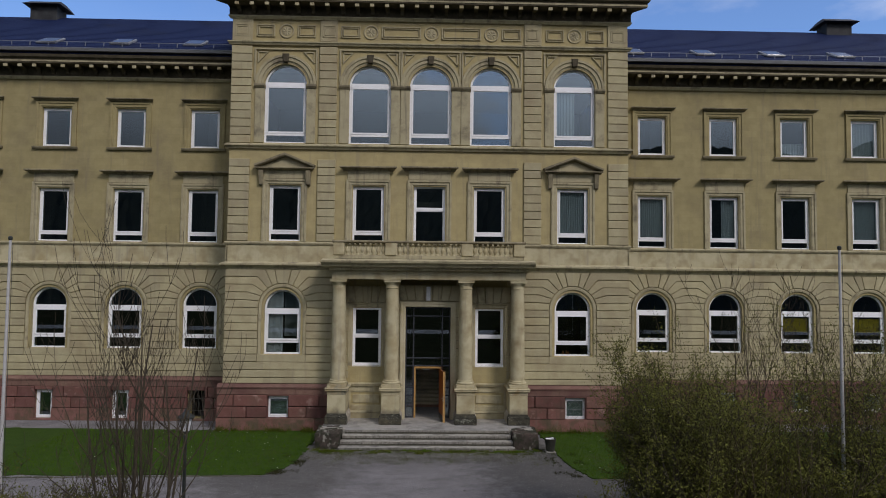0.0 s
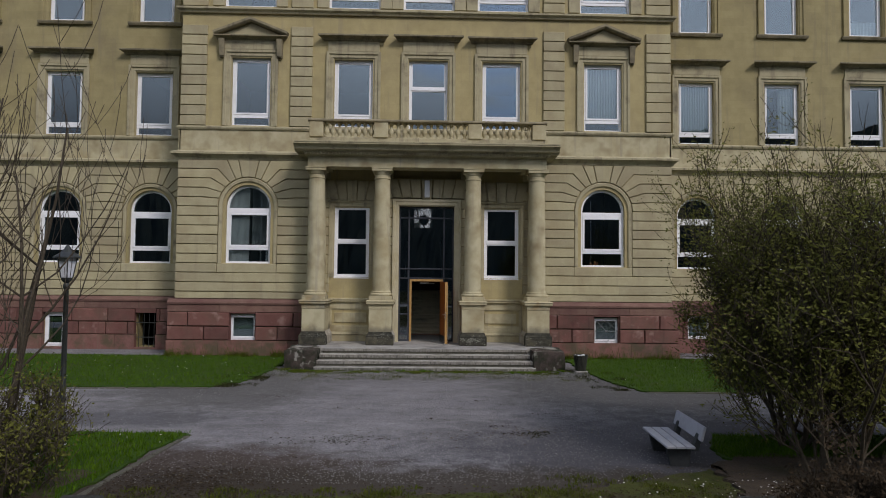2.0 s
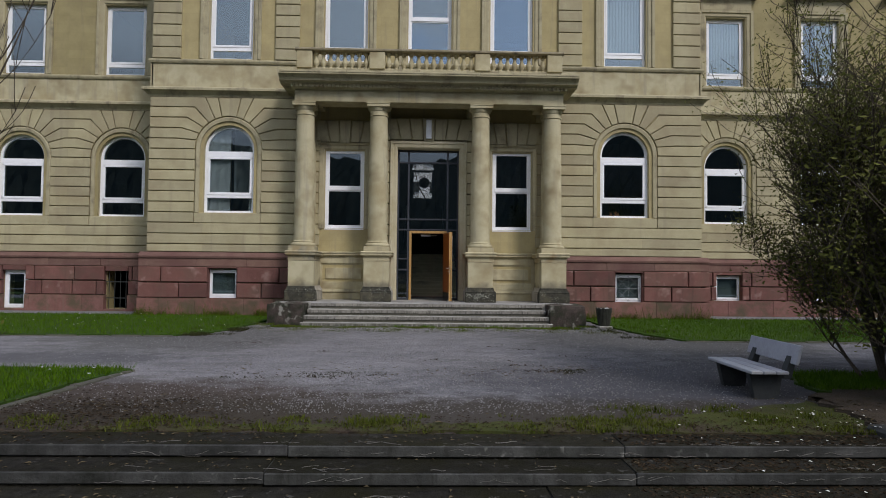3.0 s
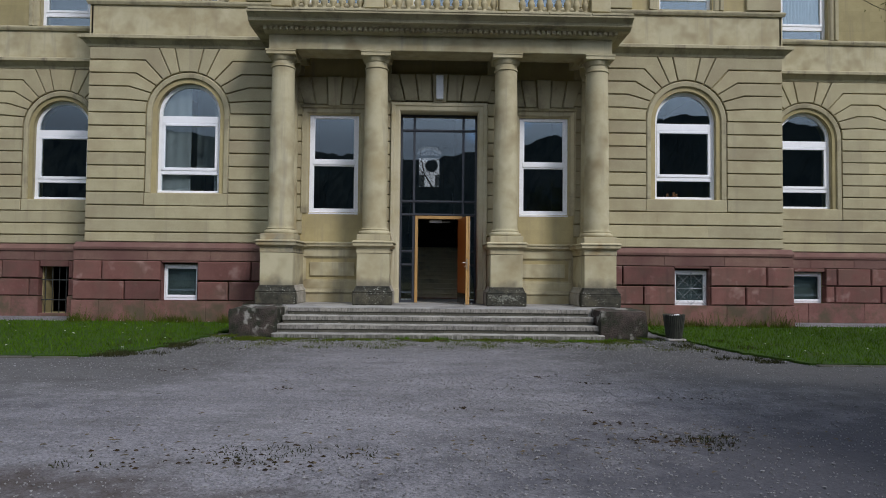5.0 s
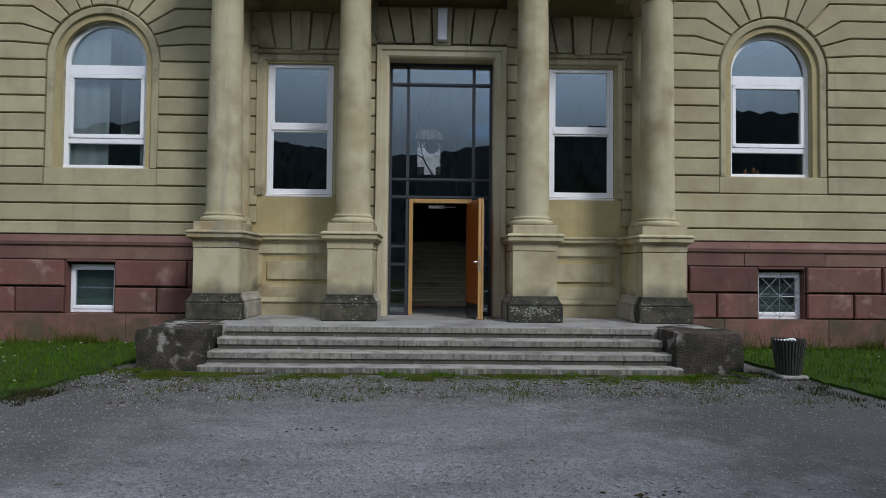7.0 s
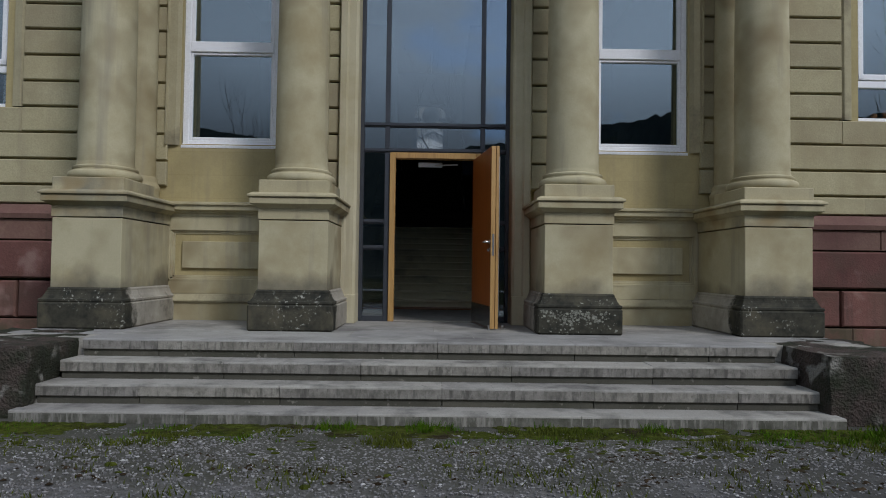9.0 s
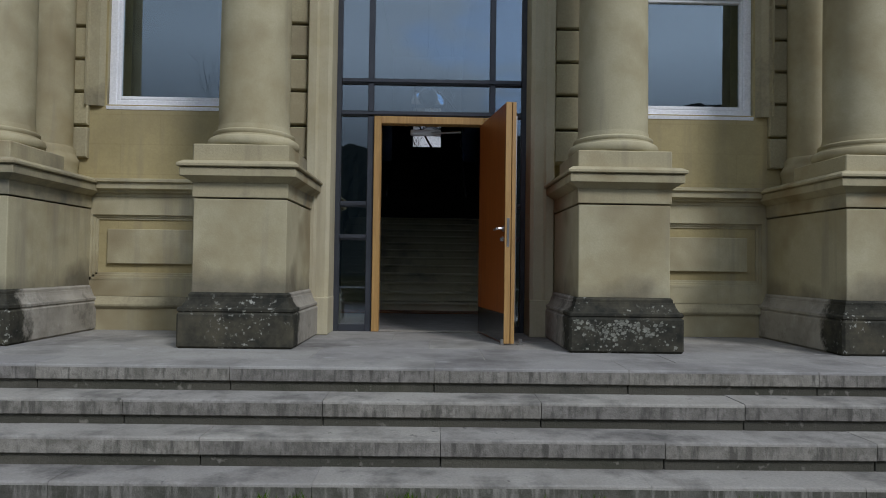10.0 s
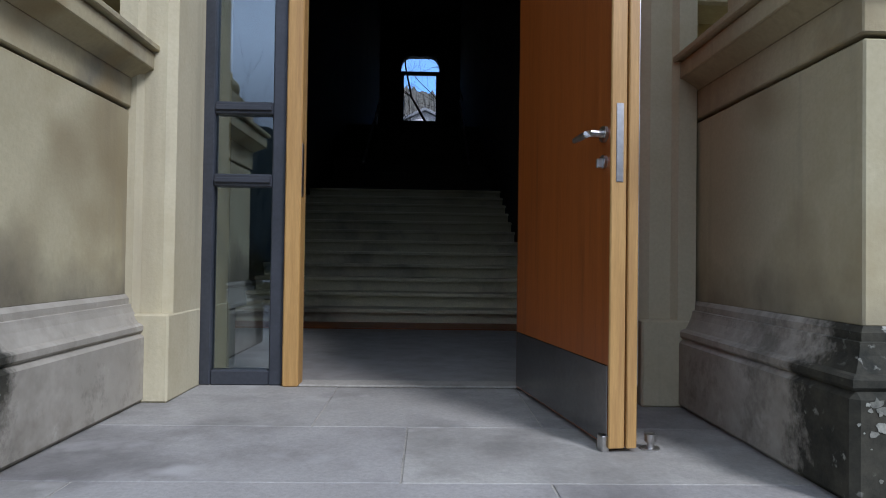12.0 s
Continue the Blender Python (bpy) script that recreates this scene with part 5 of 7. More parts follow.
guard = thing("window_guard", "thin wire guard in a star pattern before a cellar window", "wire guard", kind="structure")
rays = [(-0.4, 0.0), (0.0, 0.0), (0.4, 0.0), (0.4, 0.4), (0.4, 0.8), (0.0, 0.8), (-0.4, 0.8), (-0.4, 0.4)]
for p in rays:
    part("wire", Geo().tube([(0, 0, 0.4), (p[0], 0, p[1])], [0.005, 0.005], 5), ZINC, guard)
for k in (1, 3, 5, 7):
    p, q = rays[k], rays[(k + 2) % 8]
    part("wire", Geo().tube([(p[0], 0.006, p[1]), (q[0], 0.006, q[1])], [0.005, 0.005], 5), ZINC, guard)
part("hub", Geo().tube([(0, -0.012, 0.4), (0, 0.012, 0.4)], [0.022, 0.022], 10), ZINC, guard)
for x, z in ((-6.395, 0.55), (6.41, 0.53)):
    g = Geo().box(x - 0.448, x - 0.436, -0.12, 0.2, z, 1.47).box(x + 0.436, x + 0.448, -0.12, 0.2, z, 1.47)
    part("reveal", g.box(x - 0.436, x + 0.436, -0.12, 0.2, z, z + 0.006), RED, wall_centre)
guard.matrix_basis = pose(6.41, -0.06, 0.57)
for k, (x, h) in enumerate(((5.96, 0.13), (6.12, 0.17), (6.20, 0.12))):
    pot = thing("window_ornament", "small orange ceramic figure on the window sill inside", "ornament", "ornaments on the sill")
    part("body", Geo().lathe([(0.0, 0.0), (0.045, 0.0), (0.05, 0.03), (0.03, h * 0.55), (0.04, h * 0.75), (0.025, h * 0.95), (0.0, h)], seg=12), ORANGE, pot, smooth=50)
    pot.matrix_basis = pose(x, 0.36, 3.3)
tagged(part("sill_board", Geo().soft_box(5.5, 7.1, 0.26, 0.5, 3.26, 3.3, 0.005), WHITE), "white window board inside a ground floor window", "window board")
rod = thing("lightning_rod", "thin lightning rod rising from the wing roof", "rod", kind="structure")
part("rod_shaft", Geo().tube([(9.75, 4.0, 18.0), (9.75, 4.0, 23.5)], [0.025, 0.018], 6), ZINC, rod)

# ---- roofs ----
for s, name in ((-1, "roof_west"), (1, "roof_east")):
    x0, x1 = sorted((s * (CX - 0.4), s * WX))
    eave, ridge = (WY - 0.55, 17.0), (9.0, 21.45)
    g = Geo().along_x([(eave[0], 16.66), (eave[0], eave[1]), ridge, (15.9, 17.0), (15.9, 15.6)], x0, x1)
    roof = tagged(part(name, g, SLATE), "dark blue slate roof of the wing with skylights", "roof", kind="structure")
    part("gutter", Geo().along_x([(eave[0] - 0.02, 16.82), (eave[0] - 0.16, 16.82), (eave[0] - 0.2, 16.96), (eave[0] - 0.16, 16.98), (eave[0] - 0.02, 16.98)], x0, x1), ZINC, roof)
    sl = math.atan2(ridge[1] - eave[1], ridge[0] - eave[0])
    up = lambda d, h: (eave[0] + d * math.cos(sl) - h * math.sin(sl), eave[1] + d * math.sin(sl) + h * math.cos(sl))
    tilt = Matrix.Rotation(sl, 4, "X")
    # slate courses
    d = 0.05
    while d < 8.6:
        g = Geo().along_x([up(d, 0.003), up(d, 0.016), up(d + 0.36, 0.006), up(d + 0.36, 0.0)], x0, x1)
        part("slate_course", g, SLATE, roof)
        d += 0.355
    for i in range(int((x1 - x0) / 0.85)):
        ob = part("snow_guard", Geo().box(-0.015, 0.015, -0.02, 0.02, 0, 0.2), ZINC, roof)
        ob.matrix_basis = pose(x0 + 0.4 + i * 0.85, up(0.5, 0)[0], up(0.5, 0)[1])
    part("guard_rail", Geo().tube([(x0, *up(0.5, 0.19)), (x1, *up(0.5, 0.19))], [0.015, 0.015], 6), ZINC, roof)
    for b in BAYS:
        light = thing("skylight", "small metal-framed skylight lying in the slate roof", "skylight", "skylights in the roof", "structure")
        part("skylight_frame", Geo().soft_box(-0.46, 0.46, 0.0, 1.0, 0.0, 0.10, 0.02), ZINC, light)
        part("skylight_pane", Geo().soft_box(-0.38, 0.38, 0.08, 0.92, 0.09, 0.115, 0.005), SKY_PANE, light)
        light.matrix_basis = Matrix.Translation((s * b - 0.75, *up(0.85, 0.02))) @ tilt
    vent = thing("roof_vent", "square slate-hung roof vent with an overhanging cap", "vent", "roof vents", "structure")
    part("vent_body", Geo().soft_box(-0.75, 0.75, -0.5, 0.5, -0.6, 0.55, 0.02), VENT, vent)
    part("vent_cap", Geo().frustum((-1.05, 1.05, -0.8, 0.8), (-0.85, 0.85, -0.3, 0.3), 0.55, 0.85), VENT, vent)
    vent.matrix_basis = pose(-22.1 if s < 0 else 23.9, 8.9, 21.4 if s < 0 else 21.3)
g = Geo().box(-CX + 0.1, CX - 0.1, 0.3, 16.0, 18.0, 18.3)
g.frustum((-CX - 0.5, CX + 0.5, -0.5, 16.5), (-CX + 4, CX - 4, 6, 10), 18.94, 20.6)
tagged(part("roof_centre", g, SLATE), "low slate roof of the centre block", "roof", kind="structure")

# ---- porch ----
COL_X, COL_Y = (-3.75, -1.525, 1.585, 3.782), -0.90
floor_porch = tagged(new("floor_porch"), "worn grey stone porch floor of large slabs", "floor", kind="structure")
part("bed", Geo().box(-4.25, 4.25, -2.1, 0.2, -0.2, FLOOR - 0.003), STEP, floor_porch)
for y0, y1, xs in ((-0.61, 0.14, (-4.25, -3.1, -1.75, -0.325, 0.5, 1.15, 2.7, 4.25)), (-1.19, -0.61, (-4.25, -2.9, -1.45, 0.015, 1.35, 2.9, 4.25)),
                   (-1.83, -1.19, (-4.25, -3.2, -2.1, -0.85, 0.42, 1.8, 3.2, 4.25))):
    for a, b in zip(xs, xs[1:]):
        part("floor_slab", Geo().soft_box(a + 0.003, b - 0.003, y0 + 0.003, y1 - 0.003, FLOOR - 0.06, FLOOR, 0.002), SLAB, floor_porch)

rnd = random.Random(4)
stairs = thing("entrance_steps", "four worn grey stone steps up to the porch", "steps", kind="structure")
STEPS = ((-3.0, 0.05, (-2.0, -0.6, 1.23, 2.4)), (-2.73, 0.215, (-2.5, -1.3, 0.09, 1.4, 2.65)), (-2.46, 0.38, (-1.87, -0.64, 0.72, 2.0)), (-2.19, FLOOR, (-2.57, -1.3, 0.05, 1.35, 2.63)))
for i, (y0, top, joints) in enumerate(STEPS):
    end = 3.42 - 0.05 * i
    edges = (-end, *joints, end)
    for x, b in zip(edges, edges[1:]):
        dz = rnd.uniform(-0.003, 0.003) if i < 3 else 0.0
        part("tread", Geo().along_x([(y0, top - 0.02 + dz), (y0 + 0.002, top - 0.009 + dz), (y0 + 0.006, top - 0.003 + dz), (y0 + 0.014, top + dz), (y0 + (0.36 if i < 3 else 0.37), top + dz), (y0 + (0.36 if i < 3 else 0.37), top - 0.02 + dz)], x + 0.0015, b - 0.0015), STEP if i < 3 else SLAB, stairs)
        part("nosing", Geo().along_x([(y0 + 0.006, top - 0.102 + dz), (y0, top - 0.096 + dz), (y0 + 0.0005, top - 0.02 + dz), (y0 + 0.3, top - 0.02 + dz), (y0 + 0.3, top - 0.102 + dz)], x + 0.002, b - 0.002), NOSING_DARK if i == 0 else NOSING, stairs)
        # recessed strip in the darkened riser tone
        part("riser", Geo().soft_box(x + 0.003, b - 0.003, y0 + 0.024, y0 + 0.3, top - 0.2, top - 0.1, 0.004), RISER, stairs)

for s in (-1, 1):
    g = Geo()
    n = 9
    for k, (a, b, y0, y1, h) in enumerate(((3.36, 4.34, -2.86, -1.75, 0.545), (3.55, 4.40, -1.75, -1.45, 0.55))):
        bm = bmesh.new()
        bmesh.ops.create_cube(bm, size=1.0)
        bmesh.ops.scale(bm, vec=(b - a, y1 - y0, h + 0.1), verts=bm.verts)
        bmesh.ops.subdivide_edges(bm, edges=bm.edges, cuts=n, use_grid_fill=True)
        for v in bm.verts:
            p = v.co + Vector((s * 7, k * 3, 0))
            ed = sum(abs(abs(c) - hx) < 0.02 for c, hx in zip(v.co, ((b - a) / 2, (y1 - y0) / 2, (h + 0.1) / 2)))
            v.co *= 1 - 0.018 * max(0, ed - 1)
            v.co += noise.noise_vector(p * 3.0) * 0.035 + noise.noise_vector(p * 9.0) * 0.012
        bmesh.ops.translate(bm, vec=(s * (a + b) / 2, (y0 + y1) / 2, (h - 0.1) / 2), verts=bm.verts)
        me = bpy.data.meshes.new("cheek")
        bm.to_mesh(me)
        bm.free()
        g.add([v.co for v in me.vertices], [tuple(p.vertices) for p in me.polygons])
        bpy.data.meshes.remove(me)
    tagged(part("step_cheek", g, CHEEK, smooth=50), "rough lichen-covered sandstone block beside the steps", "stone block", "blocks beside the steps")


def pedestal(x):
    """Pedestal and column of the porch, standing on the porch floor."""
    p = thing("porch_column", "smooth sandstone column on a tall pedestal with a dark lichened base", "column", "columns of the porch")
    z0 = FLOOR
    part("base_block", Geo().soft_box(-0.46, 0.46, -0.465, 0.93, 0.0, 0.285, 0.018), BASE_STONE, p, "dark lichened base stone, cleaner towards the wall")
    prof = [(0.448, 0.285), (0.456, 0.295), (0.456, 0.314), (0.446, 0.322), (0.434, 0.326), (0.424, 0.342), (0.41, 0.368), (0.404, 0.388), (0.402, 0.4), (0.392, 0.402), (0.392, 0.424), (0.379, 0.44)]
    g = Geo()
    for q, h in prof:
        g.v += [(-q, -q, h), (q, -q, h), (q, 0.93, h), (-q, 0.93, h)]
    for k in range(len(prof) - 1):
        g.f += [(4 * k + i, 4 * k + (i + 1) % 4, 4 * k + 4 + (i + 1) % 4, 4 * k + 4 + i) for i in range(4)]
    g.f += [(3, 2, 1, 0), tuple(4 * len(prof) - 4 + i for i in range(4))]
    part("base_moulding", g, BASE_STONE, p)
    part("die", Geo().soft_box(-0.375, 0.375, -0.375, 0.93, 0.436, 1.192, 0.006), DIE_STONE, p)
    g = Geo().soft_box(-0.384, 0.384, -0.384, 0.93, 1.203, 1.322, 0.004)
    g.frustum((-0.386, 0.386, -0.386, 0.93), (-0.40, 0.40, -0.40, 0.93), 1.322, 1.334)
    g.frustum((-0.40, 0.40, -0.40, 0.93), (-0.45, 0.45, -0.45, 0.93), 1.334, 1.366).soft_box(-0.462, 0.462, -0.462, 0.93, 1.366, 1.432, 0.004)
    g.box(-0.452, 0.452, -0.452, 0.93, 1.43, 1.442).soft_box(-0.483, 0.483, -0.483, 0.93, 1.441, 1.468, 0.005).frustum((-0.478, 0.478, -0.478, 0.93), (-0.435, 0.435, -0.435, 0.93), 1.468, 1.494)
    part("cap_moulding", g, CAP_STONE, p)
    part("plinth_slab", Geo().soft_box(-0.385, 0.385, -0.385, 0.385, 1.49, 1.635, 0.008), CAP_STONE, p)
    prof = [(0.36, 1.635), (0.378, 1.65), (0.384, 1.68), (0.378, 1.71), (0.36, 1.725), (0.335, 1.73), (0.33, 1.745), (0.34, 1.758), (0.338, 1.775), (0.32, 1.785), (0.306, 1.79), (0.301, 1.83)]
    part("column_base", Geo().lathe(prof, seg=36), SAND_PALE, p, smooth=50)
    prof = [(0.297 - 0.035 * (t ** 1.7), 1.83 + (5.585 - 1.83) * t) for t in [i / 8 for i in range(9)]]
    part("shaft", Geo().lathe(prof, seg=36), SAND_PALE, p, smooth=50)
    prof = [(0.262, 5.585), (0.285, 5.597), (0.285, 5.622), (0.262, 5.632), (0.262, 5.735), (0.28, 5.745), (0.285, 5.77), (0.32, 5.83), (0.325, 5.85)]
    capital = part("capital", Geo().lathe(prof, seg=36), SAND_PALE, p, smooth=50)
    part("abacus", Geo().soft_box(-0.345, 0.345, -0.345, 0.345, 5.85, 5.93, 0.006).soft_box(-0.36, 0.36, -0.36, 0.36, 5.928, 5.965, 0.006), SAND_PALE, capital)
    p.matrix_basis = pose(x, COL_Y, z0)
    return p


first = pedestal(COL_X[0])
for x in COL_X[1:]:
    copy_thing(first, pose(x, COL_Y, FLOOR))

for s in (-1, 1):
    wp = thing("wall_pilaster", "slim engaged sandstone column against the porch wall", "column", "engaged columns of the porch wall")
    part("column_base", Geo().lathe([(0.25, 1.49), (0.25, 1.6), (0.26, 1.63), (0.26, 1.67), (0.24, 1.70), (0.225, 1.74), (0.23, 1.765), (0.205, 1.80)], seg=28), SAND_PALE, wp, smooth=50)
    part("shaft", Geo().lathe([(0.202, 1.79), (0.198, 3.4), (0.178, 5.585)], seg=28), SAND_PALE, wp, smooth=50)
    part("capital", Geo().lathe([(0.178, 5.585), (0.2, 5.6), (0.18, 5.63), (0.18, 5.73), (0.2, 5.76), (0.235, 5.82), (0.235, 5.965)], seg=28), SAND_PALE, wp, smooth=50)
    wp.matrix_basis = pose(-3.74 if s < 0 else 3.782, -0.12, FLOOR)

entab = thing("porch_entablature", "sandstone beam with dentils and a stained balcony cornice over the columns", "entablature", kind="structure")
part("architrave", Geo().soft_box(-4.03, 4.06, -1.24, -0.58, 6.51, 6.863, 0.012), SAND_PALE, entab)
for s in (-1, 1):
    part("architrave", Geo().soft_box(*sorted((s * 3.3, s * 4.03)), -0.576, 0.03, 6.51, 6.863, 0.012), SAND_PALE, entab)
    part("architrave", Geo().soft_box(*sorted((s * 1.25, s * 1.8)), -0.576, 0.03, 6.56, 6.863, 0.012), SAND_PALE, entab)
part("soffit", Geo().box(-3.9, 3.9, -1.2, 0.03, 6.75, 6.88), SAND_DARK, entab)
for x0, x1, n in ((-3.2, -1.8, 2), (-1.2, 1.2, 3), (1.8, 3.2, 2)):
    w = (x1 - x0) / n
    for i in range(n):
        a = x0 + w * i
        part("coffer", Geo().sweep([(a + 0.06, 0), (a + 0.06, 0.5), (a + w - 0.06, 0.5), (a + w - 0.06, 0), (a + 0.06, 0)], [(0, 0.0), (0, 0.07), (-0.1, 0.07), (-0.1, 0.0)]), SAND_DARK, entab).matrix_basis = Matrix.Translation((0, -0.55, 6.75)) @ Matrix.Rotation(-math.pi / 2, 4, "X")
part("frieze_band", Geo().along_x([(0.03, 6.863), (-1.27, 6.863), (-1.31, 6.885), (-1.37, 6.895), (-1.37, 6.98), (0.03, 6.98)], -4.12, 4.14), SAND_PALE, entab)
dent = Geo().box(-0.036, 0.036, -0.085, 0.02, 0, 0.078).mesh("dentil", SAND_PALE)
for i in range(68):
    part("dentil", dent, None, entab).matrix_basis = pose(-4.07 + i * 8.16 / 67, -1.375, 6.897)
prof = [(0.03, 6.978), (-1.48, 6.978), (-1.52, 7.02), (-1.62, 7.035), (-1.625, 7.06), (-1.64, 7.1), (-1.70, 7.15), (-1.77, 7.19), (-1.77, 7.225), (-1.74, 7.26), (-1.25, 7.36), (0.03, 7.40)]
g = Geo().along_x(prof, -4.42, 4.42)
part("cornice", g, SAND_TRIM, entab)
for i in range(9):
    x = -4.4 + i * 0.98
    part("cover_slab", Geo().soft_box(x + 0.008, x + 0.972, -1.785, -1.3, 7.232, 7.285, 0.008), SAND_TRIM, entab)
balus = thing("balustrade", "weathered stone balustrade with turned balusters on the porch roof", "balustrade")
part("bottom_rail", Geo().soft_box(-3.97, 4.0, -1.22, -0.98, 7.37, 7.525, 0.012), SAND_TRIM, balus)
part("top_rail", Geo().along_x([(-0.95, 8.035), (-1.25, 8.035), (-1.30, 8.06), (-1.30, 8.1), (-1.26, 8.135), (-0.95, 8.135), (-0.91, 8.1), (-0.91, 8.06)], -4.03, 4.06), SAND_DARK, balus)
for x in (-3.76, -1.58, 1.6, 3.79):
    part("post", Geo().soft_box(x - 0.23, x + 0.23, -1.27, -0.95, 7.52, 8.036, 0.012), SAND_PALE, balus)
turn = Geo().lathe([(0.075, 0.0), (0.075, 0.04), (0.045, 0.06), (0.05, 0.09), (0.085, 0.16), (0.09, 0.20), (0.07, 0.27), (0.045, 0.35), (0.04, 0.39), (0.06, 0.41), (0.04, 0.43), (0.075, 0.45), (0.075, 0.515)], seg=10).mesh("baluster", SAND_PALE, 50)
for a, b, n in ((-3.53, -1.81, 8), (-1.35, 1.37, 12), (1.83, 3.56, 8)):
    for i in range(n):
        part("baluster", turn, None, balus).matrix_basis = pose(a + (i + 0.5) * (b - a) / n, -1.1, 7.522)

# porch back wall: flat arches, panels, banded strips
def flat_arch(xc, half, z0, z1, n, key, y=0.0):
    spread = 0.22
    for i in range(n):
        a, b = -half + 2 * half * i / n, -half + 2 * half * (i + 1) / n
        k = 1 + spread / half
        out = -0.07 if key and i == n // 2 else 0.0
        dz = 0.06 if key and i == n // 2 else 0.0
        stone_course(wall_centre, SAND_TRIM, shrink([(xc + a, z0 - dz), (xc + b, z0 - dz), (xc + b * k, z1), (xc + a * k, z1)]), y - 0.032 + out, 0.035, "voussoir")


flat_arch(-2.65, 0.78, 5.52, 6.24, 5, True)
flat_arch(2.65, 0.78, 5.52, 6.24, 5, True)
flat_arch(0.0, 1.22, 5.60, 6.30, 7, True, -0.18)
part("lintel_moulding", Geo().along_x([(0.04, 5.44), (-0.05, 5.44), (-0.08, 5.50), (0.04, 5.53)], -3.5, -1.8), SAND_TRIM, wall_centre)
part("lintel_moulding", Geo().along_x([(0.04, 5.44), (-0.05, 5.44), (-0.08, 5.50), (0.04, 5.53)], 1.8, 3.5), SAND_TRIM, wall_centre)
for a, b in ((-3.92, -3.42), (-1.86, -1.20), (1.20, 1.86), (3.42, 3.92)):
    out = -0.2 if abs(a + b) < 4 else -0.02
    for j in range(5, len(LINES) - 2):
        stone_course(wall_centre, SAND_BLOCK, rect_poly(a, b, LINES[j + 1], LINES[j], 0.013), out, 0.035)
    for lo, hi in ((5.24, 5.57), (5.57, 5.905), (5.905, 6.24), (6.24, 6.74)):
        stone_course(wall_centre, SAND_BLOCK, rect_poly(a, b, lo, hi, 0.013), out, 0.035)
part("door_surround", Geo().sweep([(-0.98, FLOOR), (-0.98, 5.34), (0.98, 5.34), (0.98, FLOOR)], [(-0.004, 0.14), (-0.004, -0.20), (0.03, -0.23), (0.12, -0.23), (0.14, -0.26), (0.215, -0.26), (0.235, -0.2), (0.235, 0.04)]), JAMB_STONE, wall_centre)
for s in (-1, 1):
    part("surround_base", Geo().soft_box(*sorted((s * 0.97, s * 1.222)), -0.266, 0.11, FLOOR, FLOOR + 0.36, 0.008), JAMB_STONE, wall_centre)
for s in (-1, 1):
    a, b = sorted((s * 1.88, s * 3.42))
    part("string", Geo().along_x([(0.04, 1.865), (-0.018, 1.867), (-0.02, 1.9), (-0.05, 1.906), (-0.055, 1.925), (-0.10, 1.94), (-0.10, 1.995), (-0.125, 2.005), (-0.125, 2.025), (0.04, 2.06)], a, b), SAND_PALE, wall_centre)
    part("dado", Geo().box(a, b, -0.03, 0.035, 0.545, 0.763), SAND_PALE, wall_centre)
    part("dado_moulding", Geo().along_x([(0.04, 0.763), (-0.045, 0.763), (-0.065, 0.785), (-0.065, 0.8), (-0.03, 0.845), (-0.012, 0.874), (0.04, 0.878)], a, b), SAND_TRIM, wall_centre)
    m = s * 2.652
    wo, wi, f = 0.73, 0.56, -0.012
    field = Geo().box(a, m - wo, f, 0.036, 0.878, 1.865).box(m + wo, b, f, 0.036, 0.878, 1.865)
    part("panel_field", field.box(m - wo, m + wo, f, 0.036, 0.878, 1.04).box(m - wo, m + wo, f, 0.036, 1.71, 1.865), SAND_PALE, wall_centre)
    loop = [(m - wo, 1.04), (m - wo, 1.71), (m + wo, 1.71), (m + wo, 1.04), (m - wo, 1.04)]
    part("panel_moulding", Geo().sweep(loop, [(0, 0.03), (0, -0.016), (-0.024, -0.016), (-0.026, 0.006), (-0.048, 0.006), (-0.05, 0.018), (-0.07, 0.018), (-0.072, 0.03)]), SAND_PALE, wall_centre)
    part("panel", Geo().block(rect(m - wi, m + wi, 1.2, 1.545), -0.008, 0.036, 0.006), SAND_PALE, wall_centre)
lamp = thing("porch_lamp", "white upright box lamp over the entrance", "lamp")
part("housing", Geo().soft_box(-0.09, 0.09, -0.38, -0.265, 5.62, 6.22, 0.015), MILK, lamp)
part("back_plate", Geo().soft_box(-0.07, 0.07, -0.265, -0.245, 5.66, 6.18, 0.005), ZINC, lamp)

# ---- portal ----
portal = thing("door_1", "dark grey metal and glass portal with a brown wooden door standing open", "door", kind="structure")
FY = 0.12
def metal(x0, x1, z0, z1, d=0.0):
    part("frame_bar", Geo().soft_box(x0, x1, FY - d, FY + 0.07, z0, z1, 0.006), ANTHRACITE, portal)


for s in (-1, 1):
    metal(*sorted((s * 0.98, s * 0.925)), FLOOR, 5.34)
    metal(*sorted((s * 0.655, s * 0.595)), 2.747, 5.28)
    metal(*sorted((s * 0.655, s * (0.587 if s < 0 else 0.605))), FLOOR, 2.747)
    for z in (1.842, 1.502):
        metal(*sorted((s * 0.925, s * 0.655)), z - 0.03, z + 0.03)
        part("glazing_bead", Geo().soft_box(*sorted((s * 0.92, s * 0.66)), FY - 0.012, FY, z - 0.012, z + 0.012, 0.003), ANTHRACITE, portal)
    metal(*sorted((s * 0.925, s * 0.655)), FLOOR, FLOOR + 0.07)
metal(-0.925, 0.925, 5.28, 5.34)
for z in (4.93, 3.112, 2.777):
    metal(-0.925, 0.925, z - 0.03, z + 0.03)
    part("glazing_bead", Geo().soft_box(-0.92, 0.92, FY - 0.014, FY, z - 0.014, z + 0.014, 0.003), ANTHRACITE, portal)
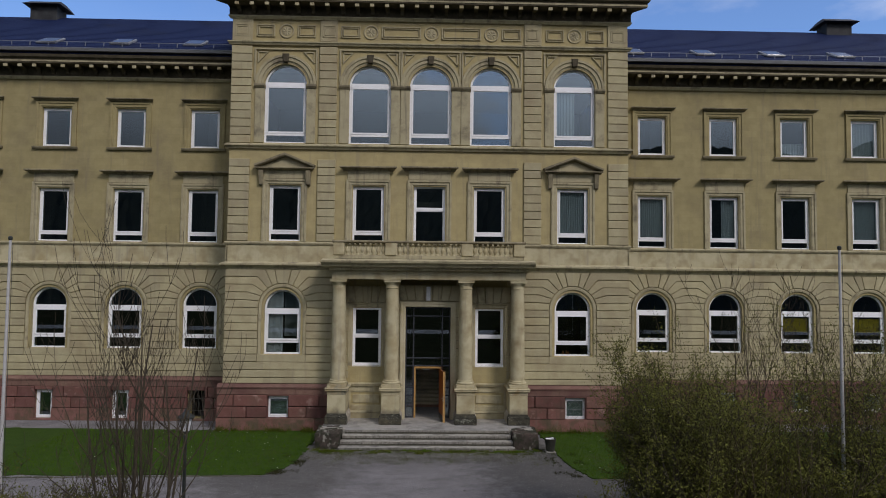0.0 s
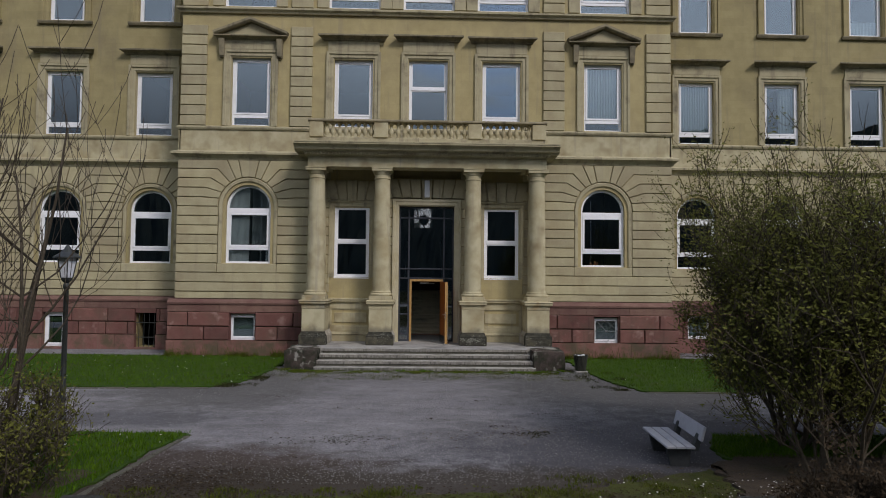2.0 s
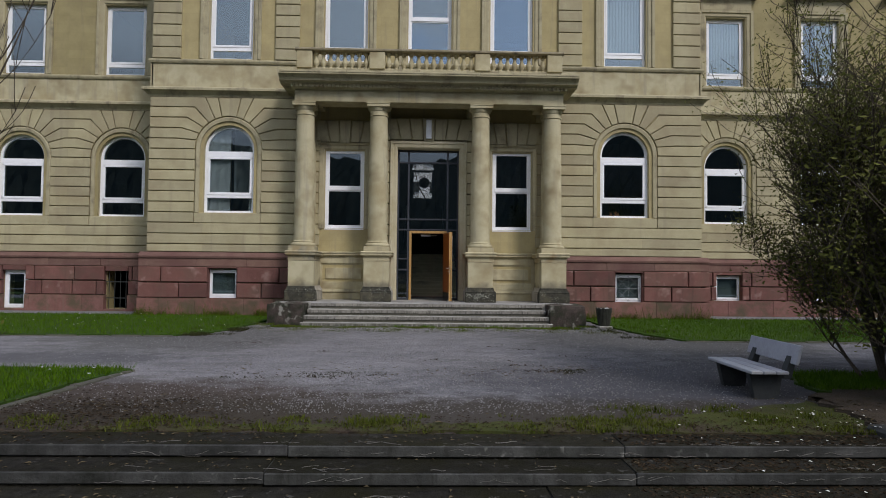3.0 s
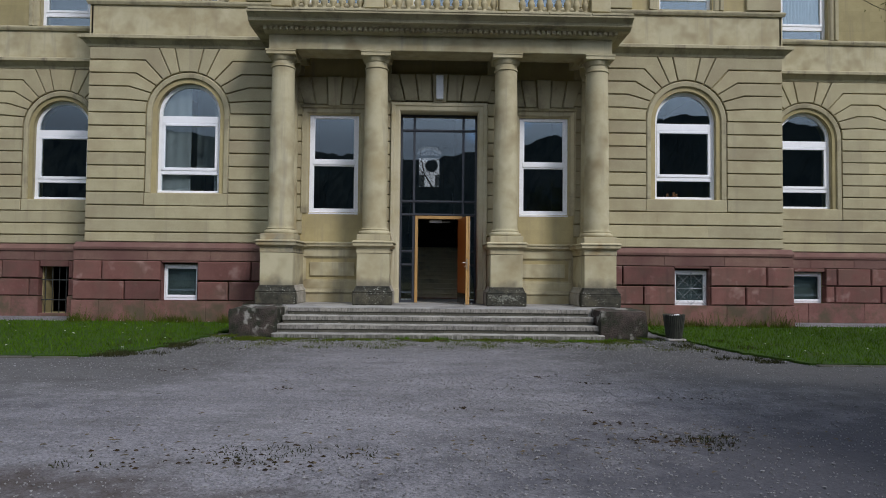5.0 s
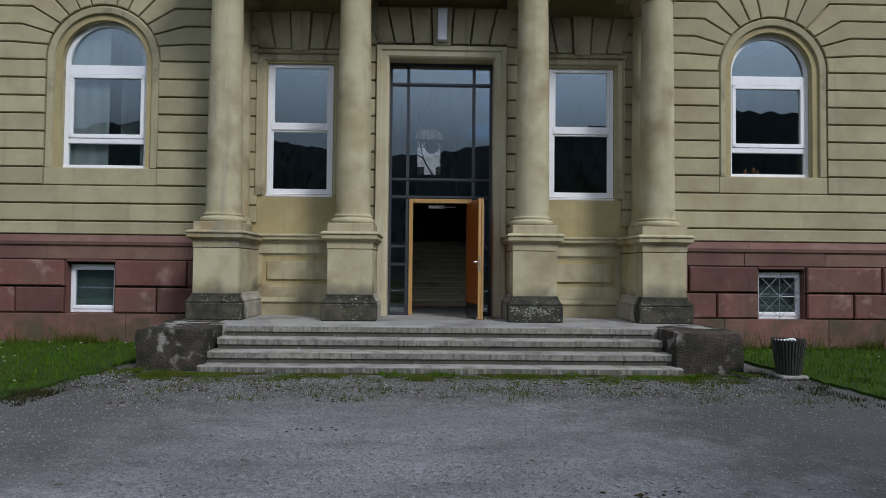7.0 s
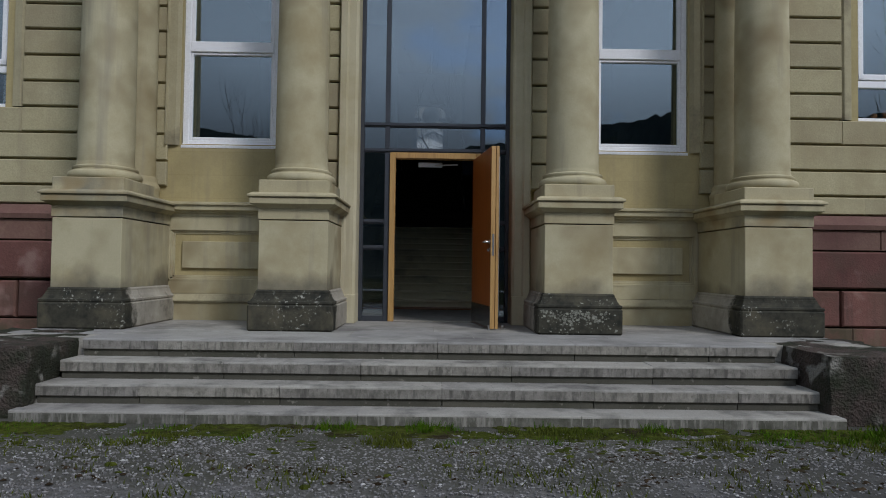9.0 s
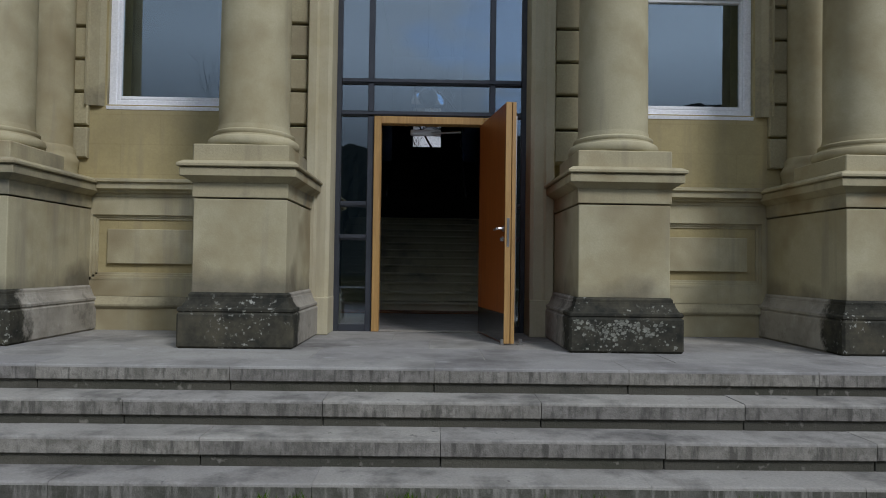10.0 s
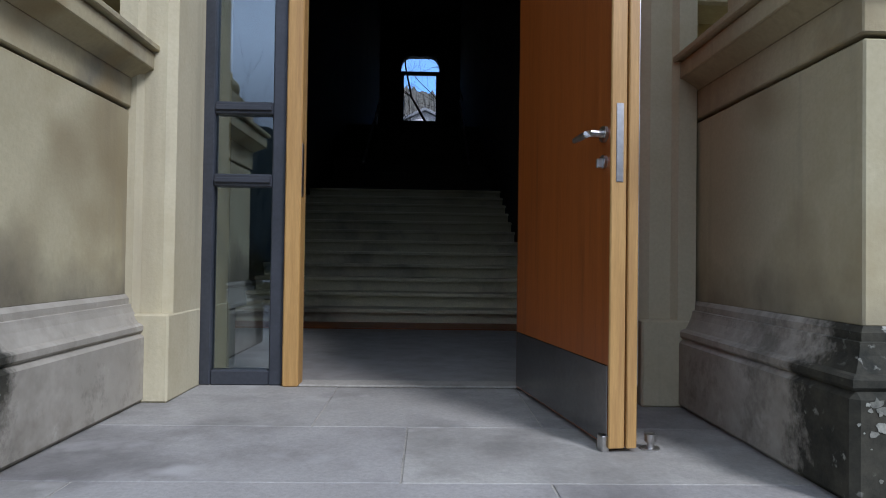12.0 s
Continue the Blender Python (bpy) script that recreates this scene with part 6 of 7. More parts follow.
for a, b in ((-0.925, -0.655), (-0.595, 0.595), (0.655, 0.925)):
    for c, d in ((4.96, 5.28), (3.142, 4.90), (2.807, 3.082)):
        pane(portal, rect(a, b, c, d), FY + 0.03, GLASS_DOOR)
    if abs(a) > 0.6 and abs(b) > 0.6:
        for c, d in ((1.872, 2.747), (1.532, 1.812), (FLOOR + 0.07, 1.472)):
            pane(portal, rect(a, b, c, d), FY + 0.03, GLASS_DOOR)
part("wooden_frame", Geo().soft_box(-0.586, -0.512, FY - 0.03, FY + 0.09, FLOOR, 2.745, 0.006), OAK, portal, "light oak door frame")
part("wooden_frame", Geo().soft_box(0.535, 0.604, FY - 0.03, FY + 0.09, FLOOR, 2.745, 0.006), OAK, portal, "light oak door frame")
part("wooden_frame", Geo().soft_box(-0.512, 0.535, FY - 0.03, FY + 0.09, 2.668, 2.745, 0.006), OAK, portal, "light oak door frame")
part("strike_plate", Geo().soft_box(-0.516, -0.509, FY - 0.02, FY + 0.02, 1.43, 1.68, 0.002), STEEL, portal)
part("threshold", Geo().soft_box(-0.51, 0.54, FY - 0.03, FY + 0.10, FLOOR, FLOOR + 0.012, 0.004), STEP, portal)
# the leaf, hinged at the right and swung outward
leaf = part("door_leaf", Geo().soft_box(0.004, 1.0, -0.055, -0.004, 0.012, 2.115, 0.004), VENEER, portal, "reddish brown veneered door leaf")
leaf.matrix_basis = pose(0.552, FY - 0.02, FLOOR, 0, 0, -81.0)
part("edge_strip", Geo().soft_box(1.0, 1.012, -0.058, -0.006, 0.012, 2.115, 0.003), OAK, leaf)
part("edge_strip", Geo().soft_box(0.985, 1.016, 0.0, 0.034, 0.012, 2.115, 0.003), OAK, leaf)
part("kick_plate", Geo().soft_box(0.02, 0.995, -0.059, -0.054, 0.02, 0.27, 0.002), KICK, leaf)
part("lock_plate", Geo().soft_box(1.011, 1.015, -0.042, -0.018, 0.85, 1.10, 0.001), STEEL, leaf)
part("door_handle", Geo().tube([(0.958, -0.05, 1.01), (0.958, -0.105, 1.01), (0.943, -0.112, 1.01), (0.84, -0.112, 1.007)], [0.012, 0.012, 0.012, 0.010], 10), STEEL, leaf, "curved steel lever handle")
for z, r in ((1.01, 0.027), (0.92, 0.022)):
    part("rosette", Geo().tube([(0.958, -0.054, z), (0.958, -0.066, z)], [r, r], 16), STEEL, leaf)
part("key_cylinder", Geo().soft_box(0.951, 0.965, -0.085, -0.06, 0.90, 0.93, 0.003), STEEL, leaf)
part("bolt", Geo().soft_box(0.96, 1.0, -0.075, -0.05, -0.004, 0.05, 0.003), STEEL, leaf)
part("glass_strip", Geo().soft_box(0.97, 0.99, 0.034, 0.05, 0.2, 2.0, 0.002), STEEL, leaf)
closer = thing("door_closer", "pale metal door closer at the head of the door frame", "door closer")
part("closer_body", Geo().soft_box(-0.22, 0.1, FY + 0.10, FY + 0.15, 2.58, 2.64, 0.008), MILK, closer)
part("closer_arm", Geo().tube([(0.0, FY + 0.1, 2.6), (0.3, FY + 0.02, 2.6)], [0.01, 0.01], 6), STEEL, closer)
stop = thing("door_stop", "small round steel and rubber door stop on the porch floor", "door stop")
part("stop_plate", Geo().lathe([(0.0, 0.0), (0.03, 0.0), (0.03, 0.006), (0.0, 0.006)], 0.80, -0.86, FLOOR, 16), STEEL, stop)
part("stop_pin", Geo().lathe([(0.0, 0.0), (0.012, 0.0), (0.01, 0.025), (0.019, 0.025), (0.019, 0.05), (0.0, 0.05)], 0.80, -0.86, FLOOR, 16), STEEL, stop)
# ---- stair hall ----
HW, HE, HB = -1.68, 1.16, 20.0   # hall side walls and rear wall
HM = (HW + HE) / 2
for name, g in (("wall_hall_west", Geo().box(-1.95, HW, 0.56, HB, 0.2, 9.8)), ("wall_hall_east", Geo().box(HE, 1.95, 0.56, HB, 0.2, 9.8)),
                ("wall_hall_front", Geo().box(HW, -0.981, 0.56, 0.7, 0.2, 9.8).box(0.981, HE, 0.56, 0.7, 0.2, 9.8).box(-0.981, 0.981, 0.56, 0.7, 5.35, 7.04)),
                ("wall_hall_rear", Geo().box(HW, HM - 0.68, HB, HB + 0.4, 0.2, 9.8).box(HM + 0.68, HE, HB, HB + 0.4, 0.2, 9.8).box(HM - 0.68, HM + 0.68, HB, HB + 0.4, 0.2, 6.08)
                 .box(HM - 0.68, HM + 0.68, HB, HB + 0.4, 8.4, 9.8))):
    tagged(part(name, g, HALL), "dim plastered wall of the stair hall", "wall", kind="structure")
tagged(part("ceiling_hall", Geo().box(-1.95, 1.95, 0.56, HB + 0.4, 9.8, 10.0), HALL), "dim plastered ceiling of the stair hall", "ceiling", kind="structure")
tagged(part("floor_hall", Geo().box(HW, HE, 0.205, 3.3, 0.2, FLOOR + 0.002), MAT), "grey entrance mat floor inside the door", "floor", kind="structure")
flight = thing("hall_stairs", "broad worn stone stair flight rising from the entrance", "stairs", kind="structure")
N, R, T, Y0 = 12, 0.137, 0.33, 3.1
for i in range(N):
    y, z = Y0 + i * T, FLOOR + i * R
    g = Geo().box(HW, HE, y + 0.03, y + T + 0.05, z - 0.1, z + R - 0.04).soft_box(HW, HE, y - 0.03, y + T + 0.05, z + R - 0.04, z + R, 0.008)
    part("stair_tread", g, STAIR, flight)
top_z = FLOOR + N * R
part("landing", Geo().box(HW, HE, Y0 + 0.05 + N * T, 8.0, top_z - 0.2, top_z), STAIR, flight)
# red-brown strip laid on the floor to paint the reflection below the stairs
part("foot_strip", Geo().box(HW, HE, Y0 - 0.5, Y0 + 0.02, FLOOR + 0.003, FLOOR + 0.012), VENEER, flight, "reddish strip painting the floor reflection below the stairs")
upper = thing("upper_stairs", "dark upper stair flight with pale handrails", "stairs", kind="structure")
# upper treads share the darkened hall tone, so the flight reads unlit
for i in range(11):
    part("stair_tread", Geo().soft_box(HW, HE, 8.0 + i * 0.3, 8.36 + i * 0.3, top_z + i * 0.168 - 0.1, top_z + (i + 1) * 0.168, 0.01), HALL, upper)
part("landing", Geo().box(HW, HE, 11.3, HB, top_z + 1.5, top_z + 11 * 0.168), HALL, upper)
for x in (-1.0, 0.75):
    part("handrail", Geo().tube([(x, 7.8, top_z + 0.56), (x, 11.3, top_z + 0.56 + 1.93)], [0.022, 0.022], 8), WHITE, upper)
    for i in range(5):
        part("post", Geo().tube([(x, 8.1 + i * 0.7, top_z + i * 0.39), (x, 8.1 + i * 0.7, top_z + 0.7 + i * 0.39)], [0.012, 0.012], 6), LAMP_METAL, upper)
rear = thing("window_10", "round-cornered rear window of the stair hall with daylight behind", "window", kind="structure")
# the upper light with rounded shoulders, a broad transom, and the narrower lower light
head = [(-0.66, 7.86), (0.66, 7.86)] + [(0.66 - 0.36 * (1 - math.cos(a)), 8.02 + 0.36 * math.sin(a)) for a in [math.pi / 2 * k / 6 for k in range(7)]]
head += [(-0.66 + 0.36 * (1 - math.sin(a)), 8.02 + 0.36 * math.cos(a)) for a in [math.pi / 2 * k / 6 for k in range(7)]]
head = [(HM + p, q) for p, q in head]
pane(rear, head, HB + 0.13, GLASS_CLEAR)
pane(rear, rect(HM - 0.57, HM + 0.57, 6.1, 7.72), HB + 0.13, GLASS_CLEAR)
part("transom", Geo().soft_box(HM - 0.68, HM + 0.68, HB + 0.08, HB + 0.18, 7.72, 7.86, 0.01), ANTHRACITE, rear)
for s in (-1, 1):
    part("jamb", Geo().soft_box(*sorted((HM + s * 0.57, HM + s * 0.68)), HB + 0.08, HB + 0.18, 6.08, 7.72, 0.01), ANTHRACITE, rear)
    g = Geo()
    for k in range(6):
        a1, a2 = math.pi / 2 * k / 6, math.pi / 2 * (k + 1) / 6
        p = [(HM + s * (0.66 - 0.36 * (1 - math.cos(a))), 8.02 + 0.36 * math.sin(a)) for a in (a1, a2)]
        g.prism([p[0], p[1], (HM + s * 0.68, p[1][1]), (HM + s * 0.68, p[0][1])], HB, HB + 0.3)
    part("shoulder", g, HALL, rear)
pendant = thing("pendant_lamp", "dark globe lamp hanging in the stair hall", "lamp")
part("globe", Geo().lathe([(0.0, -0.27), (0.12, -0.245), (0.21, -0.17), (0.265, -0.06), (0.27, 0.03), (0.22, 0.16), (0.13, 0.235), (0.06, 0.26), (0.0, 0.265)], -0.15, 11.0, 5.8, 20), LAMP_METAL, pendant, smooth=60)
part("rod", Geo().tube([(-0.15, 11.0, 6.05), (-0.15, 11.0, 9.8)], [0.006, 0.006], 6), LAMP_METAL, pendant)

# ---- ground ----
def ground_z(x, y):
    """Level court, falling away in front of the garden steps."""
    z = -0.05 * max(0.0, min(1.0, (y + 5.0) / 1.6)) if abs(x) < 4.1 else 0.0
    if y < -15.0:
        z = -0.75 * min(1.0, (-15.0 - y) / 2.4)
    if y < -14.9 and y > -17.3 and abs(x) < 4.05:
        z -= 0.4
    if y < -22:
        z -= 0.02 * min(60, -22 - y)
    return z


xs = sorted({*[i * 1.0 for i in range(-30, 31)], *[s * v for s in (-1, 1) for v in (36, 45, 60, 90, 140, 250, 500, 1200)]})
ys = sorted({*[i * 1.0 - 24 for i in range(0, 27)], -14.7, -14.92, -15.5, -16.2, -17.4, -30, -40, -60, -90, -140, -250, -500, -1200, 6, 12, 22, 40, 80, 200, 500, 1200})
g = Geo()
g.v = [(x, y, ground_z(x, y) + (0.012 * noise.noise((x * 0.7, y * 0.7, 0)) if -15 < y < -3.5 and abs(x) < 30 else 0)) for y in ys for x in xs]
nx = len(xs)
g.f = [(j * nx + i, j * nx + i + 1, (j + 1) * nx + i + 1, (j + 1) * nx + i) for j in range(len(ys) - 1) for i in range(nx - 1)]
tagged(part("ground", g, GRAVEL, smooth=30), "grey gravel forecourt with worn darker patches", "ground", kind="structure")


tagged(part("meadow", Geo().add([(-400, -17.5, -0.7), (400, -17.5, -0.7), (400, -22, -0.7), (-400, -22, -0.7), (400, -82, -1.87), (-400, -82, -1.87), (400, -180, -1.87), (-400, -180, -1.87)], [(0, 1, 2, 3), (3, 2, 4, 5), (5, 4, 6, 7)]), PARK), "dark overgrown park meadow below the court", "meadow", kind="structure")


for s, name in ((-1, "bank_west"), (1, "bank_east")):
    g = Geo()
    n = 60
    for j in range(9):
        y = -14.75 - 0.36 * j
        for i in range(n + 1):
            x = s * (4.56 + 55 * (i / n) ** 2)
            g.v.append((x, y, -0.77 * max(0, min(1.0, (-15.0 - y) / 2.4)) + 0.07 + 0.04 * noise.noise((x * 1.3, y * 1.3, 2))))
    g.f = [(j * (n + 1) + i, j * (n + 1) + i + 1, (j + 1) * (n + 1) + i + 1, (j + 1) * (n + 1) + i) for j in range(8) for i in range(n)]
    tagged(part(name, g, MOSS, smooth=60), "rough mossy grass bank below the court", "bank", kind="structure")


def lawn(name, outline, z, mat, label, jitter=0.06, seed=1):
    """A turf sheet with an uneven outline, a little proud of the gravel."""
    r = random.Random(seed)
    pts = []
    for (x0, y0), (x1, y1) in zip(outline, outline[1:] + outline[:1]):
        n = max(2, int(math.hypot(x1 - x0, y1 - y0) / 0.14))
        n = min(n, 160)
        for i in range(n):
            t = i / n
            pts.append((x0 + (x1 - x0) * t + r.uniform(-jitter, jitter), y0 + (y1 - y0) * t + r.uniform(-jitter, jitter)))
    m = len(pts)
    v = [(x, y, -0.08) for x, y in pts] + [(x, y, z) for x, y in pts]
    g = Geo().add(v, [tuple(range(m, 2 * m))] + [(i, (i + 1) % m, m + (i + 1) % m, m + i) for i in range(m)])
    return tagged(part(name, g, mat), label, "lawn", kind="structure"), pts


LAWNS = {
    "lawn_1": [(-60, -6.9), (-5.4, -6.5), (-4.75, -5.4), (-4.6, -3.6), (-4.55, -0.2), (-8.9, -0.2), (-60, 1.7)],
    "lawn_2": [(60, -7.0), (60, 1.7), (8.9, -0.2), (4.75, -0.2), (4.85, -3.6), (5.0, -5.2), (5.5, -6.8)],
    "lawn_3": [(-60, -11.2), (-60, -14.8), (-4.55, -14.8), (-4.35, -12.4), (-4.15, -11.25)],
    "lawn_4": [(60, -11.2), (5.2, -11.3), (4.75, -12.3), (4.9, -14.0), (4.9, -14.8), (60, -14.8)],
}
for k, (name, line) in enumerate(LAWNS.items()):
    lawn(name, line, 0.035, LAWN, "green lawn with small white daisies beside the gravel", 0.075, k)
lawn("verge", [(-3.2, -14.62), (-1.2, -14.5), (0.5, -14.4), (2.2, -14.2), (3.4, -13.7), (4.3, -13.3), (4.3, -14.74), (-3.2, -14.74)], 0.012, MOSS, "mossy trodden verge above the garden steps", 0.05, 9)

# dark sheets paint the shrubs' shade over the lawn, along with soil
lawn("flower_bed", [(4.35, -12.95), (5.4, -12.6), (14, -12.5), (14, -14.85), (4.2, -14.85)], 0.05, SOIL_SHADE, "dark sheet under the shrubs, soil and painted shade", 0.12, 15)
lawn("flower_bed", [(-4.6, -13.6), (-4.75, -14.85), (-12, -14.85), (-12, -13.2), (-6.0, -13.3)], 0.05, SOIL_SHADE, "dark sheet under the shrubs, soil and painted shade", 0.12, 16)

garden = thing("garden_steps", "old dark stone garden steps leading down from the court", "steps", kind="structure")
for i in range(6):
    y1, z = -14.80 - 0.36 * i, -0.005 - 0.112 * i
    x = -4.0
    while x < 3.95:
        b = x + rnd.uniform(1.9, 3.0)
        if b > 2.9:
            b = 4.0
        top = z + rnd.uniform(-0.006, 0.006)
        part("step_stone", Geo().soft_box(x + 0.002, b - 0.002, y1 - 0.38, y1 + 0.02, top - 0.092, top, 0.008), OLDSTEP, garden)
        # riser in the near-black tread tone, drawing the overhang's shade
        part("riser", Geo().soft_box(x + 0.003, b - 0.003, y1 - 0.355, y1 + 0.02, z - 0.2, top - 0.09, 0.006), OLDTREAD, garden)
        part("tread", Geo().soft_box(x + 0.004, b - 0.004, y1 - 0.365, y1 + 0.018, top - 0.01, top + 0.005, 0.003), OLDTREAD, garden)
        x = b
for s in (-1, 1):
    tagged(part("stair_cheek", Geo().soft_box(*sorted((s * 4.02, s * 4.55)), -17.2, -14.6, -0.9, 0.06, 0.03), OLDSTEP), "low stone cheek wall beside the garden steps", "wall", kind="structure")
edge = thing("lawn_edging", "row of low grey stones edging the lawn", "edging", kind="structure")
stone = Geo().soft_box(-0.045, 0.045, -0.31, 0.31, -0.1, 0.03, 0.015).mesh("edging_stone", RISER)
for (xa, ya), (xb, yb) in (((-4.15, -11.3), (-4.40, -14.6)), ((-5.4, -6.55), (-16, -6.92)), ((5.5, -6.85), (17, -7.05))):
    n = int(math.hypot(xb - xa, yb - ya) / 0.63)
    for i in range(n):
        t = (i + 0.5) / n
        part("edging_stone", stone, None, edge).matrix_basis = pose(xa + (xb - xa) * t, ya + (yb - ya) * t, rnd.uniform(-0.01, 0.005), 0, 0, math.degrees(math.atan2(yb - ya, xb - xa)) - 90 + rnd.uniform(-1, 1))

# ---- bench, bin, lamp, flagpoles ----
bench = thing("park_bench", "weathered pale grey plank bench on dark concrete legs", "bench")
for i in range(3):
    part("seat_plank", Geo().soft_box(-0.25 + 0.155 * i, -0.25 + 0.155 * i + 0.14, -0.68, 0.68, 0.32, 0.36, 0.008), BENCH, bench)
back = part("back_plank", Geo().soft_box(-0.02, 0.02, -0.66, 0.66, -0.12, 0.12, 0.008), BENCH, bench)
back.matrix_basis = pose(0.335, 0, 0.55, 0, 14, 0)
for y in (-0.46, 0.46):
    part("leg", Geo().prism([(-0.13, 0.0), (0.15, 0.0), (0.2, 0.32), (-0.2, 0.32)], y - 0.055, y + 0.055), CONCRETE, bench)
    part("back_support", Geo().prism([(0.20, 0.25), (0.30, 0.25), (0.41, 0.63), (0.35, 0.63)], y - 0.06, y + 0.06), CONCRETE, bench)
bench.matrix_basis = pose(3.90, -12.65, 0.0, 0, 0, -3) @ Matrix.Scale(0.95, 4)

litter = thing("litter_bin", "dark green slatted tapered litter bin with a white bag inside", "bin")
part("base_slab", Geo().soft_box(-0.2, 0.22, -0.2, 0.2, 0.0, 0.06, 0.02), STEP, litter)
part("liner", Geo().lathe([(0.0, 0.07), (0.15, 0.07), (0.222, 0.60), (0.207, 0.60), (0.14, 0.09), (0.0, 0.09)], seg=28), BIN, litter, smooth=50)
slat = Geo().soft_box(-0.013, 0.013, -0.016, 0.006, 0.0, 0.56, 0.004).mesh("slat", SLAT)
for i in range(30):
    part("slat", slat, None, litter).matrix_basis = pose(0, 0, 0, 0, 0, 12 * i) @ pose(0, -0.162, 0.065, 7.6, 0, 0)
g = Geo()
ring = [(0.2 + 0.012 * math.sin(k * 2.3), 0.585 + 0.03 * max(0.0, math.sin(k * 0.9 + 0.5)) + 0.006 * math.sin(k * 3.1)) for k in range(14)]
for k in range(14):
    a = math.pi * (0.15 + 0.09 * k)
    q, z = ring[k]
    g.v += [(q * math.cos(a), q * math.sin(a), z), ((q - 0.03) * math.cos(a), (q - 0.03) * math.sin(a), z - 0.02), ((q - 0.015) * math.cos(a), (q - 0.015) * math.sin(a), z - 0.16)]
for k in range(13):
    g.f += [(3 * k, 3 * k + 1, 3 * k + 4, 3 * k + 3), (3 * k + 1, 3 * k + 2, 3 * k + 5, 3 * k + 4), (3 * k + 2, 3 * k, 3 * k + 3, 3 * k + 5)]
part("bag", g, CLOTH, litter, "crumpled white bin bag")
litter.matrix_basis = pose(4.70, -3.40, 0.0) @ Matrix.Scale(0.86, 4)

post = thing("street_lamp", "old garden lamp with a glass lantern on a slim dark pole", "lamp")
part("pole", Geo().lathe([(0.075, 0.0), (0.075, 0.35), (0.045, 0.42), (0.036, 2.55), (0.05, 2.57), (0.05, 2.62), (0.03, 2.66)], seg=14), LAMP_METAL, post, smooth=45)
lantern = part("lantern", Geo().lathe([(0.03, 2.64), (0.09, 2.70), (0.10, 2.74)], seg=6), LAMP_METAL, post)
part("lantern_glass", Geo().lathe([(0.09, 2.73), (0.155, 3.06)], seg=6), MILK, lantern)
for i in range(6):
    a = math.pi * 2 * i / 6
    part("glazing_bar", Geo().tube([(0.095 * math.cos(a), 0.095 * math.sin(a), 2.73), (0.16 * math.cos(a), 0.16 * math.sin(a), 3.06)], [0.009, 0.009], 5), LAMP_METAL, lantern)
part("lantern_roof", Geo().lathe([(0.21, 3.055), (0.21, 3.075), (0.10, 3.15), (0.06, 3.20), (0.025, 3.26), (0.0, 3.28)], seg=12), LAMP_METAL, lantern)
post.matrix_basis = pose(-5.85, -12.3, 0.03)

for x, y in ((9.45, -13.6), (-9.40, -13.6)):
    fp = thing("flagpole", "bare slim pale flagpole without a flag", "flagpole", "flagpoles of the forecourt")
    part("pole", Geo().lathe([(0.045, 0.0), (0.038, 3.5), (0.027, 7.2), (0.025, 7.3)], seg=12), POLE, fp, smooth=40)
    part("finial", Geo().lathe([(0.027, 7.26), (0.045, 7.28), (0.045, 7.34), (0.0, 7.36)], seg=12), LAMP_METAL, fp, smooth=40)
    part("halyard", Geo().tube([(0.075, 0, 1.2), (0.06, 0, 7.2)], [0.006, 0.006], 5), LAMP_METAL, fp)
    fp.matrix_basis = pose(x, y, 0.0)

# ---- plants ----
def grow(rnd, wood, tips, p, d, length, r, depth, curl=0.25, up=0.15, kids=(2, 4), seg=4, spread=0.6):
    """One limb and, from it, its side limbs; the ends and places along thin limbs are kept for leaves."""
    pts, radii = [Vector(p)], [r]
    n = 5 if depth > 1 else 4
    for i in range(n):
        d = (d + Vector((rnd.uniform(-curl, curl), rnd.uniform(-curl, curl), rnd.uniform(-curl, curl) + up))).normalized()
        pts.append(pts[-1] + d * (length / n))
        radii.append(r * (1 - 0.75 * (i + 1) / n))
        if depth <= 1:
            tips.append((pts[-1].copy(), d.copy()))
    wood.tube(pts, [max(q, 0.0045) for q in radii], seg if depth > 1 else 3)
    if depth > 0:
        for k in range(rnd.randint(*kids)):
            i = rnd.randint(1, n - 1)
            side = Vector((rnd.uniform(-1, 1), rnd.uniform(-1, 1), rnd.uniform(-0.2, 0.8))).normalized()
            grow(rnd, wood, tips, pts[i], (d * (1 - spread) + side * spread).normalized(), length * rnd.uniform(0.45, 0.7), radii[i] * 0.6, depth - 1, curl, up, kids, seg, spread)


def leaves(rnd, tips, per, size, near=0.11):
    g = Geo()
    for p, d in tips:
        for k in range(per if isinstance(per, int) else (1 if rnd.random() < per else 0)):
            q = p + Vector((rnd.uniform(-1, 1), rnd.uniform(-1, 1), rnd.uniform(-1, 1))) * near
            u = Vector((rnd.uniform(-1, 1), rnd.uniform(-1, 1), rnd.uniform(-1, 1))).normalized()
            w = u.orthogonal().normalized()
            s = size * rnd.uniform(0.6, 1.3)
            g.add([q - u * s, q + w * s * 0.45, q + u * s, q - w * s * 0.45], [(0, 1, 2, 3)])
    return g


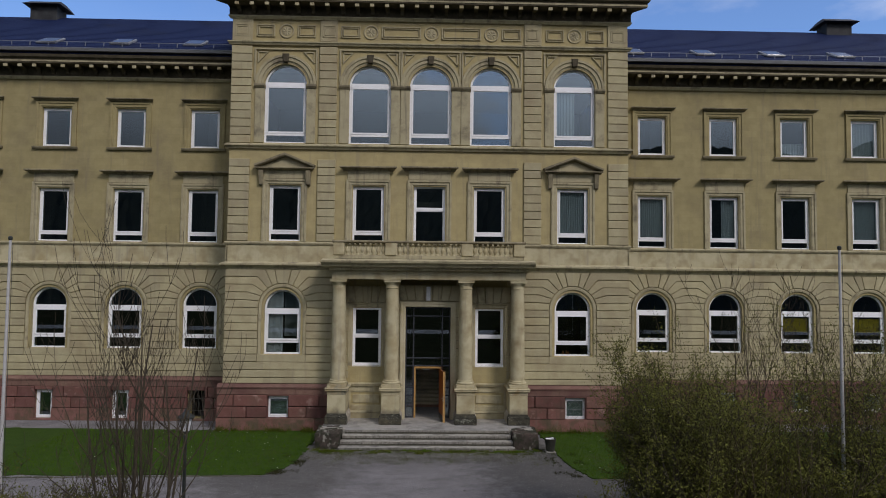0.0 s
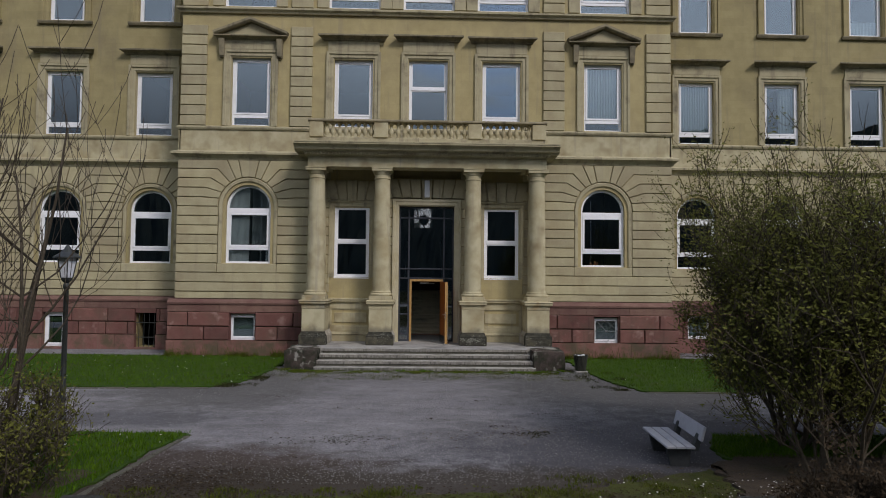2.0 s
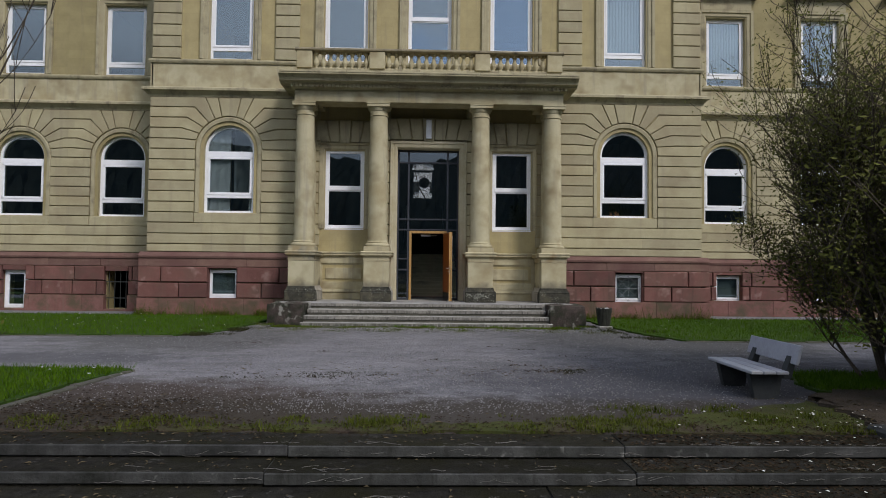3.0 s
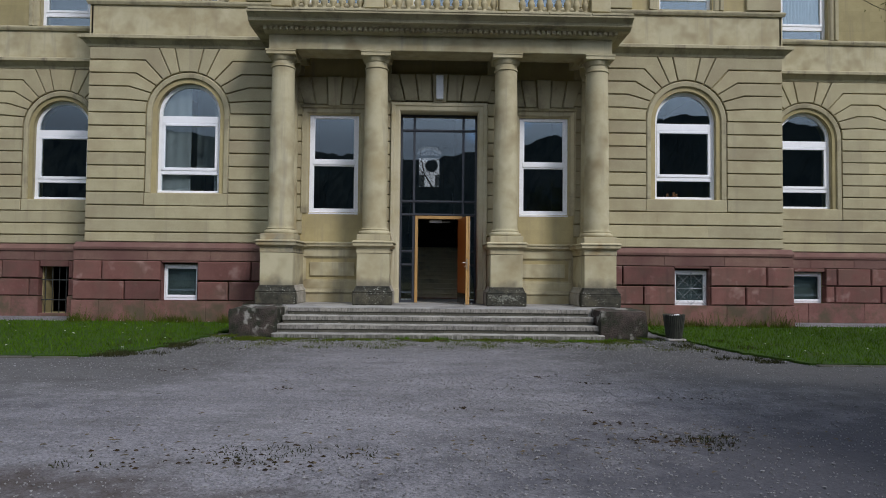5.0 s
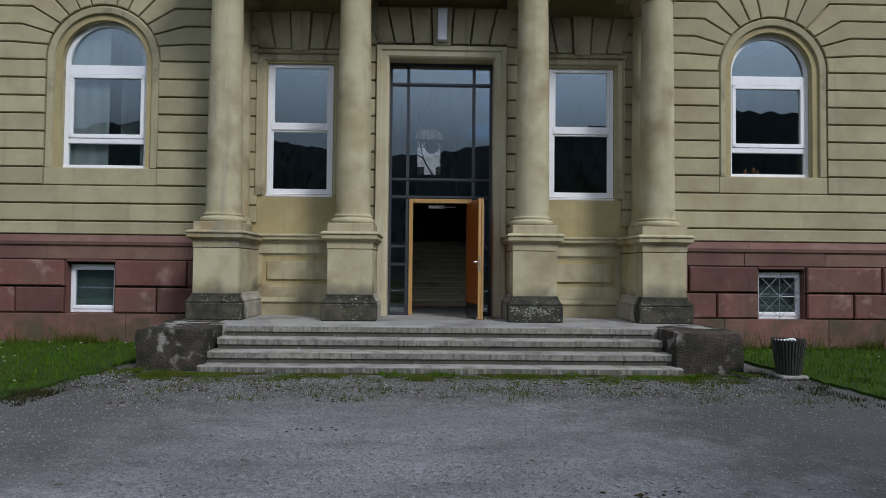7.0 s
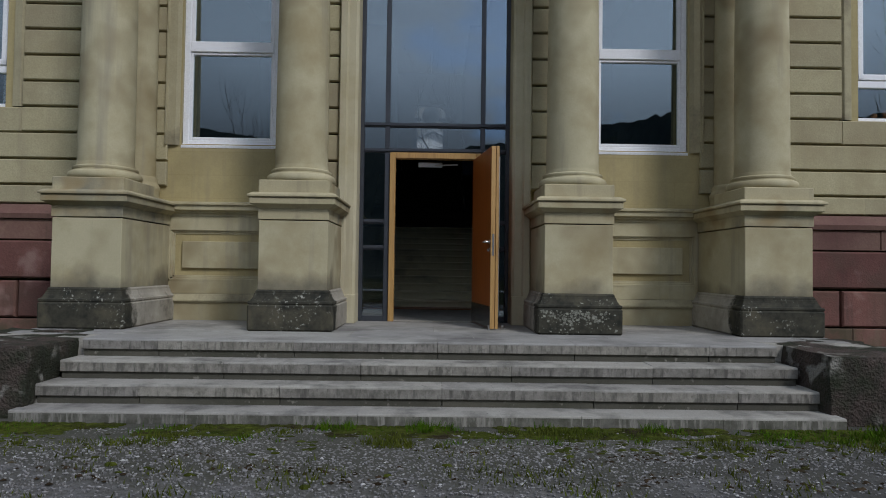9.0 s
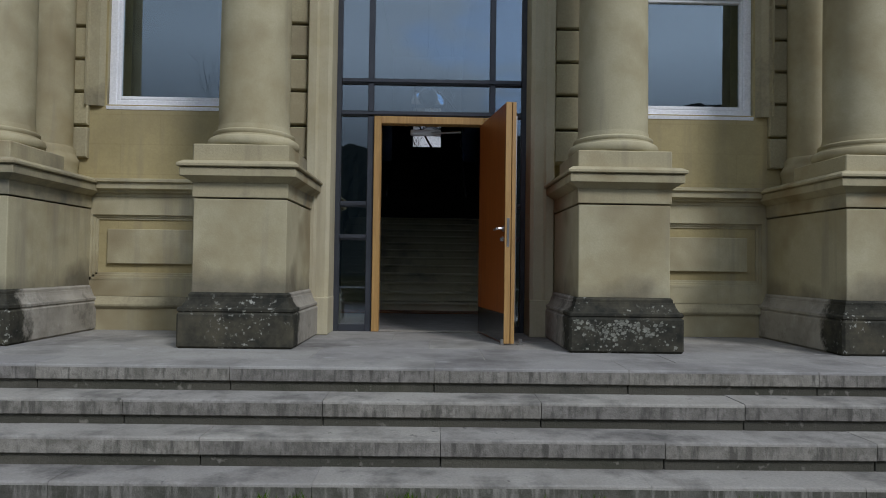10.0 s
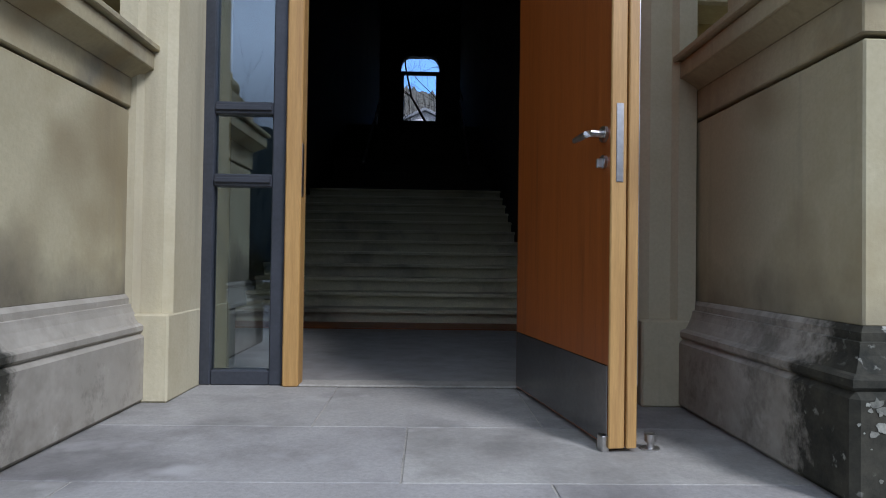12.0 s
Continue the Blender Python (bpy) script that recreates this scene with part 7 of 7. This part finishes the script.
def shrub(name, x, y, stems, height, lean, seed, label, depth=3, leaf=1, size=0.022, radius=0.025, bark=None, foot=0.5, leafmat=None, kids=(2, 4), up=0.12, curl=0.22, z=0.0, bias=(0, 0), category="shrub", spread=0.6):
    r = random.Random(seed)
    tips = []
    t = thing(name, label, category)
    for i in range(stems):
        a = 2 * math.pi * (i + r.random() * 0.7) / stems
        k = math.sqrt(r.random())
        p = Vector((foot * k * math.cos(a), foot * k * math.sin(a), -0.05))
        d = Vector((lean * k * math.cos(a) + bias[0], lean * k * math.sin(a) + bias[1], 1)).normalized()
        wood = Geo()
        grow(r, wood, tips, p, d, height * r.uniform(0.65, 1.0) * (1.0 - 0.25 * k), radius * r.uniform(0.6, 1.2), depth, curl, up, kids, 5, spread)
        part("stem" if stems > 1 else "trunk", wood, bark or BARK, t, fix=False)
    if leaf:
        part("foliage", leaves(r, tips, leaf, size), leafmat or LEAF, t, fix=False)
    t.matrix_basis = pose(x, y, z)
    return t


shrub("large_shrub", 6.2, -12.0, 12, 4.0, 0.85, 3, "large many-stemmed shrub with fresh small spring leaves beside the bench", 3, 5, 0.03, 0.045, foot=0.3, kids=(5, 7), curl=0.24, up=0.1, spread=0.55)
shrub("large_shrub", 8.2, -13.2, 22, 4.1, 0.8, 5, "large brown spring shrub budding behind the bench", 3, 4, 0.034, 0.04, foot=0.8, kids=(4, 6), curl=0.2, up=0.1)
shrub("large_shrub", 11.0, -13.3, 24, 4.4, 0.9, 6, "brown budding shrub along the edge of the court", 3, 4, 0.034, 0.03, foot=1.0, kids=(4, 5))
shrub("large_shrub", 5.75, -13.9, 15, 4.45, 0.5, 7, "tall leafy shrub arching over the head of the garden steps", 3, 5, 0.031, 0.03, foot=0.4, kids=(4, 6), up=0.12)
shrub("young_tree", 7.2, -14.4, 2, 5.6, 0.12, 8, "slim young tree rising out of the shrubs", 2, 0, radius=0.04, foot=0.15, bark=BARK_PALE, kids=(3, 5), up=0.3, curl=0.12, category="tree")
shrub("young_tree", 6.3, -14.7, 1, 5.2, 0.12, 18, "slim pale sapling rising out of the shrubs", 2, 0, radius=0.035, foot=0.15, bark=BARK_PALE, kids=(3, 5), up=0.3, curl=0.1, category="tree")
shrub("young_tree", 8.1, -14.9, 2, 4.8, 0.14, 19, "slim pale sapling rising out of the shrubs", 2, 0, radius=0.03, foot=0.3, bark=BARK_PALE, kids=(3, 5), up=0.3, curl=0.1, category="tree")
shrub("bare_tree", 10.9, -6.4, 6, 6.0, 0.45, 12, "bare young tree with thin upright branches on the lawn", 3, 0, radius=0.05, foot=0.25, kids=(3, 4), up=0.25, curl=0.14, category="tree")
shrub("bare_tree", 13.2, -7.4, 6, 5.4, 0.45, 13, "bare young tree with thin upright branches on the lawn", 3, 0, radius=0.05, foot=0.25, kids=(3, 4), up=0.25, curl=0.14, category="tree")
shrub("bare_tree", -6.2, -14.0, 9, 6.2, 0.32, 21, "bare slender sapling group beside the steps", 3, 0, radius=0.052, foot=0.45, kids=(3, 4), up=0.30, curl=0.12, category="tree")
shrub("low_shrub", 5.0, -15.8, 26, 1.15, 1.0, 26, "low dark shrub leaning over the garden steps", 3, 3, 0.028, 0.016, foot=0.5, kids=(3, 4), leafmat=LEAF_DARK, z=-0.3)
shrub("low_shrub", -5.7, -14.9, 36, 1.7, 0.9, 22, "low tangled brown shrub with first leaves beside the steps", 3, 1, 0.026, 0.018, foot=0.8, kids=(3, 5))
shrub("low_shrub", -7.6, -14.8, 36, 2.1, 1.0, 23, "low tangled brown shrub with first leaves beside the steps", 3, 1, 0.026, 0.018, foot=1.0, kids=(3, 5))
shrub("low_shrub", -9.6, -15.0, 30, 2.1, 1.0, 24, "low tangled brown shrub with first leaves beside the steps", 3, 1, 0.026, 0.018, foot=1.0, kids=(3, 5))
shrub("rear_tree", 1.2, 22.0, 2, 11.0, 0.3, 31, "bare old tree standing behind the school", 4, 0, radius=0.2, foot=0.3, kids=(3, 4), up=0.08, curl=0.28, category="tree")

# grass
def inside(p, poly):
    x, y = p
    c = False
    for (x0, y0), (x1, y1) in zip(poly, poly[1:] + poly[:1]):
        if (y0 > y) != (y1 > y) and x < (x1 - x0) * (y - y0) / (y1 - y0) + x0:
            c = not c
    return c


def dip(x, y):
    """Height of the court where it sinks towards the steps."""
    return min(0.0, ground_z(x, y)) if y > -5.0 else 0.0


def blades(name, regions, count, h, mat, label, seed, z=0.03, patchy=0.0):
    r = random.Random(seed)
    g = Geo()
    for poly, box, share in regions:
        k = 0
        while k < int(count * share):
            x, y = r.uniform(box[0], box[1]), r.uniform(box[2], box[3])
            k += 1
            if poly and not inside((x, y), poly):
                continue
            clump = noise.noise((x * 1.7, y * 1.7, seed)) + 0.5 * noise.noise((x * 6, y * 6, seed))
            if patchy and clump < patchy * r.random():
                continue
            a, hh, w = r.uniform(0, 6.28), h * r.uniform(0.5, 1.3) * (1 + (1.0 * max(0, clump) if patchy else 0)), 0.006
            dx, dy = math.cos(a), math.sin(a)
            lx, ly = r.uniform(-0.6, 0.6) * hh, r.uniform(-0.6, 0.6) * hh
            zz = z + dip(x, y)
            g.add([(x - dx * w, y - dy * w, zz), (x + dx * w, y + dy * w, zz), (x + lx, y + ly, zz + hh)], [(0, 1, 2)])
    return tagged(part(name, g, mat, fix=False), label, "grass", kind="stuff")


blades("grass", [(LAWNS["lawn_1"], (-15, -4.5, -7, 1.5), 0.3), (LAWNS["lawn_2"], (4.6, 15, -7.1, 1.5), 0.3), (LAWNS["lawn_3"], (-9, -4.1, -14.8, -11.1), 0.2), (LAWNS["lawn_4"], (4.0, 9, -12.8, -11.2), 0.15)], 90000, 0.075, BLADE, "short green spring grass on the lawns", 41)
blades("verge_grass", [(None, (-1.5, 4.2, -14.8, -14.1), 0.6), (None, (-4.2, -1.0, -14.8, -14.2), 0.15), (None, (-4.4, 4.4, -3.7, -3.1), 0.9), (None, (-4.6, 4.8, -5.2, -3.5), 0.4), (None, (3.3, 4.6, -3.5, -2.8), 0.08), (None, (-4.6, -3.3, -3.3, -2.75), 0.08)], 22000, 0.032, BLADE_DRY, "thin mossy grass and weeds along the stones", 42, 0.0, 0.6)
blades("step_weeds", [(None, (-4.4, 4.5, -3.58, -3.1), 0.8), (None, (-4.6, -3.2, -3.4, -2.7), 0.1), (None, (3.2, 4.6, -3.5, -2.7), 0.1)], 16000, 0.03, BLADE, "low green weeds and moss along the foot of the steps", 45, 0.0, 0.8)
blades("step_tufts", [(None, (-0.2, 1.0, -3.25, -3.02), 0.35), (None, (1.2, 2.1, -3.2, -3.02), 0.25), (None, (-1.6, -0.6, -3.2, -3.02), 0.15), (None, (2.6, 3.6, -3.3, -3.02), 0.2)], 2600, 0.05, BLADE, "taller green tufts against the lowest step", 48, 0.0, 0.5)
blades("verge_tufts", [(None, (1.6, 4.5, -14.75, -13.6), 0.6), (None, (-1.0, 1.8, -14.75, -14.35), 0.25), (None, (-4.2, -1.0, -14.75, -14.4), 0.15)], 14000, 0.045, BLADE_DRY, "rough olive grass above the garden steps", 49, 0.0, 0.7)
blades("court_weeds", [(None, (-2.8, -0.6, -11.9, -11.3), 0.6), (None, (1.4, 2.3, -11.4, -10.95), 0.4)], 3200, 0.015, BLADE_DARK, "low dark weeds creeping in the gravel", 44, 0.0, 0.9)
blades("wall_weeds", [(None, (-9, -4.4, -0.55, -0.2), 0.5), (None, (4.4, 9, -0.55, -0.2), 0.5)], 9000, 0.17, BLADE_DRY, "taller weeds along the foot of the wall", 43, 0.02, 0.3)
blades("edge_weeds", [(None, (-5.6, -4.3, -6.4, -3.0), 0.5), (None, (4.3, 5.6, -6.6, -3.0), 0.5)], 26000, 0.045, BLADE_DARK, "dark ragged weeds along the edge of the lawn", 46, 0.0, 0.5)
blades("tall_weeds", [(None, (-9, -4.5, -0.7, -0.25), 0.5), (None, (4.6, 9, -0.7, -0.25), 0.5)], 900, 0.34, BLADE_DRY, "thin dry stalks along the foot of the wall", 47, 0.02, 0.2)
r = random.Random(50)
g = Geo()
for i in range(100):
    x, y = (r.uniform(-12, -4.8), r.uniform(-6.4, -0.6)) if i % 5 < 3 else (r.uniform(5.2, 13), r.uniform(-6.6, -0.6)) if i % 5 == 3 else (r.uniform(-8, -4.3), r.uniform(-14, -11.4))
    g.add([(x + 0.017 * math.cos(k * 1.047), y + 0.017 * math.sin(k * 1.047), 0.10 + 0.004 * (k % 2)) for k in range(6)], [tuple(range(6))])
tagged(part("daisies", g, FLOWER, fix=False), "scattered small white daisies in the lawn", "flowers", kind="stuff")
# loose stones and dead leaves on the court
g = Geo()
for i in range(46000):
    t = r.random()
    y = -14 + 10.8 * t if r.random() < 0.6 else r.gauss(-4.6, 1.3) if i % 2 else -3.1 - abs(r.gauss(0, 0.7))
    x = r.gauss(0, 3.0)
    if not (-14.2 < y < -3.15) or abs(x) > 8:
        continue
    s = r.uniform(0.004, 0.011) * (1.7 if r.random() < 0.04 else 1)
    q = [(x + s * math.cos(a + r.uniform(-0.3, 0.3)), y + s * math.sin(a) * r.uniform(0.6, 1), dip(x, y) + 0.004 + 0.3 * s) for a in (0, 1.57, 3.14, 4.71)]
    g.add(q + [(x, y, dip(x, y) + 0.003 + s * 0.7), (x, y, dip(x, y) - 0.01)], [(0, 1, 4), (1, 2, 4), (2, 3, 4), (3, 0, 4), (1, 0, 5), (2, 1, 5), (3, 2, 5), (0, 3, 5)])
tagged(part("gravel_stones", g, PEBBLE, fix=False), "loose small grey stones on the court", "gravel", kind="stuff")
g = Geo()
for i in range(420):
    c = r.choice(((-1.6, -11.2, 1.3, 0.35), (0.2, -11.5, 1.0, 0.3), (2.0, -11.0, 0.5, 0.2), (0.0, -14.4, 3.0, 0.25), (-3.3, -13.6, 0.7, 0.5), (5.0, -14.2, 0.8, 0.4), (0, -8, 3, 2)))
    x, y = r.gauss(c[0], c[2]), r.gauss(c[1], c[3])
    a, s = r.uniform(0, 6.28), r.uniform(0.015, 0.04)
    if y < -14.75:
        continue
    z = 0.022 + r.uniform(0, 0.02)
    g.add([(x + s * math.cos(a), y + s * math.sin(a), z), (x - s * 0.4 * math.sin(a), y + s * 0.4 * math.cos(a), z + 0.008), (x - s * math.cos(a), y - s * math.sin(a), z), (x + s * 0.4 * math.sin(a), y - s * 0.4 * math.cos(a), z + 0.006)], [(0, 1, 2, 3)])
for i in range(900):
    x, y = (r.gauss(5.0, 0.9), r.uniform(-14.8, -13.4)) if i % 3 == 0 else (r.gauss(2.8, 1.6), r.uniform(-16.6, -14.85)) if i % 3 == 1 else (r.gauss(-2.2, 1.4), r.uniform(-16.6, -14.85))
    if abs(x) > 3.9 and y < -14.8:
        continue
    z = 0.055 if y > -14.8 else 0.004 - 0.112 * int((-14.80 - y) / 0.36)
    a, s = r.uniform(0, 6.28), r.uniform(0.012, 0.032)
    g.add([(x + s * math.cos(a), y + s * math.sin(a), z + 0.004), (x - s * 0.4 * math.sin(a), y + s * 0.4 * math.cos(a), z + 0.012), (x - s * math.cos(a), y - s * math.sin(a), z + 0.004), (x + s * 0.4 * math.sin(a), y - s * 0.4 * math.cos(a), z + 0.01)], [(0, 1, 2, 3)])
d = Geo()
for i in range(9000):
    x, y = (r.uniform(1.6, 4.0) ** 1.0, r.uniform(-16.8, -14.82)) if i % 2 else (r.uniform(-4.2, 4.2), r.gauss(-14.55, 0.25)) if i % 4 else (r.gauss(-3.3, 0.7), r.gauss(-13.9, 0.45))
    if y < -14.78 and abs(x) > 3.95:
        continue
    z = 0.016 if y > -14.8 else 0.002 - 0.112 * int((-14.80 - y) / 0.36)
    a, s = r.uniform(0, 6.28), r.uniform(0.008, 0.026)
    k = r.uniform(0.003, 0.014)
    d.add([(x + s * math.cos(a), y + s * math.sin(a), z + 0.002), (x - s * 0.5 * math.sin(a), y + s * 0.5 * math.cos(a), z + k), (x - s * math.cos(a), y - s * math.sin(a), z + 0.004), (x + s * 0.5 * math.sin(a), y - s * 0.5 * math.cos(a), z + 0.6 * k)], [(0, 1, 2, 3)])
# thin roots and twigs clinging to the garden steps
w = Geo()
for i in range(110):
    k = r.choice((0, 0, 1, 1, 2, 3))
    x, y, z = r.uniform(-2.6, 3.8), -15.185 - 0.36 * k, -0.012 - 0.112 * k
    a = r.uniform(-0.5, 0.5)
    pts, n = [], r.randint(4, 8)
    front, off = r.random() < 0.55, r.uniform(0.03, 0.14)
    for j in range(n):
        pts.append((x, y + (0.0 if front else off), z - 0.015 - off * 0.4 if front else z + 0.016))
        off = min(0.16, max(0.0, off + r.uniform(-0.035, 0.035)))
        x += 0.04 * r.uniform(0.4, 1.3)
        if abs(x) > 3.9:
            break
    if len(pts) > 2:
        w.tube(pts, [r.uniform(0.001, 0.0026)] * len(pts), 4)
tagged(part("twigs", w, TWIG, fix=False), "thin pale roots and twigs on the garden steps", "twigs", kind="stuff")
tagged(part("leaf_litter", d, LEAF_DARK, fix=False), "dark rotten leaf litter on the garden steps", "leaves", kind="stuff")
h = Geo()
for i in range(220):
    x, y = r.gauss(4.6, 0.9), r.uniform(-16.2, -13.9)
    if x > 4.0 and y < -14.8 or x > 6.5:
        continue
    z = 0.06 if y > -14.8 else 0.006 - 0.112 * int((-14.80 - y) / 0.36)
    s = r.uniform(0.008, 0.016)
    h.add([(x + s * math.cos(k * 1.25), y + s * math.sin(k * 1.25), z + 0.004 * (k % 2)) for k in range(5)], [tuple(range(5))])
tagged(part("fallen_petals", h, FLOWER, fix=False), "fallen white petals at the head of the steps", "petals", kind="stuff")
tagged(part("dead_leaves", g, LEAF_DRY, fix=False), "dead brown leaves scattered on the court", "leaves", kind="stuff")

# dirt and moss crumbs in the gravel
c = Geo()
spots = [(r.uniform(-2.8, -0.6), r.uniform(-11.85, -11.35)) for i in range(9)] + [(r.uniform(1.5, 2.2), r.uniform(-11.35, -11.0)) for i in range(5)] + [(r.gauss(0, 2.2), r.uniform(-10.5, -4.5)) for i in range(14)] + [(r.uniform(-4.2, 4.2), r.uniform(-4.5, -3.4)) for i in range(40)]
for cx, cy in spots:
    for i in range(r.randint(5, 16)):
        x, y, s = cx + r.gauss(0, 0.16), cy + r.gauss(0, 0.06), r.uniform(0.008, 0.03)
        n = 6
        ring = [(x + s * r.uniform(0.6, 1.2) * math.cos(6.283 * k / n), y + s * r.uniform(0.5, 1.0) * math.sin(6.283 * k / n), dip(x, y) + 0.002) for k in range(n)]
        c.add(ring + [(x, y, dip(x, y) + 0.004 + 0.35 * s)], [(k, (k + 1) % n, n) for k in range(n)])
tagged(part("dirt_crumbs", c, LEAF_DARK, fix=False), "dark crumbs of dirt and moss lying in the gravel", "dirt", kind="stuff")
# pale stones and moss cushions before the steps
g, c = Geo(), Geo()
for i in range(1700):
    y = -3.25 - abs(r.gauss(0, 0.9))
    x = r.uniform(-4.4, 4.4)
    if y < -6.5:
        continue
    s, z = r.uniform(0.004, 0.012) * (1.6 if r.random() < 0.06 else 1), dip(x, y)
    q = [(x + s * math.cos(a) * r.uniform(0.7, 1.1), y + s * math.sin(a) * r.uniform(0.6, 1), z + 0.35 * s) for a in (0, 1.05, 2.09, 3.14, 4.19, 5.24)]
    g.add(q + [(x, y, z + s * 0.85), (x, y, z - 0.01)], [(k, (k + 1) % 6, 6) for k in range(6)] + [((k + 1) % 6, k, 7) for k in range(6)])
tagged(part("pale_stones", g, PEBBLE_PALE, fix=False, smooth=60), "small whitish stones lying in the gravel before the steps", "gravel", kind="stuff")
for i in range(7000):
    x = r.uniform(-4.3, 4.4)
    y = -3.02 - (r.uniform(0, 0.36) if i % 3 else abs(r.gauss(0, 0.5)))
    if noise.noise((x * 1.1, y * 2.0, 5.0)) + 0.5 * noise.noise((x * 5, y * 5, 5.0)) < (0.15 if y < -3.38 else -0.3):
        continue
    s, z = r.uniform(0.014, 0.045), dip(x, y) + 0.004
    n = 7
    lobes = [r.uniform(0.65, 1.25) for k in range(n)]
    c.add([(x + s * q * b * math.cos(6.283 * k / n), y + s * q * b * 0.7 * math.sin(6.283 * k / n), z + h * s) for q, h in ((1.0, -0.1), (0.75, 0.2)) for k, b in enumerate(lobes)] + [(x, y, z + 0.3 * s)],
          [(k, (k + 1) % n, n + (k + 1) % n, n + k) for k in range(n)] + [(n + k, n + (k + 1) % n, 2 * n) for k in range(n)])
tagged(part("moss_cushions", c, MOSS_DARK, fix=False, smooth=60), "low dark green moss cushions along the foot of the steps", "moss", kind="stuff")
# pale lichen on the pedestal right of the door
h = Geo()
nests = [(r.gauss(1.5, 0.16), FLOOR + r.uniform(0.13, 0.25), r.uniform(0.02, 0.06)) for i in range(16)]
for i in range(420):
    nest = r.choice(nests)
    x, z = (r.gauss(nest[0], nest[2] * 1.5), r.gauss(nest[1], nest[2])) if i % 5 else (r.uniform(1.15, 1.98), FLOOR + r.uniform(0.02, 0.26))
    if not (1.13 < x < 2.0 and FLOOR + 0.02 < z < FLOOR + 0.265):
        continue
    s = 0.0025 + 0.018 * r.random() ** 2.4
    lobe = [s * r.uniform(0.55, 1.2) for k in range(11)]
    h.add([(x + b * math.cos(0.571 * k), COL_Y - 0.4668 - 0.0004 * r.random(), z + b * math.sin(0.571 * k) * 0.85) for k, b in enumerate(lobe)], [tuple(range(11))])
tagged(part("lichen", h, LICHEN_SPOT, fix=False), "ragged pale lichen patches on the dark pedestal base", "lichen", kind="stuff")

# wooded hills round the valley
def hill(name, angle0, angle1, dist, rise, seed, label, mat=None):
    g = Geo()
    n, m = 420, 14
    rr = random.Random(seed)
    for j in range(m + 1):
        for i in range(n + 1):
            a = radians(angle0 + (angle1 - angle0) * i / n)
            t = j / m
            d = dist * (1 + 0.7 * t)
            side = min(1.0, max(0.0, (math.degrees(a) - 8) / 14)) if seed == 3 else 0.0
            big = (0.78 + 0.3 * noise.noise((i * 0.025 + seed, 0.3 * t, seed))) * (1 + 0.25 * side)
            z = rise * big * (t ** 0.8) + (rise * 0.022 * noise.noise((i * 0.55, j * 1.9, seed)) + rise * 0.015 * abs(noise.noise((i * 1.9, j * 3.1, seed))) + rise * 0.016 * rr.random() if j else 0)
            g.v.append((d * math.sin(a), -d * math.cos(a), z - 2))
    g.f = [(j * (n + 1) + i, j * (n + 1) + i + 1, (j + 1) * (n + 1) + i + 1, (j + 1) * (n + 1) + i) for j in range(m) for i in range(n)]
    return tagged(part(name, g, mat or FOREST), label, "hill", kind="structure")


hill("backdrop", -95, 95, 170, 72, 3, "dark wooded hillside across the valley")
hill("backdrop_rear", 150, 210, 120, 71, 7, "brown wooded slope behind the school", BARE_WOOD)
hill("backdrop_pasture", 158, 202, 85, 37, 8, "pale winter pasture below the wooded slope behind the school", PASTURE)

# white house added behind the school to brighten the view through the rear window
house = thing("rear_house", "white house with a grey roof, added to brighten the rear window", "house", kind="structure")
part("wall", Geo().box(-5.0, 4.4, 60.0, 69.0, -0.1, 13.4).add([(-5.0, 60.0, 13.4), (4.4, 60.0, 13.4), (-0.3, 60.0, 15.6), (-5.0, 69.0, 13.4), (4.4, 69.0, 13.4), (-0.3, 69.0, 15.6)], [(0, 1, 2), (4, 3, 5), (0, 2, 5, 3), (2, 1, 4, 5)]), CLOTH, house)
for s in (-1, 1):
    roof = [(-0.3, 15.65), (-0.3, 15.9), (-0.3 + s * 5.3, 13.45), (-0.3 + s * 5.3, 13.2)]
    part("roof", Geo().prism(roof if s < 0 else roof[::-1], 59.4, 69.6), ZINC, house)
for z in (5.4, 8.4, 11.4):
    for x in (-3.4, -1.25, 0.85, 3.0):
        w = part("window", Geo().soft_box(x - 0.42, x + 0.42, 59.95, 60.02, z, z + 1.3, 0.01), LAMP_METAL, house)
        part("sill", Geo().soft_box(x - 0.5, x + 0.5, 59.85, 60.0, z - 0.1, z - 0.02, 0.01), ZINC, w)

# ---- stones of the walls ----
arch_bay(wall_centre, -CX, -3.92, -6.32, 0.0)
arch_bay(wall_centre, 3.92, CX, 6.32, 0.0)
for s, w in ((-1, wall_west), (1, wall_east)):
    for k, b in enumerate(BAYS):
        x0, x1 = (CX if k == 0 else b - 1.715), b + 1.715
        arch_bay(w, *sorted((s * x0, s * x1)), s * b, WY)
plinth(wall_centre, -PLW, -4.0, -0.14, [(-6.84, -5.95, 0.55, 1.48)], 61, ((-8.33, -7.21, -5.71, -4.8), (-7.73, -5.18), (-8.29, -4.63), (-7.19, -5.65)))
plinth(wall_centre, 4.0, PLW, -0.14, [(5.96, 6.86, 0.53, 1.47)], 62, ((5.3, 7.26, 8.39), (5.17, 7.76), (4.64, 8.3), (5.7, 7.23)))
plinth(wall_west, -WX, -PLW, WY - 0.14, [cellar(-b)[:4] for b in BAYS], 63)
plinth(wall_east, PLW, WX, WY - 0.14, [cellar(b)[:4] for b in BAYS], 64)
for s in (-1, 1):
    g = Geo().box(*sorted((s * CX, s * PLW)), 0.07, WY, -0.2, 1.9)
    part("plinth_block", g, RED, wall_centre)
